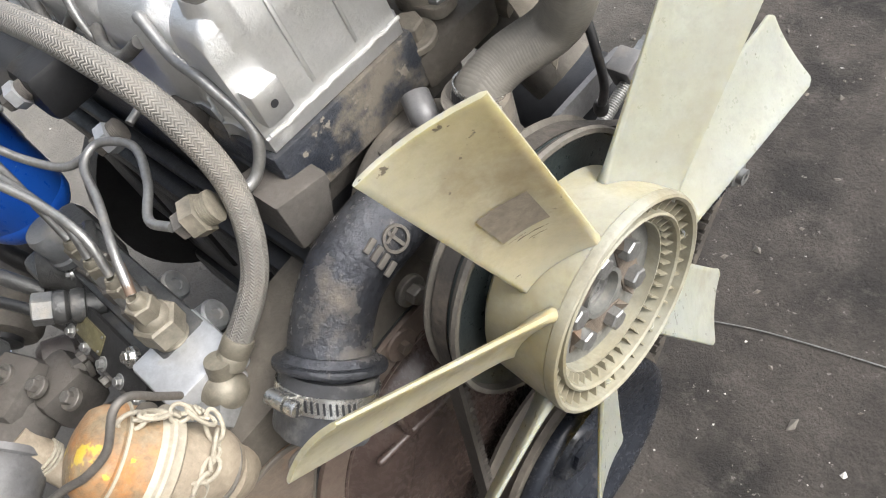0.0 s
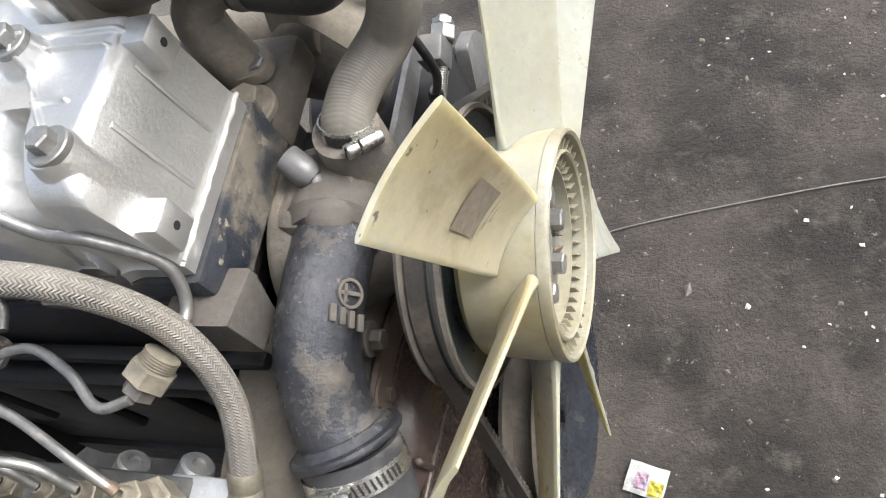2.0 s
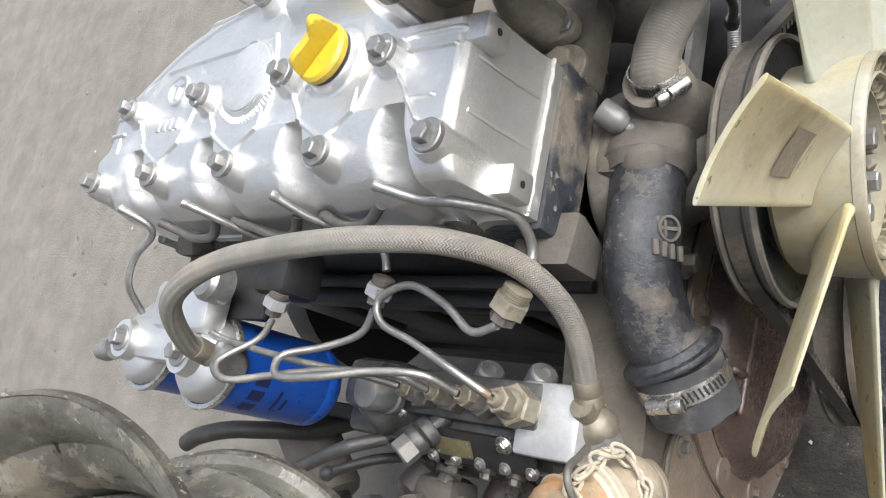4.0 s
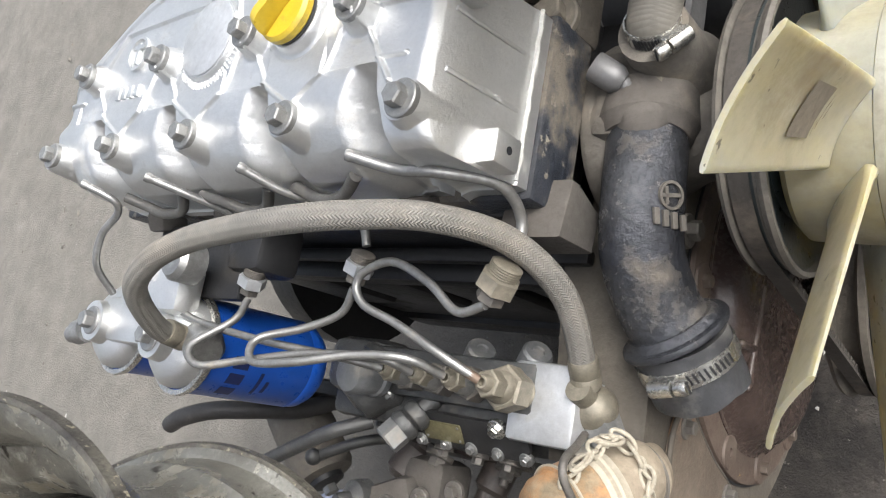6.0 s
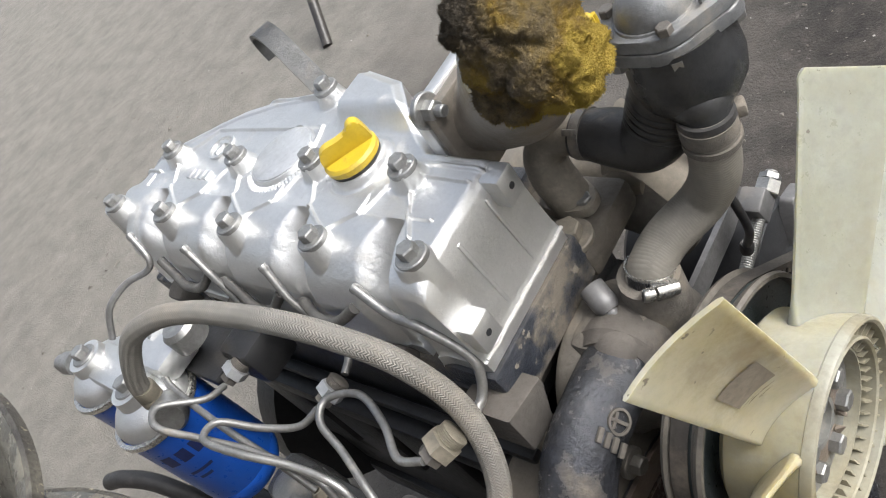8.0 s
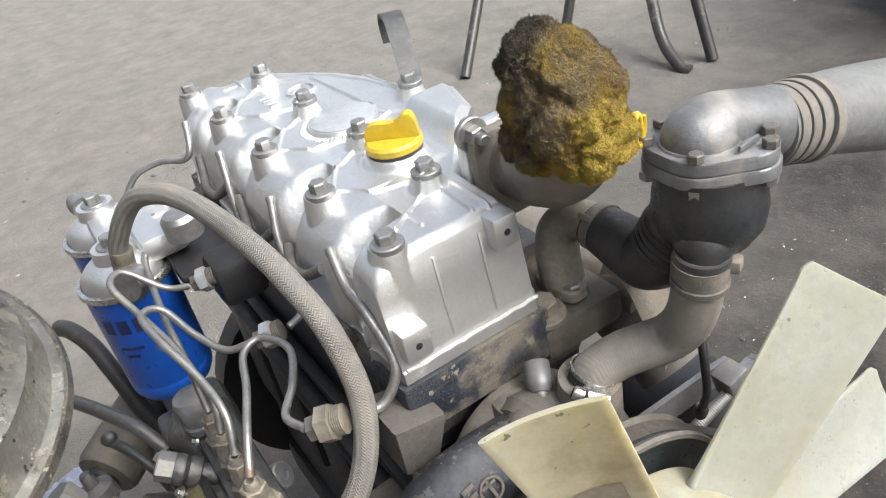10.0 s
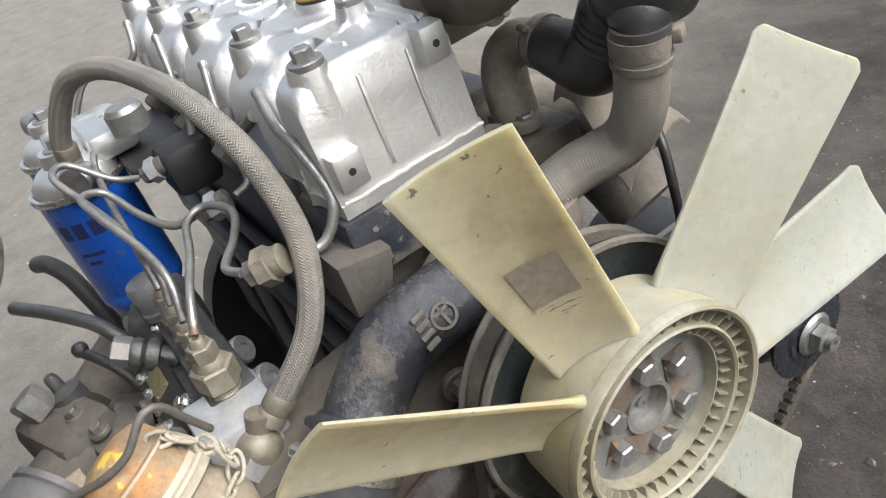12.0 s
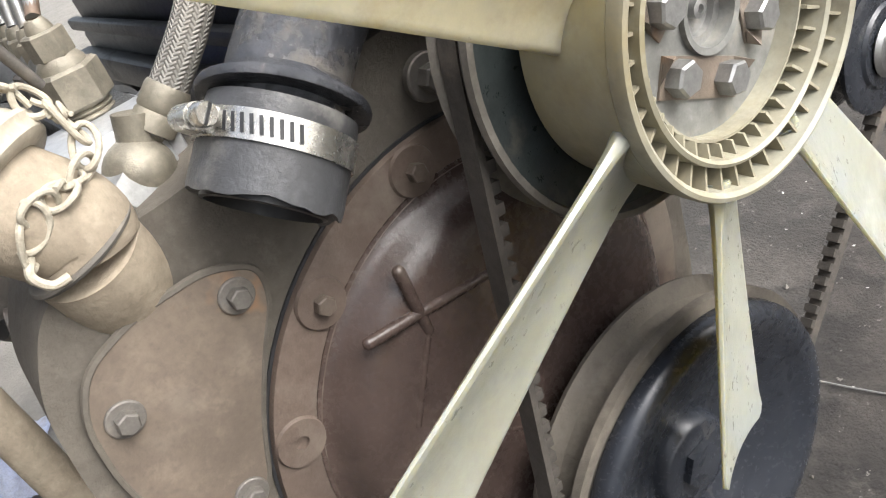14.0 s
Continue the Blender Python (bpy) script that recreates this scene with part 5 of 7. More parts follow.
def hose_stub():
    e = thing("hose_stub", "cut-off black rubber hose end clamped under the coolant elbow", "hose", (0.095, -0.12, 0.56))
    a, d = Vector((0.0925, -0.097, 0.597)), Vector((0.2, -0.72, -0.66)).normalized()
    bm = BM()
    lathe(bm, [(0.029, -0.002), (0.0335, -0.002), (0.034, 0.002), (0.0345, 0.037), (0.034, 0.041), (0.028, 0.04), (0.0285, 0.008)], axis(a, d), 40, True)
    for v in bm.verts:
        if (v.co - a).dot(d) > 0.036:
            v.co += d * 0.003 * noise.noise(v.co * 90)
    part("sleeve", bm, STUBRUBBER, e)
    part("inner_lining", lathe(BM(), [(0.0262, 0.004), (0.0282, 0.004), (0.0282, 0.042), (0.0262, 0.0425)], axis(a, d), 40, True), SHADOWBLACK, e, "black inner hose lining")
    adopt(e)
    screw_clamp("hose_clamp", "bright worm-drive clamp round the cut hose under the elbow", a + d * 0.013, d, 0.0344, (0.05, -0.75, 0.65), turn=-1)


hose_stub()

T_HOSE = [(0.1405, 0.157, 0.783), (0.1395, 0.156, 0.768), (0.131, 0.156, 0.728), (0.114, 0.152, 0.699), (0.092, 0.125, 0.685), (0.084, 0.103, 0.675), (0.082, 0.098, 0.664)]


def thermostat_hose():
    e = thing("thermostat_hose", "bent dusty woven rubber hose from thermostat to water pump", "hose", (0.11, 0.15, 0.7))
    part("hose", tube(BM(), T_HOSE, 0.0178, 28, 12), RIBBED, e)
    for p, d in ((T_HOSE[-1], Vector(T_HOSE[-2]) - Vector(T_HOSE[-1])), (T_HOSE[0], Vector(T_HOSE[1]) - Vector(T_HOSE[0]))):
        part("end_cuff", lathe(BM(), [(0.0155, -0.001), (0.0185, -0.001), (0.0188, 0.001), (0.0188, 0.005), (0.0155, 0.006)], axis(p, d), 36, True), RUBBER, e, "cut rubber hose end")
    adopt(e)
    screw_clamp("hose_clamp", "bright worm-drive clamp where the hose meets the water pump", (0.0835, 0.1015, 0.673), (0.2, 0.35, 1), 0.0182, (0.75, -0.6, 0.1), turn=-1)
    c = thing("band_clamp", "dusty tan spring clamp under the thermostat housing", "hose clamp", (0.14, 0.156, 0.775))
    part("band", lathe(BM(), [(0.0178, -0.006), (0.0192, -0.006), (0.0192, 0.006), (0.0178, 0.006)], axis((0.1395, 0.156, 0.774), (0.1, 0, 1)), 36, True), PUMPIRON, c)
    part("band", lathe(BM(), [(0.0178, -0.003), (0.0198, -0.003), (0.0198, 0.002), (0.0178, 0.002)], axis((0.139, 0.156, 0.763), (0.15, 0, 1)), 36, True), PUMPIRON, c)
    tg = BM()
    box(tg, (0.012, 0.012, 0.01), Matrix.Translation((0.1535, 0.171, 0.774)) @ Matrix.Rotation(0.5, 4, "Z"), 0.002)
    part("tongue", tg, PUMPIRON, c)
    adopt(c)


thermostat_hose()


def thermostat_housing():
    e = thing("thermostat_housing", "grey cast thermostat housing with a bolted flange and a rounded body", "thermostat housing", (0.125, 0.178, 0.8))
    m = axis((0.125, 0.181, 0.018), (0, 0, 1))
    bulb = BM()
    lathe(bulb, [(0, 0.754), (0.017, 0.7555), (0.029, 0.762), (0.036, 0.774), (0.038, 0.787), (0.037, 0.8), (0.0352, 0.808), (0.034, 0.818), (0, 0.818)], m, 40)
    tube(bulb, [(0.129, 0.174, 0.792), (0.1335, 0.167, 0.788), (0.1385, 0.16, 0.782), (0.1405, 0.1565, 0.77)], lambda t: 0.0235 - 0.0025 * smooth(0.0, 0.55, t) - 0.0045 * smooth(0.55, 0.8, t), 32, 8)
    part("body", bulb, BULBBLUE, e, "dark glossy rounded body")
    fl = BM()
    outl = rounded([(0.078, 0.176), (0.094, 0.148), (0.14, 0.146), (0.17, 0.192), (0.155, 0.215), (0.104, 0.215)], 0.016, 5)
    slab(fl, outl, 0.009, Matrix.Translation((0, 0, 0.833)), 0.002)
    slab(fl, [(0.12 + (a - 0.12) * 0.97, 0.18 + (b - 0.18) * 0.97) for a, b in outl], 0.009, Matrix.Translation((0, 0, 0.843)), 0.002)
    part("flange", fl, ALUGREY, e)
    top = BM()
    tube(top, [(0.12, 0.178, 0.838), (0.12, 0.179, 0.848), (0.1205, 0.186, 0.8555), (0.121, 0.2, 0.8535), (0.122, 0.225, 0.8445), (0.122, 0.25, 0.8355)], lambda t: 0.0252 - 0.003 * smooth(0.2, 0.5, t) + 0.0025 * smooth(0.6, 1.0, t), 40, 8)
    bmesh.ops.create_uvsphere(top, u_segments=40, v_segments=22, radius=0.0252, matrix=Matrix.Translation((0.12, 0.1785, 0.8515)) @ Matrix.Diagonal((1, 1, 0.98, 1)))
    lathe(top, [(0.02, 0), (0.0268, 0), (0.0258, 0.0018), (0.02, 0.003)], axis((0.12, 0.178, 0.8515), (0, 0, 1)), 40, True)
    part("outlet_elbow", top, ALUGREY, e, "blue-grey cast outlet elbow")
    for k, (x, y) in enumerate(((0.098, 0.154), (0.138, 0.1545), (0.16, 0.195), (0.088, 0.177), (0.108, 0.208), (0.149, 0.208))):
        bolt(e, (x, y, 0.8525), (0, 0, 1), 0.009, DARKBOLT, False, 20 * k)
        bolt(e, (x, y, 0.8328), (0, 0, -1), 0.0105, STEEL, False, 33 * k, "nut")
    loop = BM()
    tube(loop, [(0.0965 + 0.002 * math.sin(k * 0.45), 0.147 + 0.004 * math.cos(k * 0.9) + 0.0012 * k * 0.2, 0.864 + 0.011 * math.sin(k * 0.9)) for k in range(16)], 0.0017, 8, 4)
    part("wire_loop", loop, YELLOW, e, "twisted loop of yellow wire")
    mk = BM()
    box(mk, (0.0024, 0.02, 0.004), Matrix.Translation((0.151, 0.186, 0.8555)) @ Matrix.Rotation(0.1, 4, "Z"), 0.0008)
    part("raised_mark", mk, GREYSHEET, e)
    return adopt(e)


thermostat_housing()


def outlet_hose():
    e = thing("radiator_hose", "grey-black radiator hose with ring clamps, leading away from the thermostat", "hose", (0.15, 0.3, 0.89))
    w = [(0.122, 0.238, 0.8355), (0.122, 0.262, 0.831), (0.123, 0.31, 0.8185), (0.127, 0.373, 0.801), (0.134, 0.44, 0.785), (0.142, 0.51, 0.77), (0.146, 0.54, 0.764)]
    part("hose", tube(BM(), w, lambda t: 0.0262 + 0.0085 * smooth(0.1, 0.55, t), 36, 10), HOSEDARK, e)
    for s, r in ((0.1, 0.028), (0.24, 0.0286), (0.38, 0.0296), (0.55, 0.0312)):
        p = Vector(w[0]).lerp(Vector(w[2]), s)
        part("ring", lathe(BM(), [(r - 0.004, -0.0042), (r - 0.0004, -0.0042), (r, -0.003), (r, 0.003), (r - 0.0004, 0.0042), (r - 0.004, 0.0042)], axis(p, (0.02, 1, -0.24)), 40, True), HOSEGREY, e)
    return adopt(e)


outlet_hose()


def bypass_coupling():
    e = thing("bypass_coupling", "black ribbed rubber elbow between thermostat and branch pipe", "hose coupling", (0.066, 0.169, 0.75))
    w = [(0.112, 0.178, 0.8), (0.104, 0.176, 0.78), (0.092, 0.173, 0.756), (0.073, 0.17, 0.743), (0.047, 0.168, 0.748), (0.022, 0.167, 0.752)]
    bm = BM()
    tube(bm, w, lambda t: 0.0258 - 0.003 * smooth(0.55, 0.7, t) - 0.0035 * smooth(0.7, 1.0, t), 36, 10)
    # moulded rings round the thermostat's end
    a, d = Vector(w[1]), (Vector(w[2]) - Vector(w[1])).normalized()
    sleeve = part("sleeve", bm, SLEEVE, e)
    for k in range(4):
        part("moulded_ring", lathe(BM(), [(0.022, -0.0022), (0.0262, -0.0022), (0.0272, -0.0009), (0.0272, 0.0009), (0.0262, 0.0022), (0.022, 0.0022)], axis(a + d * (0.002 + 0.0062 * k), d), 40, True), SLEEVE, sleeve)
    m = axis((0.03, 0.1672, 0.7515), (-1, 0, 0.06))
    clip = part("clip", lathe(BM(), [(0.0185, -0.004), (0.0208, -0.004), (0.0208, 0.004), (0.0185, 0.004)], m, 40, True), DARKBOLT, e, "dull spring clip")
    tb = BM()
    box(tb, (0.009, 0.005, 0.011), Matrix.Translation((0.03, 0.153, 0.7675)) @ Matrix.Rotation(0.8, 4, "X"), 0.001)
    part("tab", tb, DARKBOLT, clip)
    return adopt(e)


bypass_coupling()


def outlet_bracket():
    e = thing("outlet_branch", "dusty tan cast branch pipe bolted on the cylinder head", "pipe", (0.006, 0.15, 0.683))
    bm = BM()
    tube(bm, [(0.034, 0.167, 0.7515), (0.016, 0.166, 0.752), (0.0, 0.163, 0.749), (-0.012, 0.158, 0.737), (-0.013, 0.154, 0.72), (-0.008, 0.151, 0.703), (-0.004, 0.15, 0.685)], lambda t: 0.0165 + 0.0025 * smooth(0.3, 0.7, t), 28, 8)
    part("casting", bm, BRANCHTAN, e)
    ft = BM()
    slab(ft, rounded([(-0.03, 0.136), (-0.004, 0.131), (0.022, 0.137), (0.022, 0.156), (-0.002, 0.172), (-0.03, 0.168)], 0.008, 5), 0.009, Matrix.Translation((0, 0, 0.686)), 0.002)
    part("foot", ft, BRANCHTAN, e)
    bolt(e, (0.0115, 0.1465, 0.6905), (0, 0, 1), 0.013, STEEL, False, 14)
    return adopt(e)


outlet_bracket()


def inlet_elbow():
    e = thing("inlet_elbow", "dusty brown-grey cast inlet elbow on the rocker cover's port", "inlet pipe", (0.02, 0.15, 0.8))
    bm = BM()
    w = [(-0.04, 0.143, 0.805), (-0.012, 0.144, 0.808), (0.016, 0.14, 0.824), (0.038, 0.13, 0.846), (0.056, 0.119, 0.868), (0.068, 0.111, 0.881)]
    tube(bm, w, lambda t: 0.034 + 0.007 * smooth(0.1, 0.5, t) - 0.006 * smooth(0.6, 1.0, t), 36, 8, cap=False)
    box(bm, (0.012, 0.088, 0.082), Matrix.Translation((-0.033, 0.143, 0.8)), 0.004)
    part("casting", bm, GREYCAST, e)
    part("rim", lathe(BM(), [(0.0325, -0.012), (0.036, -0.012), (0.037, 0.0), (0.0355, 0.004), (0.0325, 0.003)], axis((0.069, 0.11, 0.882), (0.65, -0.42, 0.63)), 44, True), STEEL, e, "pale bare-metal rim")
    return adopt(e)


inlet_elbow()


def foam_plug():
    """A torn lump of foam pushed into the pipe's mouth, in swollen folds with deep creases."""
    e = thing("foam_plug", "torn oily yellow foam lump stuffed into the inlet pipe", "foam", (0.09, 0.118, 0.9))
    fuzz = BM()
    for name, at, size, seed in (("foam", (0.098, 0.091, 0.91), (0.039, 0.036, 0.041), 2.0), ("foam_fold", (0.112, 0.093, 0.887), (0.031, 0.03, 0.025), 21.0), ("foam_fold", (0.084, 0.083, 0.886), (0.026, 0.026, 0.026), 14.0), ("foam_fold", (0.092, 0.084, 0.929), (0.03, 0.026, 0.026), 8.0), ("foam_core", (0.078, 0.104, 0.89), (0.03, 0.03, 0.03), 5.0)):
        bm = BM()
        bmesh.ops.create_icosphere(bm, subdivisions=6, radius=1.0)
        for v in bm.verts:
            p = v.co.copy()
            q = p * 0.9 + Vector((seed, seed * 0.7, 0)) + 0.12 * noise.noise_vector(p * 2.5)
            near = noise.voronoi(q)[0]
            crease = smooth(0.0, 0.3, near[1] - near[0])
            d = 0.86 + 0.15 * crease ** 0.8 + 0.14 * noise.fractal(p * 1.4 + Vector((seed, 0, 0)), 1.0, 2.0, 2) + 0.045 * noise.fractal(p * 12 + Vector((0, seed, 0)), 0.6, 2.2, 5)
            v.co = Vector(at) + Vector((p.x * size[0], p.y * size[1], p.z * size[2])) * d
        rnd = random.Random(int(seed))
        roots = [(f.calc_center_median(), f.normal.copy()) for f in rnd.sample(list(bm.faces), 9000)]
        part(name, bm, FOAM, e, sharp=180)
        for c, n in roots:
            way = ((n if n.dot(c - Vector(at)) > 0 else -n) + Vector((rnd.uniform(-1, 1), rnd.uniform(-1, 1), rnd.uniform(-1, 1))) * 0.8).normalized()
            side = way.orthogonal().normalized() * 0.00032
            fuzz.faces.new([fuzz.verts.new(q) for q in (c + side, c - side, c + way * rnd.uniform(0.0008, 0.003))])
    part("fuzz", fuzz, FOAM, e)["kind"] = "stuff"
    return adopt(e)


foam_plug()


def black_cable():
    e = thing("cable", "thin black cable hanging behind the thermostat hose", "cable", (0.1, 0.2, 0.56))
    part("sheath", tube(BM(), [(0.07, 0.222, 0.735), (0.078, 0.215, 0.7), (0.0831, 0.2111, 0.6746), (0.0975, 0.203, 0.655), (0.106, 0.198, 0.632), (0.106, 0.2, 0.6), (0.09, 0.21, 0.56)], 0.0038, 12, 8), SHADOWBLACK, e)
    part("plug", lathe(BM(), [(0, -0.004), (0.0062, -0.004), (0.0066, 0.006), (0.005, 0.012), (0, 0.012)], axis((0.09, 0.21, 0.56), (0.3, -0.2, 0.9)), 16), RUBBER, e)
    return adopt(e)


black_cable()

# ---- fuel system ----


def fuel_filter(x, y, label):
    e = thing("fuel_filter", label, "fuel filter", (x, y, 0.558), "fuel filters")
    m = Matrix.Translation((x, y, 0))
    can = part("can", lathe(BM(), [(0, 0.553), (0.03, 0.553), (0.04, 0.557), (0.0445, 0.565), (0.0455, 0.572), (0.0455, 0.577), (0.0448, 0.579), (0.0455, 0.581), (0.0455, 0.693), (0.047, 0.697), (0, 0.697)], m, 56), BLUE, e)
    part("rim_band", lathe(BM(), [(0.044, 0.695), (0.0485, 0.695), (0.0495, 0.698), (0.0485, 0.7015), (0.044, 0.7015)], m, 56, True), CHROME, e, "bright metal rim band")
    part("drain_boss", lathe(BM(), [(0, 0.54), (0.014, 0.54), (0.016, 0.548), (0.016, 0.556), (0, 0.556)], m, 24), SHADOWBLACK, e)
    return e, can


def print_bar(parent, x, y, r, a0, a1, z0, z1):
    """A plain printed bar bent round the can."""
    bm = BM()
    n = 6
    lo, hi = ([bm.verts.new((x + r * math.cos(radians(a0 + (a1 - a0) * k / n)), y + r * math.sin(radians(a0 + (a1 - a0) * k / n)), z)) for k in range(n + 1)] for z in (z0, z1))
    for k in range(n):
        bm.faces.new((lo[k], lo[k + 1], hi[k + 1], hi[k]))
    part("printed_bar", bm, INK, parent)


FILTERS = ((-0.338, -0.152), (-0.452, -0.145))
front_filter, can = fuel_filter(*FILTERS[0], "blue spin-on fuel filter with dark print under the filter head")
for k in range(3):
    print_bar(can, *FILTERS[0], 0.0459, -62 + 21 * k, -47 + 21 * k, 0.655, 0.672)
print_bar(can, *FILTERS[0], 0.0459, -52, -20, 0.634, 0.638)
print_bar(can, *FILTERS[0], 0.0459, -48, -30, 0.624, 0.628)
adopt(front_filter)
rear_filter, can = fuel_filter(*FILTERS[1], "blue spin-on fuel filter, partly hidden behind the other one")
adopt(rear_filter)


def filter_head():
    e = thing("filter_head", "dull silver cast twin fuel filter head with unions", "filter head", (-0.39, -0.14, 0.7))
    bm = BM()
    for x, y in FILTERS:
        lathe(bm, [(0, 0.7), (0.043, 0.7), (0.042, 0.708), (0.034, 0.716), (0.022, 0.722), (0.02, 0.735), (0, 0.735)], Matrix.Translation((x, y, 0)), 36)
    box(bm, (0.12, 0.045, 0.022), Matrix.Translation((-0.395, -0.14, 0.716)), 0.008)
    box(bm, (0.1, 0.05, 0.03), Matrix.Translation((-0.36, -0.105, 0.722)), 0.01)
    part("casting", bm, SILVER, e)
    for k, (x, y) in enumerate(FILTERS):
        bolt(e, (x, y, 0.735), (0, 0, 1), 0.015, STEEL, True, 20 * k)
    u = BM()
    lathe(u, [(0, 0), (0.017, 0), (0.018, 0.004), (0.018, 0.02), (0.015, 0.024), (0, 0.024)], axis((-0.30, -0.145, 0.708), (0.7, -0.5, 0.2)), 28)
    part("union_cup", u, STEEL, e)
    pin = BM()
    lathe(pin, [(0, 0), (0.013, 0), (0.013, 0.012), (0.009, 0.014), (0.009, 0.022), (0, 0.022)], axis((-0.485, -0.155, 0.722), (-0.9, -0.3, 0.2)), 20)
    part("bleed_screw", pin, STEEL, e)
    part("union_cup", lathe(BM(), [(0, 0), (0.019, 0), (0.019, 0.02), (0.015, 0.025), (0, 0.025)], axis((-0.3, -0.085, 0.73), (0, 0, 1)), 28), STEEL, e)
    br = BM()
    box(br, (0.15, 0.07, 0.012), Matrix.Translation((-0.34, -0.075, 0.7)), 0.004)
    box(br, (0.05, 0.05, 0.05), Matrix.Translation((-0.26, -0.06, 0.69)), 0.01)
    part("bracket", br, BLOCK, e)
    return adopt(e)


filter_head()

HOSE = [(-0.305, -0.15, 0.722), (-0.296, -0.145, 0.755), (-0.2663, -0.1217, 0.798), (-0.2278, -0.1008, 0.8122), (-0.1811, -0.0859, 0.8144), (-0.1328, -0.0774, 0.812), (-0.0869, -0.0713, 0.808), (-0.043, -0.065, 0.795), (-0.005, -0.057, 0.761), (0.019, -0.058, 0.705), (0.033, -0.083, 0.653), (0.032, -0.128, 0.612), (0.031, -0.138, 0.604)]


def fuel_hose():
    e = thing("fuel_hose", "dusty grey braided fuel hose arching from filter head to injection pump", "hose", (-0.15, -0.09, 0.7))
    part("braid", tube(BM(), HOSE, 0.0095, 24, 12), BRAID, e)
    for a, b in ((0, 1), (-1, -2)):
        p, d = Vector(HOSE[a]), (Vector(HOSE[b]) - Vector(HOSE[a])).normalized()
        f = BM()
        lathe(f, [(0, -0.008), (0.0075, -0.008), (0.0075, 0), (0.0112, 0.001), (0.0112, 0.009), (0.0104, 0.0105), (0.0112, 0.012), (0.0112, 0.022), (0.0104, 0.024), (0, 0.024)], axis(p, d), 24)
        part("ferrule", f, BRASS, e)
    return adopt(e)


fuel_hose()

UPPER = [
    [(-0.062, -0.021, 0.785), (-0.035, -0.026, 0.767), (-0.008, -0.026, 0.757), (0.017, -0.025, 0.724), (0.021, -0.042, 0.7), (0.018, -0.066, 0.7)],
    [(-0.177, -0.023, 0.788), (-0.161, -0.032, 0.759), (-0.147, -0.034, 0.733), (-0.141, -0.038, 0.712), (-0.132, -0.042, 0.698), (-0.126, -0.058, 0.695)],
    [(-0.292, -0.027, 0.797), (-0.272, -0.034, 0.765), (-0.258, -0.04, 0.73), (-0.252, -0.05, 0.708), (-0.252, -0.072, 0.7)],
    [(-0.405, -0.027, 0.797), (-0.388, -0.036, 0.775), (-0.395, -0.046, 0.765), (-0.415, -0.066, 0.765), (-0.426, -0.094, 0.757), (-0.434, -0.116, 0.73)],
]
LOWER = [
    [(0.004, -0.1, 0.7025), (-0.022, -0.105, 0.699), (-0.05, -0.086, 0.701), (-0.088, -0.072, 0.703), (-0.117, -0.085, 0.705), (-0.112, -0.104, 0.702), (-0.082, -0.116, 0.693), (-0.042, -0.134, 0.684), (-0.019, -0.147, 0.666)],
    [(-0.131, -0.092, 0.695), (-0.145, -0.112, 0.691), (-0.172, -0.128, 0.703), (-0.2, -0.142, 0.723), (-0.19, -0.16, 0.731), (-0.15, -0.156, 0.724), (-0.11, -0.144, 0.705), (-0.072, -0.14, 0.688), (-0.056, -0.147, 0.66)],
    [(-0.256, -0.108, 0.7), (-0.252, -0.128, 0.712), (-0.266, -0.155, 0.738), (-0.25, -0.17, 0.738), (-0.214, -0.16, 0.72), (-0.17, -0.148, 0.702), (-0.13, -0.143, 0.69), (-0.1, -0.142, 0.682), (-0.088, -0.148, 0.66)],
    [(-0.36, -0.1, 0.735), (-0.315, -0.128, 0.72), (-0.26, -0.137, 0.716), (-0.21, -0.142, 0.705), (-0.17, -0.144, 0.69), (-0.136, -0.146, 0.682), (-0.12, -0.148, 0.66)],
]
FITTINGS = [(0.011, -0.083, 0.701), (-0.129, -0.074, 0.695), (-0.255, -0.09, 0.7)]


def injector_pipe(k):
    e = thing("injector_pipe", "bent grey steel injector pipe under the rocker cover" if k else "bent grey steel injector pipe with a long bright free end", "fuel pipe", UPPER[k][2], "injector pipes")
    part("tube", tube(BM(), UPPER[k], 0.0036 if k else 0.004, 12, 8), TUBE, e)
    n = BM()
    p, d = Vector(UPPER[k][0]), (Vector(UPPER[k][0]) - Vector(UPPER[k][1])).normalized()
    lathe(n, [(0, -0.004), (0.0036, -0.004), (0.0045, 0.0), (0.004, 0.003), (0, 0.003)], axis(p, d), 14)
    part("pinched_end", n, TUBE, e)
    return adopt(e)


def delivery_pipe(k):
    e = thing("delivery_pipe", "grey steel high-pressure fuel pipe looping to the injection pump", "fuel pipe", LOWER[k][4], "delivery pipes")
    part("tube", tube(BM(), LOWER[k], 0.0034, 12, 8), TUBE, e)
    w = [Vector(p) for p in LOWER[k]]
    if k == 0:
        part("rusty_end", tube(BM(), [w[-2].lerp(w[-1], 0.3), w[-2].lerp(w[-1], 0.65), w[-1]], 0.0037, 12, 4), COPPERY, e, "rust-brown lower end of the pipe")
    return adopt(e)


for k in range(4):
    injector_pipe(k)
    delivery_pipe(k)


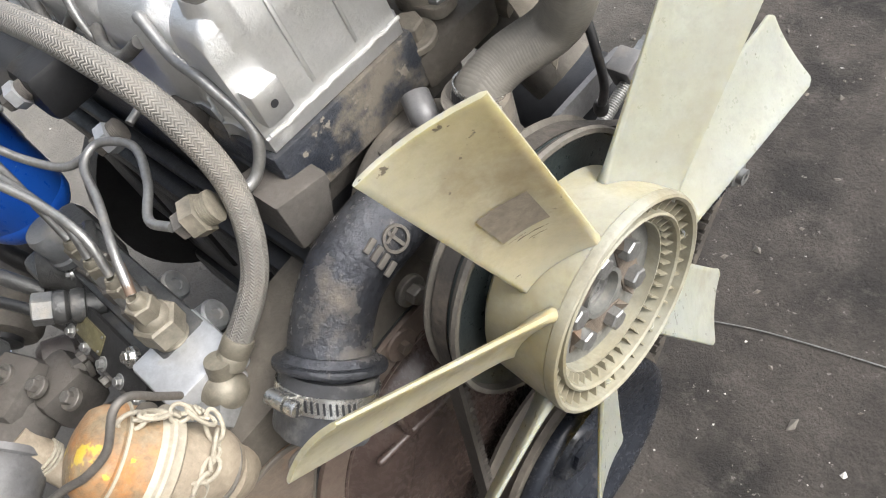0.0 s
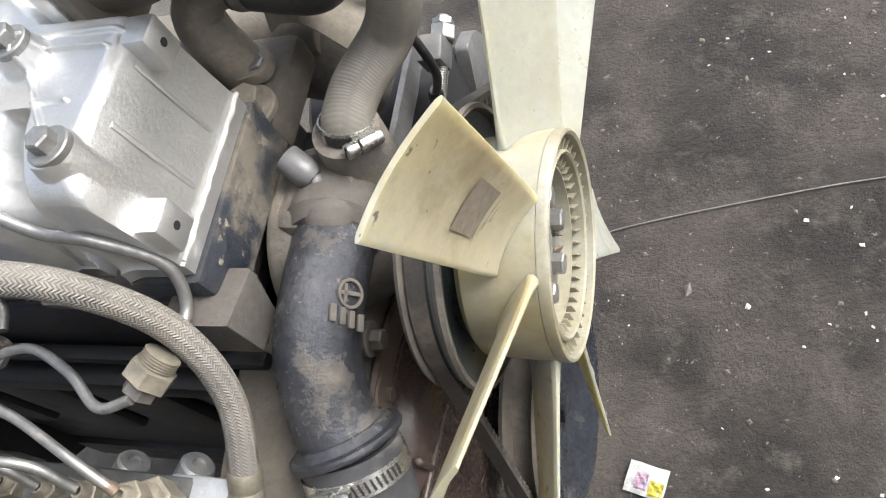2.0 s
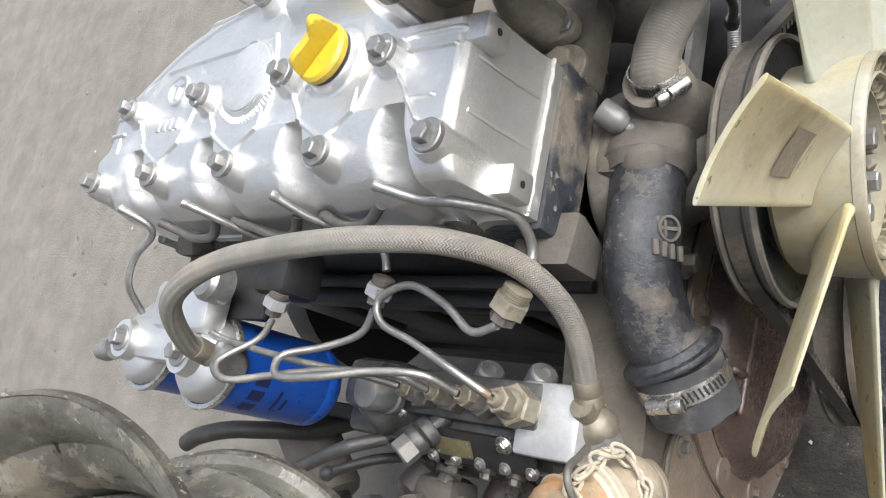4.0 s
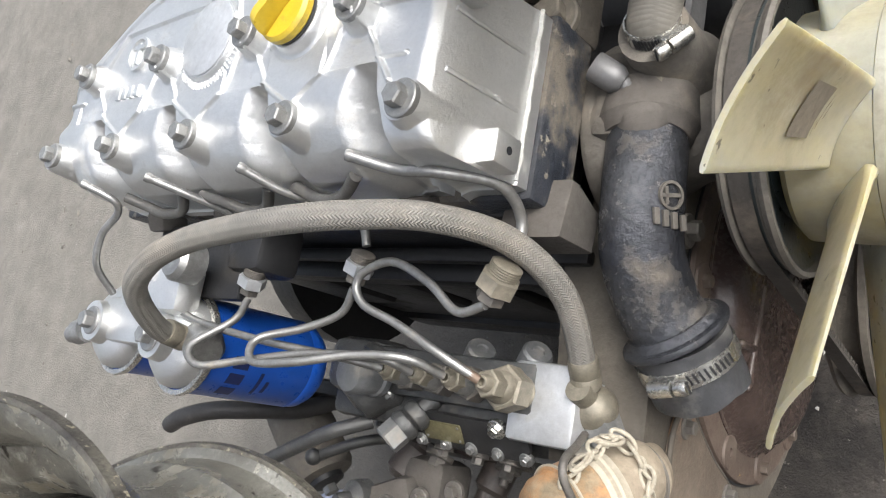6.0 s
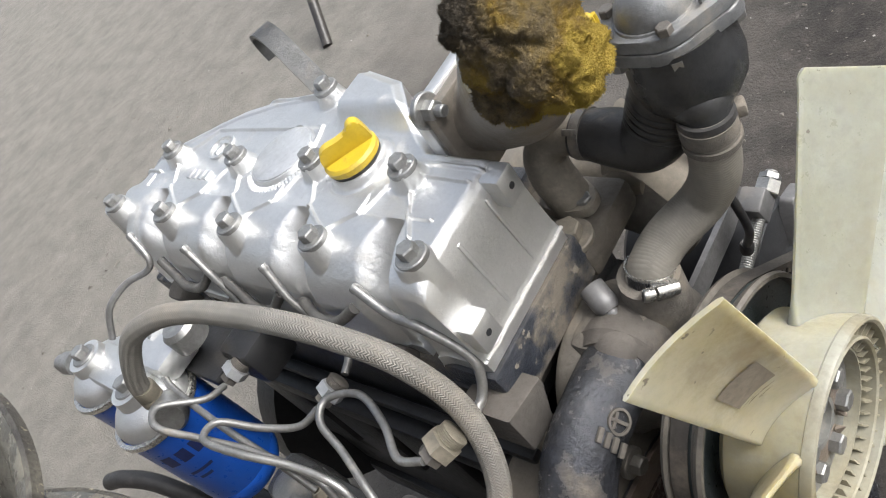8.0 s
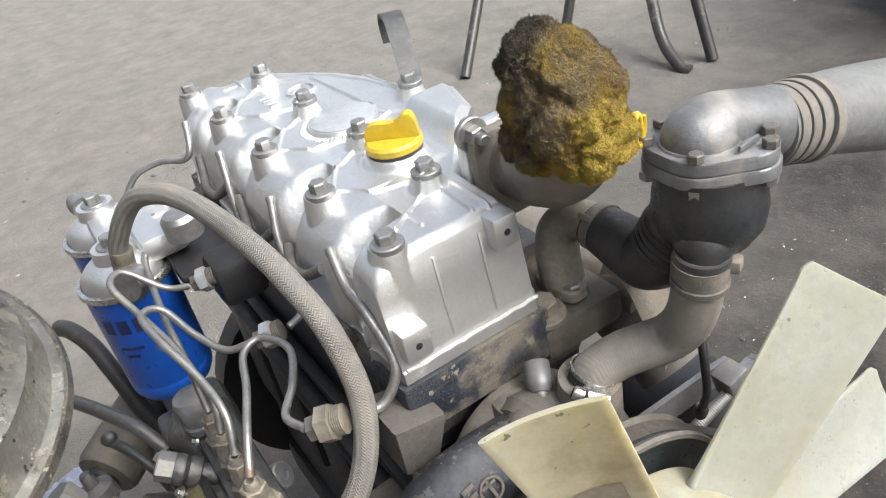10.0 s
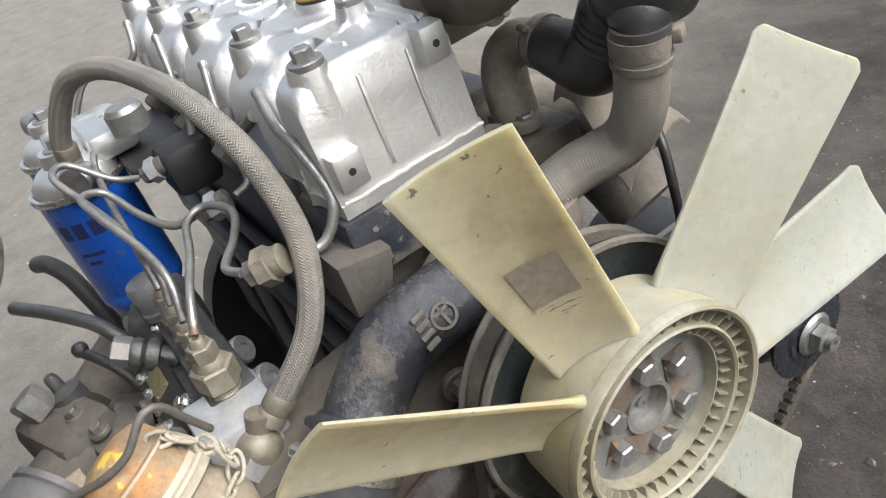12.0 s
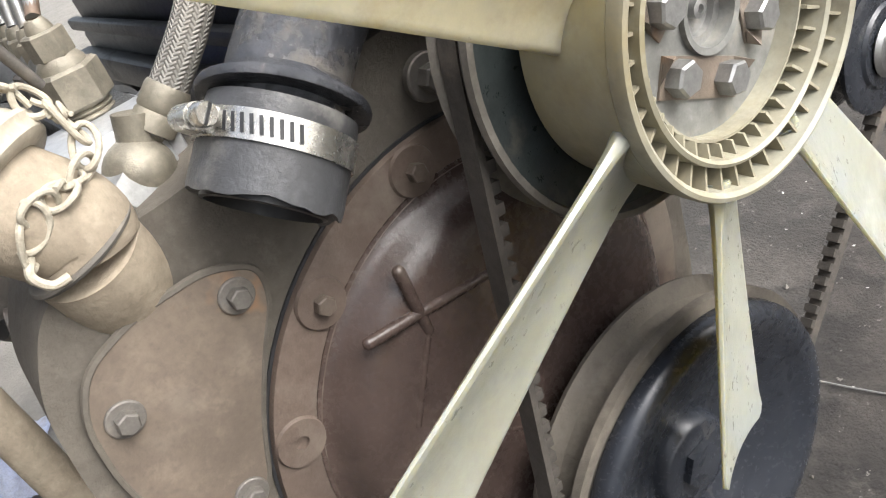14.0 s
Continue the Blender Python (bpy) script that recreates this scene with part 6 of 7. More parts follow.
def pipe_union(at, up, s=1.0):
    """A hexagon union with a threaded top, where two fuel pipes meet."""
    at, up = Vector(at), Vector(up).normalized()
    e = thing("pipe_union", "grimy brass hexagon pipe union with bare threads" if s > 0.9 else "small dark pipe union with a pale hexagon", "pipe fitting", at, "pipe unions")
    part("hexagon", hexprism(BM(), at - up * 0.008 * s, up, 0.0255 * s, 0.0125 * s, 10), BRASS if s > 0.9 else SILVER_OLD, e)
    part("thread", threaded(BM(), at + up * 0.0045 * s, up, 0.0114 * s, 0.0085 * s, 5), BRASS if s > 0.9 else DARKBOLT, e)
    part("small_hexagon", hexprism(BM(), at - up * 0.0165 * s, up, 0.0175 * s, 0.0085 * s, 25), DARKBOLT, e)
    return adopt(e)


pipe_union(FITTINGS[0], (0.5, 0.72, 0.2), 1.0)
pipe_union(FITTINGS[1], (0.38, 0.75, 0.22), 0.85)
pipe_union(FITTINGS[2], (0.38, 0.75, 0.2), 0.85)

LEAKOFF = [
    [(-0.072, -0.028, 0.768), (-0.1, -0.036, 0.752), (-0.13, -0.036, 0.747), (-0.152, -0.028, 0.752), (-0.165, -0.03, 0.74)],
    [(-0.18, -0.028, 0.758), (-0.2, -0.038, 0.742), (-0.225, -0.04, 0.74), (-0.25, -0.034, 0.75), (-0.272, -0.03, 0.757)],
    [(-0.29, -0.028, 0.765), (-0.31, -0.04, 0.75), (-0.34, -0.042, 0.748), (-0.365, -0.036, 0.752), (-0.385, -0.03, 0.765)],
]
for w in LEAKOFF:
    lk = thing("leak_off_hose", "thin dusty grey leak-off hose between injectors", "hose", w[2], "leak-off hoses")
    part("hose", tube(BM(), w, 0.0048, 12, 8), LEAKGREY, lk)
    adopt(lk)


def injection_pump():
    e = thing("injection_pump", "grimy cast fuel injection pump with four outlet valves in a row", "injection pump", (-0.1, -0.16, 0.5))
    body = BM()
    box(body, (0.215, 0.062, 0.1), Matrix.Translation((-0.128, -0.16, 0.548)), 0.008)
    box(body, (0.18, 0.04, 0.022), Matrix.Translation((-0.095, -0.146, 0.604)), 0.004)
    lathe(body, [(0, 0), (0.055, 0), (0.058, 0.008), (0.052, 0.03), (0.05, 0.07), (0, 0.07)], axis((-0.03, -0.158, 0.535), (1, 0, 0)), 36)
    part("body", body, PUMPGREY, e, "oily dark grey pump body")
    for x in (-0.2, -0.165, -0.13, -0.095, -0.06):
        part("stiffening_rib", box(BM(), (0.006, 0.07, 0.07), Matrix.Translation((x, -0.162, 0.535)), 0.002), PUMPGREY, e)
    end = BM()
    box(end, (0.058, 0.06, 0.058), Matrix.Translation((0.001, -0.1545, 0.585)), 0.004)
    box(end, (0.012, 0.034, 0.04), Matrix.Translation((0.031, -0.15, 0.582)), 0.004)
    part("end_block", end, SILVER_OLD, e, "pale bare aluminium end block")
    for k, x in enumerate((-0.018, -0.055, -0.088, -0.12)):
        d = Vector((0.02, 0.02, 1)).normalized()
        big = k == 0
        a = Vector((x, -0.149, 0.611))
        v = part("valve_holder", hexprism(BM(), a + d * (0.01 if big else 0.004), d, 0.03 if big else 0.023, 0.02 if big else 0.018, 15 * k + 8), BRASS if big else DARKBOLT, e, "dusty tan valve holder" if big else "grimy dark valve holder")
        part("thread", threaded(BM(), a, d, 0.0135 if big else 0.01, 0.012, 4), BRASS if big else DARKBOLT, v)
        part("collar", lathe(BM(), [(0, 0.02), (0.0125 if big else 0.0095, 0.02), (0.0125 if big else 0.0095, 0.032), (0.0095 if big else 0.0075, 0.036), (0, 0.036)], axis(a, d), 24), BRASS if big else STEEL, v)
        part("pipe_nut", hexprism(BM(), a + d * (0.035 if big else 0.03), d, 0.0185 if big else 0.0155, 0.014, 20 * k), BRASS, v)
        part("ferrule", lathe(BM(), [(0.003, 0), (0.0068, 0), (0.0062, 0.003), (0.0045, 0.006), (0.003, 0.006)], axis(a + d * (0.049 if big else 0.044), d), 16, True), BRASS, v)
    for x, y, z in ((-0.022, -0.124, 0.597), (-0.077, -0.126, 0.595)):
        b = BM()
        lathe(b, [(0, -0.012), (0.0145, -0.012), (0.0145, 0.012), (0.0125, 0.0145), (0.006, 0.0145), (0.005, 0.0125), (0, 0.0125)], axis((x, y, z), (0.6, 0.65, 0.45)) @ Matrix.Scale(0.86, 4), 28)
        part("round_boss", b, ALUGREY, e, "pale round plug")
    # governor end: a capped tower over a ringed diaphragm housing
    tower = BM()
    lathe(tower, [(0, 0), (0.0185, 0), (0.0185, 0.006), (0.0165, 0.008), (0.0165, 0.03), (0.0145, 0.0345), (0.009, 0.0365), (0, 0.037)], axis((-0.161, -0.1525, 0.62), (-0.05, -0.1, 1)), 32)
    part("tower_cap", tower, ALUGREY, e, "dull grey round tower cap")
    gov = BM()
    gm = axis((-0.178, -0.158, 0.6), (-0.35, -0.75, 0.45))
    lathe(gov, [(0, -0.02), (0.031, -0.02), (0.033, -0.017), (0.033, -0.012), (0.031, -0.01), (0.031, -0.006), (0.033, -0.004), (0.033, 0.001), (0.03, 0.004), (0.024, 0.012), (0.02, 0.024), (0.017, 0.028), (0, 0.03)], gm, 40)
    box(gov, (0.07, 0.05, 0.05), Matrix.Translation((-0.2, -0.145, 0.59)), 0.012)
    part("governor_housing", gov, PUMPGREY, e)
    for k in range(6):
        bolt(e, gm @ Vector((0.0275 * math.cos(k * 1.047 + 0.4), 0.0275 * math.sin(k * 1.047 + 0.4), 0.003)), gm.to_3x3() @ Vector((0, 0, 1)), 0.006, STEEL, True, 20 * k, "screw")
    bj = BM()
    a, d = Vector((-0.115, -0.173, 0.607)), Vector((-0.42, -0.78, 0.5)).normalized()
    lathe(bj, [(0, -0.012), (0.0085, -0.012), (0.0085, 0.002), (0.0128, 0.003), (0.0142, 0.008), (0.0128, 0.013), (0.0095, 0.0145), (0.013, 0.017), (0.0138, 0.022), (0.012, 0.026), (0, 0.026)], axis(a, d), 28)
    bj = part("inlet_banjo", bj, PUMPGREY, e, "oily ringed banjo union")
    part("hexagon", hexprism(BM(), a + d * 0.025, d, 0.0225, 0.016, 12), ALUGREY, bj)
    # black bar painted as the slot's shade on the hexagon
    part("slot", box(BM(), (0.002, 0.011, 0.0008), axis(a + d * 0.0413, d, 40)), SHADOWBLACK, bj)
    lv = BM()
    tube(lv, [(-0.285, -0.238, 0.556), (-0.268, -0.228, 0.55), (-0.245, -0.215, 0.535), (-0.225, -0.205, 0.5)], 0.0055, 12, 5)
    bmesh.ops.create_icosphere(lv, subdivisions=3, radius=0.0085, matrix=Matrix.Translation((-0.287, -0.239, 0.5605)))
    part("control_lever", lv, PUMPGREY, e)
    sm = Matrix.Translation((-0.068, -0.186, 0.6)) @ Matrix.Rotation(radians(36), 4, "X")
    strip = part("top_cover", slab(BM(), rounded([(-0.062, -0.014), (0.05, -0.014), (0.058, -0.004), (0.056, 0.016), (-0.05, 0.016), (-0.062, 0.006)], 0.004), 0.0035, sm, 0.001), BLOCK, e, "dark screwed cover strip")
    plate = part("name_plate", slab(BM(), rounded([(-0.046, -0.0085), (-0.006, -0.0085), (-0.006, 0.0085), (-0.046, 0.0085)], 0.0015), 0.0046, sm, 0.0003), OLIVE, strip, "dull olive blank name plate")
    for x, y in ((-0.043, -0.006), (-0.009, -0.006), (-0.043, 0.006), (-0.009, 0.006)):
        part("rivet", lathe(BM(), [(0, 0.0044), (0.0012, 0.0044), (0.001, 0.0054), (0, 0.0056)], sm @ Matrix.Translation((x, y, 0)), 10), STEEL, plate)
    skirt = BM()
    slab(skirt, rounded([(-0.125, 0.0), (0.012, 0.0), (0.018, 0.012), (0.01, 0.03), (-0.12, 0.03)], 0.005), 0.004, Matrix.Translation((0, -0.1975, 0.5925)) @ Matrix.Rotation(radians(-100), 4, "X"), 0.001)
    part("side_cover", skirt, BLOCK, e, "blue-black lower side cover")
    for k in range(5):
        bolt(e, sm @ Vector((-0.052 + 0.026 * k, -0.0115, 0.0035)), sm.to_3x3() @ Vector((0, 0, 1)), 0.0062, STEEL, True, 20 * k, "screw")
    for x, y in ((-0.05, 0.012), (0.03, 0.011)):
        bolt(e, sm @ Vector((x, y, 0.0035)), sm.to_3x3() @ Vector((0, 0, 1)), 0.0085, CHROME, True, 15, "screw")
    for k in range(4):
        bolt(e, (-0.11 + 0.034 * k, -0.2035, 0.578 - 0.004 * (k % 2)), (0, -1, 0.1), 0.009, DARKBOLT, True, 20 * k)
    low = BM()
    box(low, (0.12, 0.045, 0.05), Matrix.Translation((-0.12, -0.19, 0.5)), 0.015)
    lathe(low, [(0, 0), (0.02, 0), (0.022, 0.006), (0.018, 0.01), (0.018, 0.036), (0.012, 0.042), (0, 0.042)], axis((-0.18, -0.205, 0.52), (-0.3, -0.8, 0.3)), 28)
    lathe(low, [(0, 0), (0.016, 0), (0.016, 0.03), (0.011, 0.034), (0.011, 0.044), (0, 0.044)], axis((-0.1, -0.205, 0.5), (-0.2, -0.9, 0.2)), 28)
    part("lift_pump", low, OILDARK, e)
    for at, d, sz in (((-0.14, -0.213, 0.545), (-0.1, -0.9, 0.3), 0.014), ((-0.158, -0.212, 0.528), (-0.3, -0.8, 0.4), 0.012), ((-0.075, -0.212, 0.53), (0, -0.9, 0.3), 0.012)):
        bolt(e, at, d, sz, DARKBOLT, True, 30 * sz, "plug", True)
    return adopt(e)


injection_pump()


def pump_banjo():
    e = thing("banjo_elbow", "dusty steel elbow union joining the braided hose to the pump", "pipe fitting", (0.032, -0.155, 0.59))
    bm = BM()
    bmesh.ops.create_uvsphere(bm, u_segments=24, v_segments=14, radius=0.0175, matrix=Matrix.Translation((0.0325, -0.152, 0.591)))
    lathe(bm, [(0, 0), (0.0105, 0), (0.0095, 0.012), (0.0095, 0.022), (0, 0.022)], axis((0.031, -0.148, 0.596), (0, 0.35, 1)), 20)
    lathe(bm, [(0, 0), (0.012, 0), (0.012, 0.02), (0, 0.02)], axis((0.015, -0.148, 0.596), (1, 0, 0)), 20)
    part("elbow", bm, BRASS, e)
    part("hexagon", hexprism(BM(), (0.035, -0.16, 0.586), (0.55, -0.8, -0.25), 0.028, 0.018), STEEL, e)
    return adopt(e)


pump_banjo()


def oil_filler():
    e = thing("oil_filler_neck", "rusty orange capped oil filler on a dusty tan neck", "oil filler", (0.055, -0.2, 0.54))
    seat, foot = Vector((0.0615, -0.213, 0.6266)), Vector((0.066, -0.1955, 0.585))
    d = Vector((-0.4, -0.4, 0.82)).normalized()
    neck = [seat + d * 0.004, seat - d * 0.012, foot + Vector((0, 0, 0.012)), foot]
    part("neck", tube(BM(), neck, lambda t: 0.0252 + 0.0015 * math.sin(3.1 * t), 36, 8), NECKTAN, e, "dusty tan cast neck")
    part("neck_seam", lathe(BM(), [(0.02, -0.0015), (0.0272, -0.0015), (0.028, 0), (0.0272, 0.0015), (0.02, 0.0015)], axis(foot + Vector((0, 0, 0.002)), (-0.03, -0.25, 0.97)), 36, True), PUMPIRON, e)
    part("skirt", tube(BM(), [foot, Vector((0.0605, -0.193, 0.572)), Vector((0.046, -0.19, 0.552))], lambda t: 0.0255 + 0.003 * t * t, 36, 8), NECKTAN, e)
    m = axis(seat, d)
    cap = part("cap", lathe(BM(), [(0, 0.004), (0.034, 0.004), (0.0335, 0.007), (0.0325, 0.01), (0.0318, 0.024), (0.0326, 0.0262), (0.0322, 0.028), (0.0302, 0.0288), (0.0296, 0.031), (0.0285, 0.038), (0.024, 0.0445), (0.014, 0.048), (0, 0.049)], m, 56), ORANGE, e, "rusty orange domed cap with yellow paint specks")
    part("flange", lathe(BM(), [(0.02, -0.0075), (0.033, -0.0075), (0.0352, -0.006), (0.0362, -0.001), (0.0375, 0.0005), (0.0372, 0.0028), (0.0345, 0.0042), (0.0335, 0.008), (0.02, 0.008)], m, 56, True), CAPRIM, cap, "chalky pale flange of the cap")
    part("seam_ring", lathe(BM(), [(0.03, 0.0255), (0.0334, 0.0258), (0.0336, 0.0275), (0.03, 0.0282)], m, 56, True), CAPRIM, cap)
    bail = BM()
    tube(bail, [(0.06, -0.171, 0.65), (0.068, -0.179, 0.673), (0.0735, -0.187, 0.694), (0.077, -0.198, 0.698), (0.079, -0.216, 0.682), (0.071, -0.235, 0.671), (0.06, -0.249, 0.664), (0.046, -0.268, 0.652), (0.043, -0.272, 0.643), (0.047, -0.265, 0.631), (0.05, -0.253, 0.615)], 0.0026, 12, 8)
    part("wire_bail", bail, DARKBOLT, e, "bent dark steel bail")
    lug = BM()
    lm = axis((0.06, -0.1945, 0.6535), (0.6, 0.5, 0.6), 20)
    slab(lug, rounded([(-0.011, -0.006), (0.011, -0.006), (0.013, 0.004), (0.003, 0.011), (-0.012, 0.006)], 0.004), 0.0035, lm, 0.001)
    box(lug, (0.005, 0.004, 0.008), lm @ Matrix.Translation((0.001, 0.001, 0.006)), 0.001)
    part("lug", lug, TANCASE, cap)
    adopt(e)
    # a short chain of bent wire links, tied with twine, from the lug round the flange and down along the neck
    k = thing("tie_chain", "grimy pale chain of bent wire links and twine on the filler", "chain", foot)
    rnd = random.Random(4)
    w = spline([(0.059, -0.199, 0.664), (0.063, -0.187, 0.657), (0.065, -0.176, 0.639), (0.069, -0.171, 0.625), (0.076, -0.177, 0.616), (0.087, -0.192, 0.614), (0.0885, -0.202, 0.613), (0.0865, -0.21, 0.607), (0.086, -0.214, 0.599)], 6)
    w = [p + Vector((0.0035, 0.0005, 0.003)) for p in w]
    n = 10
    for j in range(n):
        i = round((len(w) - 4) * j / (n - 1))
        p, t = w[i], (w[i + 3] - w[i]).normalized()
        o = Vector((0.75, 0.15, 0.6))
        o = (o - t * o.dot(t)).normalized()
        side = t.cross(o).normalized()
        if j % 2:
            side = (side * 0.45 + o * 0.9).normalized()
        a, b = 0.0088 * rnd.uniform(0.8, 1.3), 0.0056 * rnd.uniform(0.8, 1.3)
        pts = [p + t * a * math.cos(q) + side * b * math.sin(q) + o * 0.0015 * math.sin(2 * q + j) for q in (2 * math.pi * c / 10 for c in range(11))]
        part("link", tube(BM(), pts, 0.0015, 8, 3), CORD, k)
    for j, (a, b) in enumerate(((0, 8), (2, 11), (10, 18), (24, 31))):
        q = [w[round(a + (b - a) * c / 4)] + Vector((rnd.uniform(0, 0.004), rnd.uniform(-0.003, 0.003), rnd.uniform(-0.003, 0.004))) for c in range(5)]
        part("twine", tube(BM(), q, 0.0014, 6, 5), CORD, k)
    wrap = [w[13] + Vector((0.003 * math.cos(c * 1.2), 0.0005 * c - 0.002, 0.003 * math.sin(c * 1.2))) for c in range(16)]
    part("twine", tube(BM(), wrap, 0.0012, 6, 3), CORD, k, "knot of twine")
    tail = [w[-1], w[-1] + Vector((0.003, -0.004, -0.006)), w[-1] + Vector((0.004, -0.0, -0.013)), w[-1] + Vector((0.003, 0.007, -0.014))]
    part("twine", tube(BM(), tail, 0.002, 8, 5), CORD, k, "frayed twine end")
    adopt(k)


oil_filler()


def starter_motor():
    e = thing("starter_motor", "dusty grey starter motor with black nose, low beside the block", "starter motor", (-0.43, -0.26, 0.36))
    d = Vector((0.42, -0.5, -0.1)).normalized()
    a = Vector((-0.4266, -0.28, 0.405))
    part("case", lathe(BM(), [(0, -0.16), (0.036, -0.16), (0.04, -0.15), (0.04, -0.012), (0.036, -0.004), (0.02, 0), (0, 0)], axis(a, d), 32), PUMPIRON, e)
    part("nose", lathe(BM(), [(0, -0.002), (0.022, -0.002), (0.022, 0.006), (0.012, 0.01), (0, 0.01)], axis(a, d), 24), SHADOWBLACK, e)
    part("terminal_nut", hexprism(BM(), a + d * 0.008, d, 0.016, 0.012), STEEL, e)
    # dark plate added where only shadow lies beside the motor
    mp = BM()
    box(mp, (0.16, 0.02, 0.12), Matrix.Translation((-0.44, -0.17, 0.4)), 0.008)
    part("mounting_plate", mp, BLOCK, e)
    return adopt(e)


starter_motor()


def feed_pump():
    e = thing("feed_pump", "dusty tan cast feed pump with a pale hexagon cap", "feed pump", (-0.2, -0.27, 0.5))
    bm = BM()
    box(bm, (0.09, 0.06, 0.05), Matrix.Translation((-0.185, -0.275, 0.545)) @ Matrix.Rotation(0.4, 4, "Z"), 0.012)
    lathe(bm, [(0, 0), (0.03, 0), (0.032, 0.006), (0.03, 0.05), (0, 0.05)], axis((-0.165, -0.27, 0.535), (0.35, -0.75, -0.1)), 32)
    box(bm, (0.05, 0.05, 0.05), Matrix.Translation((-0.15, -0.24, 0.53)), 0.012)
    part("casting", bm, IRON, e)
    part("hexagon_cap", hexprism(BM(), (-0.2, -0.283, 0.57), (-0.25, -0.35, 0.9), 0.027, 0.026, 12), ALUGREY, e, "pale hexagon cap")
    nb = BM()
    lathe(nb, [(0, 0), (0.017, 0), (0.016, 0.015), (0.01, 0.018), (0.0065, 0.02), (0.006, 0.032), (0.0045, 0.035), (0, 0.035)], axis((-0.207, -0.262, 0.56), (-0.1, -0.1, 1)), 20)
    part("bleed_nipple", nb, PUMPGREY, e)
    sl = BM()
    lathe(sl, [(0, 0), (0.036, 0), (0.037, 0.006), (0.034, 0.008), (0.037, 0.012), (0.037, 0.06), (0.03, 0.066), (0, 0.066)], axis((-0.15, -0.305, 0.53), (0.5, -0.7, -0.15)), 36)
    part("sleeve", sl, GREYSHEET, e, "grey ringed metal sleeve")
    for k in range(3):
        bolt(e, (-0.17 + 0.03 * k, -0.262 + 0.012 * k, 0.571 - 0.008 * k), (0, -0.2, 1), 0.01, DARKBOLT, True, 20 * k)
    return adopt(e)


feed_pump()


def stub_hose(name, label, w, r, mat):
    e = thing(name, label, "hose", w[0])
    part("hose", tube(BM(), w, r, 20, 8), mat, e)
    p, d = Vector(w[0]), (Vector(w[0]) - Vector(w[1])).normalized()
    # flat black disc gives the open end its inner shade
    part("bore", lathe(BM(), [(0, 0), (r * 0.55, 0), (r * 0.55, 0.0005), (0, 0.0005)], axis(p, d), 16), SHADOWBLACK, e)
    return adopt(e)


stub_hose("rubber_hose", "black rubber hose with a cut open end behind the fuel filter", [(-0.572, -0.247, 0.545), (-0.54, -0.235, 0.552), (-0.5, -0.22, 0.54), (-0.46, -0.21, 0.505), (-0.43, -0.2, 0.46), (-0.4, -0.17, 0.4)], 0.011, RUBBER)
stub_hose("return_pipe", "grey dusty metal return pipe leading from the injection pump", [(-0.325, -0.268, 0.617), (-0.275, -0.24, 0.6175), (-0.2208, -0.211, 0.6135), (-0.2, -0.201, 0.606), (-0.185, -0.192, 0.592)], 0.0068, PUMPGREY)



def drop_hose():
    e = thing("drop_hose", "dusty tan rubber hose with wire clamp below the feed pump", "hose", (-0.12, -0.29, 0.53))
    w = [(-0.138, -0.291, 0.545), (-0.128, -0.291, 0.52), (-0.12, -0.29, 0.49), (-0.116, -0.288, 0.44), (-0.113, -0.283, 0.36), (-0.108, -0.262, 0.27), (-0.105, -0.23, 0.22), (-0.1, -0.17, 0.2)]
    part("hose", tube(BM(), w, 0.0145, 24, 8), NECKTAN, e)
    d = (Vector(w[2]) - Vector(w[1])).normalized()
    for k in range(3):
        part("clamp_wire", lathe(BM(), [(0.0142, -0.0011), (0.0166, -0.0011), (0.0166, 0.0011), (0.0142, 0.0011)], axis(Vector(w[1]) + d * (0.003 + 0.0034 * k), d), 32, True), CORD, e, "pale dusty clamp wire")
    q = Vector(w[1]) + d * 0.006
    knot = BM()
    tube(knot, [q + Vector((0.012, -0.014, 0.0)), q + Vector((0.016, -0.018, 0.004)), q + Vector((0.018, -0.017, 0.012)), q + Vector((0.015, -0.016, 0.019))], lambda t: 0.0032 - 0.0014 * t, 10, 5)
    part("twisted_end", knot, CORD, e)
    return adopt(e)


drop_hose()


def floor_rag():
    e = thing("rag", "crumpled pale blue cloth rag on the dirt floor", "rag", (-0.88, -0.435, 0.0))
    bm = BM()
    n = 40
    g = []
    for j in range(n + 1):
        row = []
        for i in range(n + 1):
            a, b = i / n - 0.5, j / n - 0.5
            r = math.hypot(a, b)
            z = 0.045 * (1 - smooth(0.15, 0.6, r)) * (0.6 + 0.8 * noise.noise((a * 5, b * 5, 3.0))) + 0.012 * abs(noise.noise((a * 14, b * 14, 1.0)))
            k = 0.2 * (0.8 + 0.3 * noise.noise((a * 3, b * 3, 7.0)))
            row.append(bm.verts.new((-0.88 + a * k * 1.2, -0.435 + b * k, 0.004 + max(z, 0.0))))
        g.append(row)
    for j in range(n):
        for i in range(n):
            bm.faces.new((g[j][i], g[j][i + 1], g[j + 1][i + 1], g[j + 1][i]))
    bmesh.ops.solidify(bm, geom=bm.faces[:], thickness=0.0015)
    part("cloth", bm, RAGBLUE, e, sharp=180)
    return adopt(e)


floor_rag()

# ---- round the engine ----


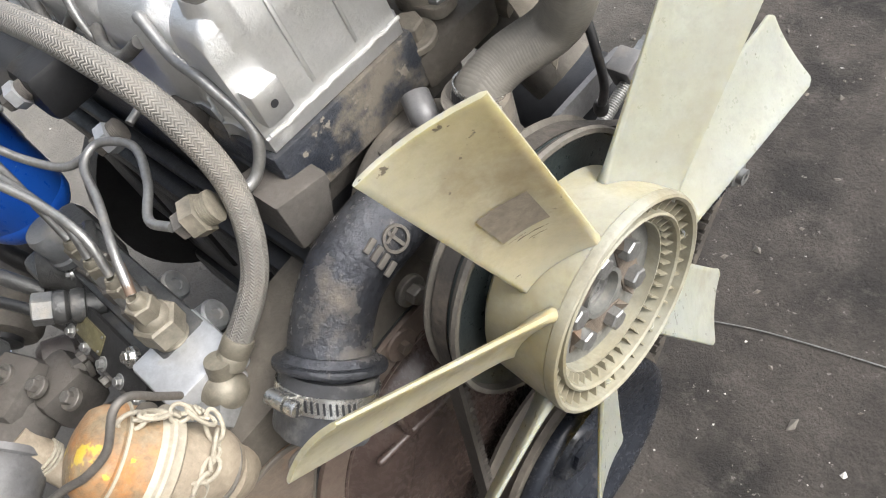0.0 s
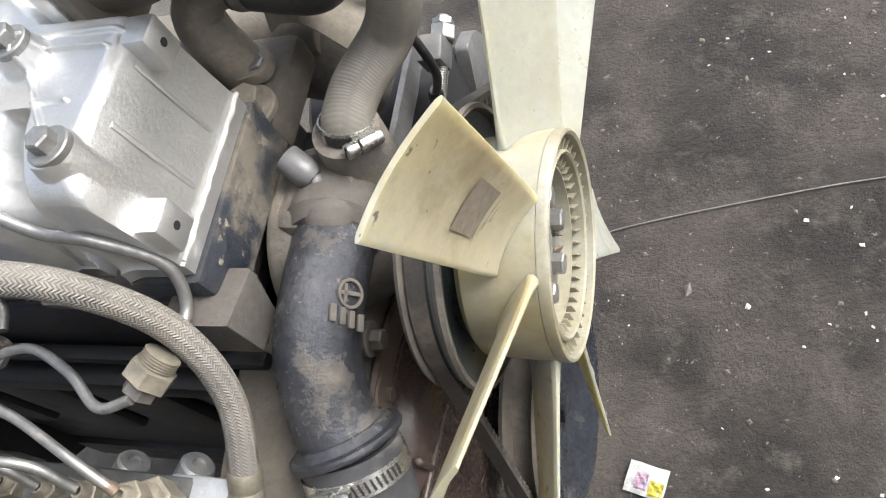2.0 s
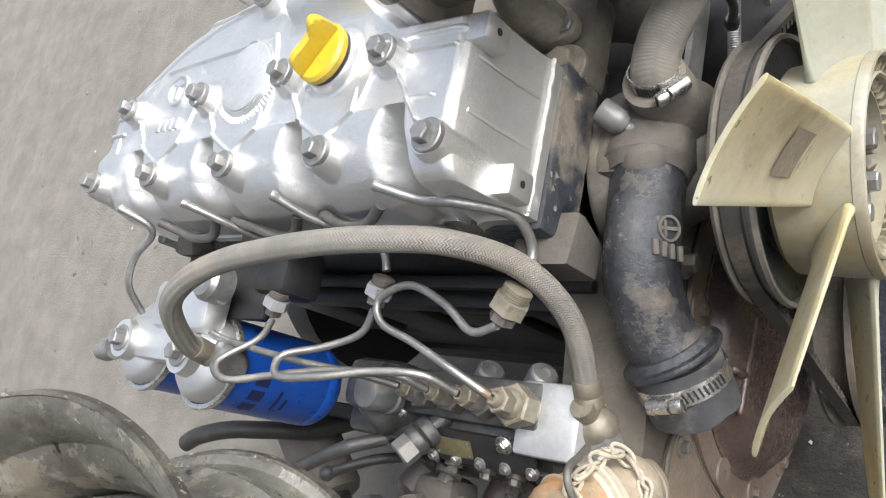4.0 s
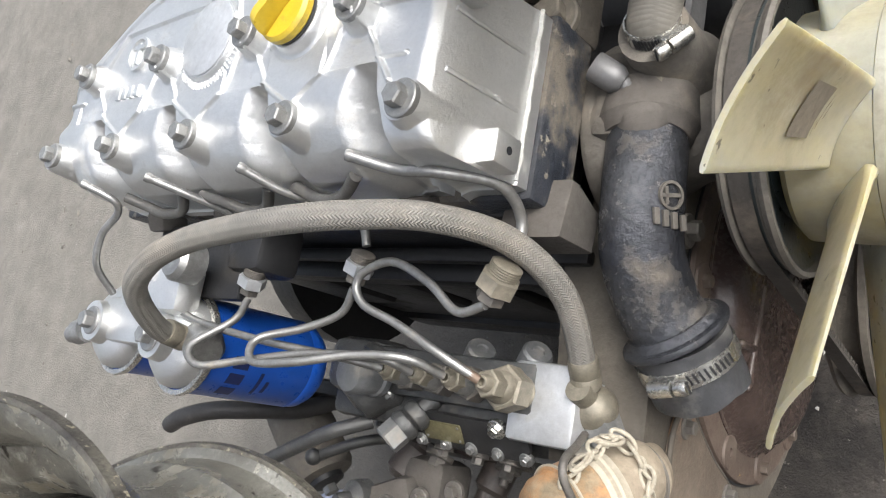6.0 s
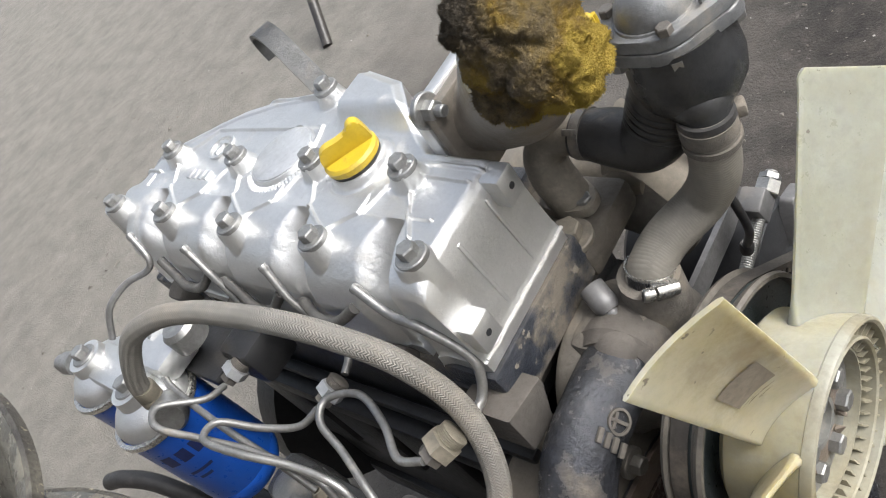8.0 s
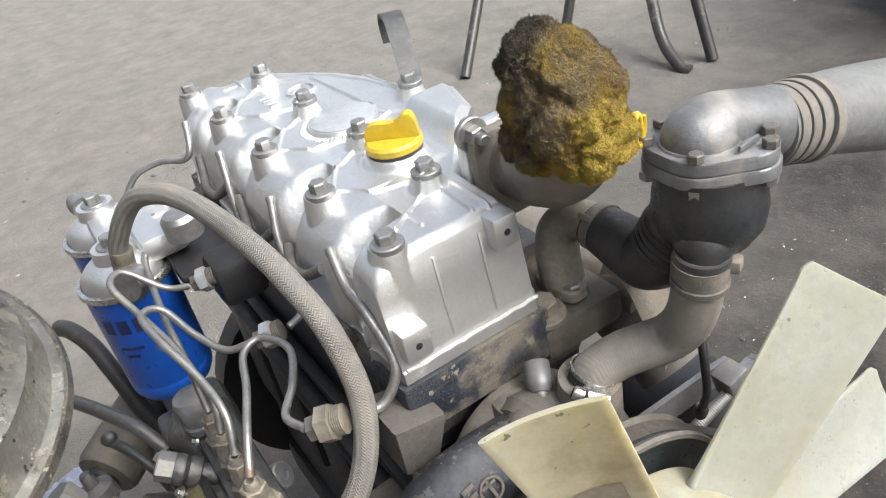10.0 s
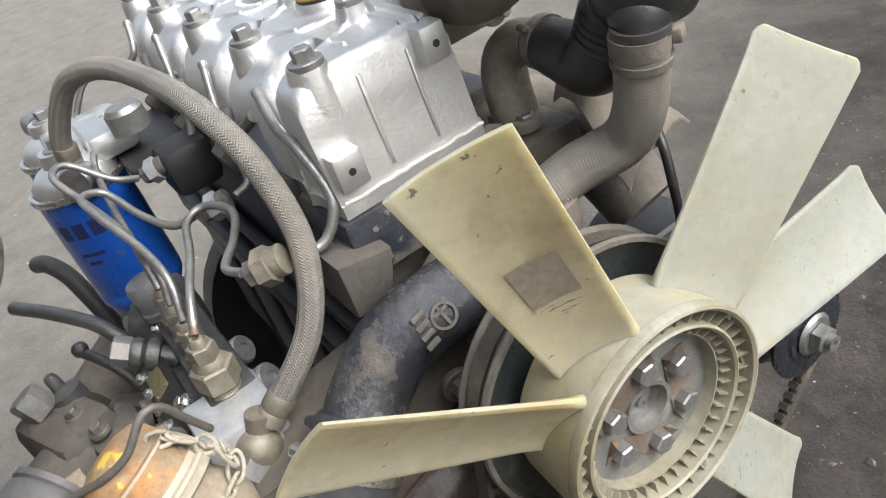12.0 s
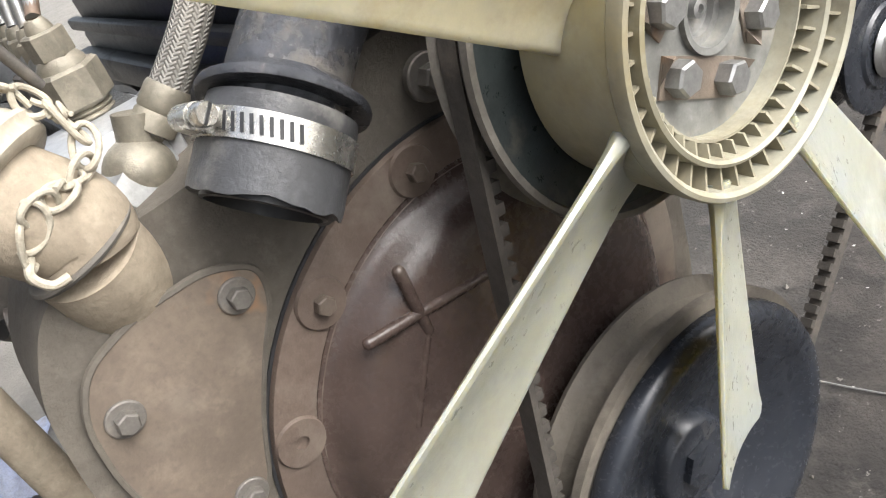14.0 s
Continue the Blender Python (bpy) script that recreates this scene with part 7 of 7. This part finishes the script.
def lifting_hook():
    e = thing("lifting_hook", "grey flat steel lifting hook behind the rocker cover", "lifting hook", (-0.31, 0.21, 0.7))
    bm = BM()
    way = [(-0.29, 0.19, 0.7), (-0.31, 0.205, 0.76), (-0.345, 0.22, 0.8), (-0.375, 0.232, 0.826), (-0.395, 0.238, 0.833), (-0.412, 0.242, 0.826), (-0.416, 0.243, 0.81), (-0.412, 0.242, 0.795)]
    c = spline(way, 6)
    rows = []
    for i, p in enumerate(c):
        t = (c[min(i + 1, len(c) - 1)] - c[max(i - 1, 0)]).normalized()
        wv = Vector((0.4, 0.9, 0.0)).normalized() * 0.012
        n = t.cross(wv).normalized() * 0.0025
        rows.append([bm.verts.new(p + a) for a in (wv + n, wv - n, -wv - n, -wv + n)])
    for a, b in zip(rows, rows[1:]):
        ring_faces(bm, a, b)
    bm.faces.new(rows[0])
    bm.faces.new(list(reversed(rows[-1])))
    part("strap", bm, PUMPGREY, e)
    return adopt(e)


lifting_hook()


def exhaust_shield():
    e = thing("exhaust_manifold", "dusty cast exhaust manifold with a bent grey heat shield", "exhaust manifold", (-0.1, 0.2, 0.6))
    bm = BM()
    tube(bm, [(-0.42, 0.2, 0.64), (-0.3, 0.21, 0.645), (-0.1, 0.215, 0.64), (0.0, 0.215, 0.62), (0.05, 0.22, 0.58)], 0.034, 20, 6)
    for x in (-0.4, -0.28, -0.16, -0.05):
        box(bm, (0.05, 0.07, 0.05), Matrix.Translation((x, 0.185, 0.65)), 0.012)
    part("casting", bm, PUMPIRON, e)
    cy = BM()
    lathe(cy, [(0, 0), (0.02, 0), (0.02, 0.085), (0.0192, 0.0875), (0.0165, 0.0878), (0, 0.087)], axis((-0.062, 0.206, 0.668), (0.97, 0.1, -0.2)), 36)
    part("cross_pipe", cy, BRANCHTAN, e, "tan grey cross pipe with a pale rim")
    sh = BM()
    rows = []
    for i in range(7):
        row = []
        for j in range(9):
            u, v = i / 6, j / 8
            row.append((0.02 + 0.07 * u, 0.17 + 0.07 * v, 0.7 + 0.02 * math.sin(v * 3.1) - 0.05 * u * u + 0.012 * math.sin(u * 5 + v * 2) + 0.006 * math.sin(9 * v)))
        rows.append(row)
    top = [[sh.verts.new(p) for p in r] for r in rows]
    low = [[sh.verts.new((p[0], p[1], p[2] - 0.0022)) for p in r] for r in rows]
    for i in range(6):
        for j in range(8):
            sh.faces.new((top[i][j], top[i + 1][j], top[i + 1][j + 1], top[i][j + 1]))
            sh.faces.new((low[i][j], low[i][j + 1], low[i + 1][j + 1], low[i + 1][j]))
    for i in range(6):
        sh.faces.new((top[i][0], low[i][0], low[i + 1][0], top[i + 1][0]))
        sh.faces.new((top[i][8], top[i + 1][8], low[i + 1][8], low[i][8]))
    for j in range(8):
        sh.faces.new((top[0][j], top[0][j + 1], low[0][j + 1], low[0][j]))
        sh.faces.new((top[6][j], low[6][j], low[6][j + 1], top[6][j + 1]))
    part("heat_shield", sh, BRANCHTAN, e)
    return adopt(e)


exhaust_shield()


def wheel_rim():
    """A steel wheel lying on a drum, its disc side up."""
    e = thing("wheel_rim", "worn steel truck wheel rim with chipped cream paint", "wheel rim", (-0.154, -0.421, 0.769))
    n = Vector((0.183, 0.111, 0.977))
    m = axis((-0.154, -0.421, 0.769), n)
    prof = [(0.195, 0.0), (0.199, 0.004), (0.197, 0.012), (0.188, 0.014), (0.183, 0.022), (0.18, 0.045), (0.168, 0.056), (0.16, 0.075), (0.159, 0.11), (0.166, 0.13), (0.18, 0.142), (0.183, 0.166), (0.188, 0.174), (0.197, 0.176), (0.199, 0.183), (0.195, 0.188),
            (0.187, 0.183), (0.18, 0.172), (0.176, 0.146), (0.162, 0.134), (0.154, 0.112), (0.155, 0.075), (0.163, 0.052), (0.176, 0.04), (0.18, 0.016), (0.186, 0.005)]
    barrel = part("barrel", lathe(BM(), prof, m, 96, True), RIM, e)
    for h in (0.0, 0.176):
        edge_ring = [(0.1935, h - 0.0015), (0.1975, h + 0.001), (0.2008, h + 0.006), (0.1985, h + 0.0125), (0.1955, h + 0.0125), (0.196, h + 0.006)]
        part("rim_edge", lathe(BM(), edge_ring, m, 96, True), RIMEDGE, barrel, "flaked dark rim edge with cream paint left")
    bm = BM()
    seg = 60
    rows = []
    for r, h in ((0.155, 0.085), (0.148, 0.112), (0.128, 0.128), (0.118, 0.131), (0.1, 0.132), (0.09, 0.125), (0.07, 0.118), (0.045, 0.118)):
        rows.append([bm.verts.new(m @ Vector((r * math.cos(2 * math.pi * i / seg), r * math.sin(2 * math.pi * i / seg), h))) for i in range(seg)])
    for q, (a, b) in enumerate(zip(rows, rows[1:])):
        for i in range(seg):
            if q in (2, 3) and i % 12 < 5:
                continue
            bm.faces.new((a[i], a[(i + 1) % seg], b[(i + 1) % seg], b[i]))
    bmesh.ops.solidify(bm, geom=bm.faces[:], thickness=0.004)
    part("disc", bm, DISC, e, "grey speckled wheel disc with hand holes")
    return adopt(e)


wheel_rim()


def wheel_support():
    e = thing("axle_stand", "dark steel axle stand under the wheel rim", "axle stand", (-0.22, -0.49, 0.0))
    part("foot", lathe(BM(), [(0, 0), (0.11, 0), (0.11, 0.012), (0.04, 0.03), (0, 0.03)], Matrix.Translation((-0.22, -0.49, 0)), 32), SHADOWBLACK, e)
    part("post", lathe(BM(), [(0, 0.02), (0.03, 0.02), (0.03, 0.73), (0, 0.73)], Matrix.Translation((-0.22, -0.49, 0)), 24), SHADOWBLACK, e)
    part("saddle", box(BM(), (0.3, 0.34, 0.02), Matrix.Translation((-0.2, -0.47, 0.745)) @ Matrix.Rotation(radians(-10), 4, "Y") @ Matrix.Rotation(radians(6), 4, "X"), 0.004), SHADOWBLACK, e)
    return adopt(e)


def stand():
    e = thing("tube_stand", "thin black bent-tube stand on the dirt floor", "stand", (-1.6, 1.7, 0.0))
    for w in ([(-2.0, 1.78, 0.0), (-2.02, 1.9, 0.3), (-2.05, 2.0, 0.62)], [(-1.98, 1.27, 0.0), (-2.2, 1.6, 0.35), (-2.35, 1.85, 0.62)],
              [(-1.3165, 1.8484, 0.0), (-1.45, 1.88, 0.3), (-1.6, 1.95, 0.62)]):
        part("leg", tube(BM(), w, 0.02, 14, 5), BLACKTUBE, e)
    part("leg", tube(BM(), [(-1.32, 1.746, 0.0), (-1.36, 1.735, 0.012), (-1.48, 1.77, 0.1), (-1.62, 1.85, 0.35), (-1.72, 1.92, 0.62)], 0.02, 14, 6), BLACKTUBE, e)
    part("top_frame", tube(BM(), [(-2.35, 1.85, 0.62), (-2.05, 2.0, 0.62), (-1.72, 1.92, 0.62), (-1.6, 1.95, 0.62)], 0.016, 14, 5), BLACKTUBE, e)
    return adopt(e)


wheel_support()
stand()


def old_tyre():
    e = thing("tyre", "dusty black tyre standing on the floor at the yard's far side", "tyre", (-1.05, 2.35, 0.0))
    m = axis((-1.0, 2.55, 0.34), (0.5, 0.85, 0.0))
    part("casing", lathe(BM(), [(0.2, -0.07), (0.24, -0.1), (0.3, -0.11), (0.335, -0.09), (0.34, -0.05), (0.34, 0.05), (0.335, 0.09), (0.3, 0.11), (0.24, 0.1), (0.2, 0.07)], m, 60, True), TYRE, e)
    bm = BM()
    for k in range(44):
        for s in (-1, 1):
            box(bm, (0.016, 0.026, 0.06), m @ Matrix.Rotation(2 * math.pi * (k + 0.25 * s) / 44, 4, "Z") @ Matrix.Translation((0.34, 0, 0.045 * s)), 0.003)
    part("tread", bm, TYRE, e)["kind"] = "stuff"
    return adopt(e)


old_tyre()


def sachet():
    e = thing("plastic_sachet", "small torn white, yellow and pink plastic sachet on the floor", "wrapper", (0.212, 0.011, 0.0))
    m = Matrix.Translation((0.212, 0.011, 0.004)) @ Matrix.Rotation(radians(-14), 4, "Z") @ Matrix.Diagonal((0.78, 0.72, 1, 1))
    for name, mat, x0, x1, y0, y1 in (("foil", PACK, -0.035, 0.03, -0.03, 0.026), ("yellow_print", PACK_Y, 0.004, 0.027, -0.027, 0.0), ("pink_print", PACK_R, -0.02, 0.0, -0.022, 0.008)):
        bm = BM()
        g = [[bm.verts.new(m @ Vector((x0 + (x1 - x0) * i / 8, y0 + (y1 - y0) * j / 8, 0.004 * noise.noise((i * 0.6, j * 0.6, 2)) + (0.002 if name != "foil" else 0) + 0.002))) for i in range(9)] for j in range(9)]
        for j in range(8):
            for i in range(8):
                bm.faces.new((g[j][i], g[j][i + 1], g[j + 1][i + 1], g[j + 1][i]))
        bmesh.ops.solidify(bm, geom=bm.faces[:], thickness=0.0015)
        part(name, bm, mat, e)
    return adopt(e)


sachet()


def floor_wire():
    e = thing("wire", "thin pale wire lying across the dirt floor", "wire", (0.3, 0.4, 0.0))
    part("strand", tube(BM(), [(0.02, 0.335, 0.004), (0.09, 0.353, 0.003), (0.172, 0.379, 0.004), (0.33, 0.413, 0.004), (0.52, 0.446, 0.003), (0.8, 0.47, 0.004)], 0.0011, 8, 6), DISCSTEEL, e)
    return adopt(e)


floor_wire()


def litter():
    """Small stones, chips and scraps strewn over the floor."""
    rnd = random.Random(11)
    for name, mat, n, size, flat in (("floor_scraps", WHITE, 520, 0.0042, 0.35), ("floor_stones", PUMPIRON, 900, 0.006, 0.6)):
        bm = BM()
        for _ in range(n):
            near = rnd.random() < 0.6
            x, y = (rnd.uniform(-0.5, 0.9), rnd.uniform(-0.1, 1.3)) if near else (rnd.uniform(-3.5, 0.8), rnd.uniform(-1.2, 3))
            s = size * rnd.uniform(0.35, 1.0) ** 2 * (1.0 if near else 1.8)
            m = Matrix.Translation((x, y, s * 0.2)) @ Matrix.Rotation(rnd.uniform(0, 6.28), 4, "Z") @ Matrix.Diagonal((s * rnd.uniform(0.6, 1.5), s * rnd.uniform(0.5, 1.0), s * flat, 1))
            v = [bm.verts.new(m @ (Vector(q) * rnd.uniform(0.7, 1.2))) for q in ((1, 0, 0), (0.2, 1, 0), (-1, 0.3, 0), (-0.3, -1, 0), (0.1, 0.1, 1), (0, 0, -0.6))]
            for a, b in ((0, 1), (1, 2), (2, 3), (3, 0)):
                bm.faces.new((v[a], v[b], v[4]))
                bm.faces.new((v[b], v[a], v[5]))
        tagged(mesh_object(name, bm, mat), "scattered pale scraps on the dirt floor" if name == "floor_scraps" else "scattered small stones and crumbs on the dirt floor", "litter", kind="stuff")


litter()
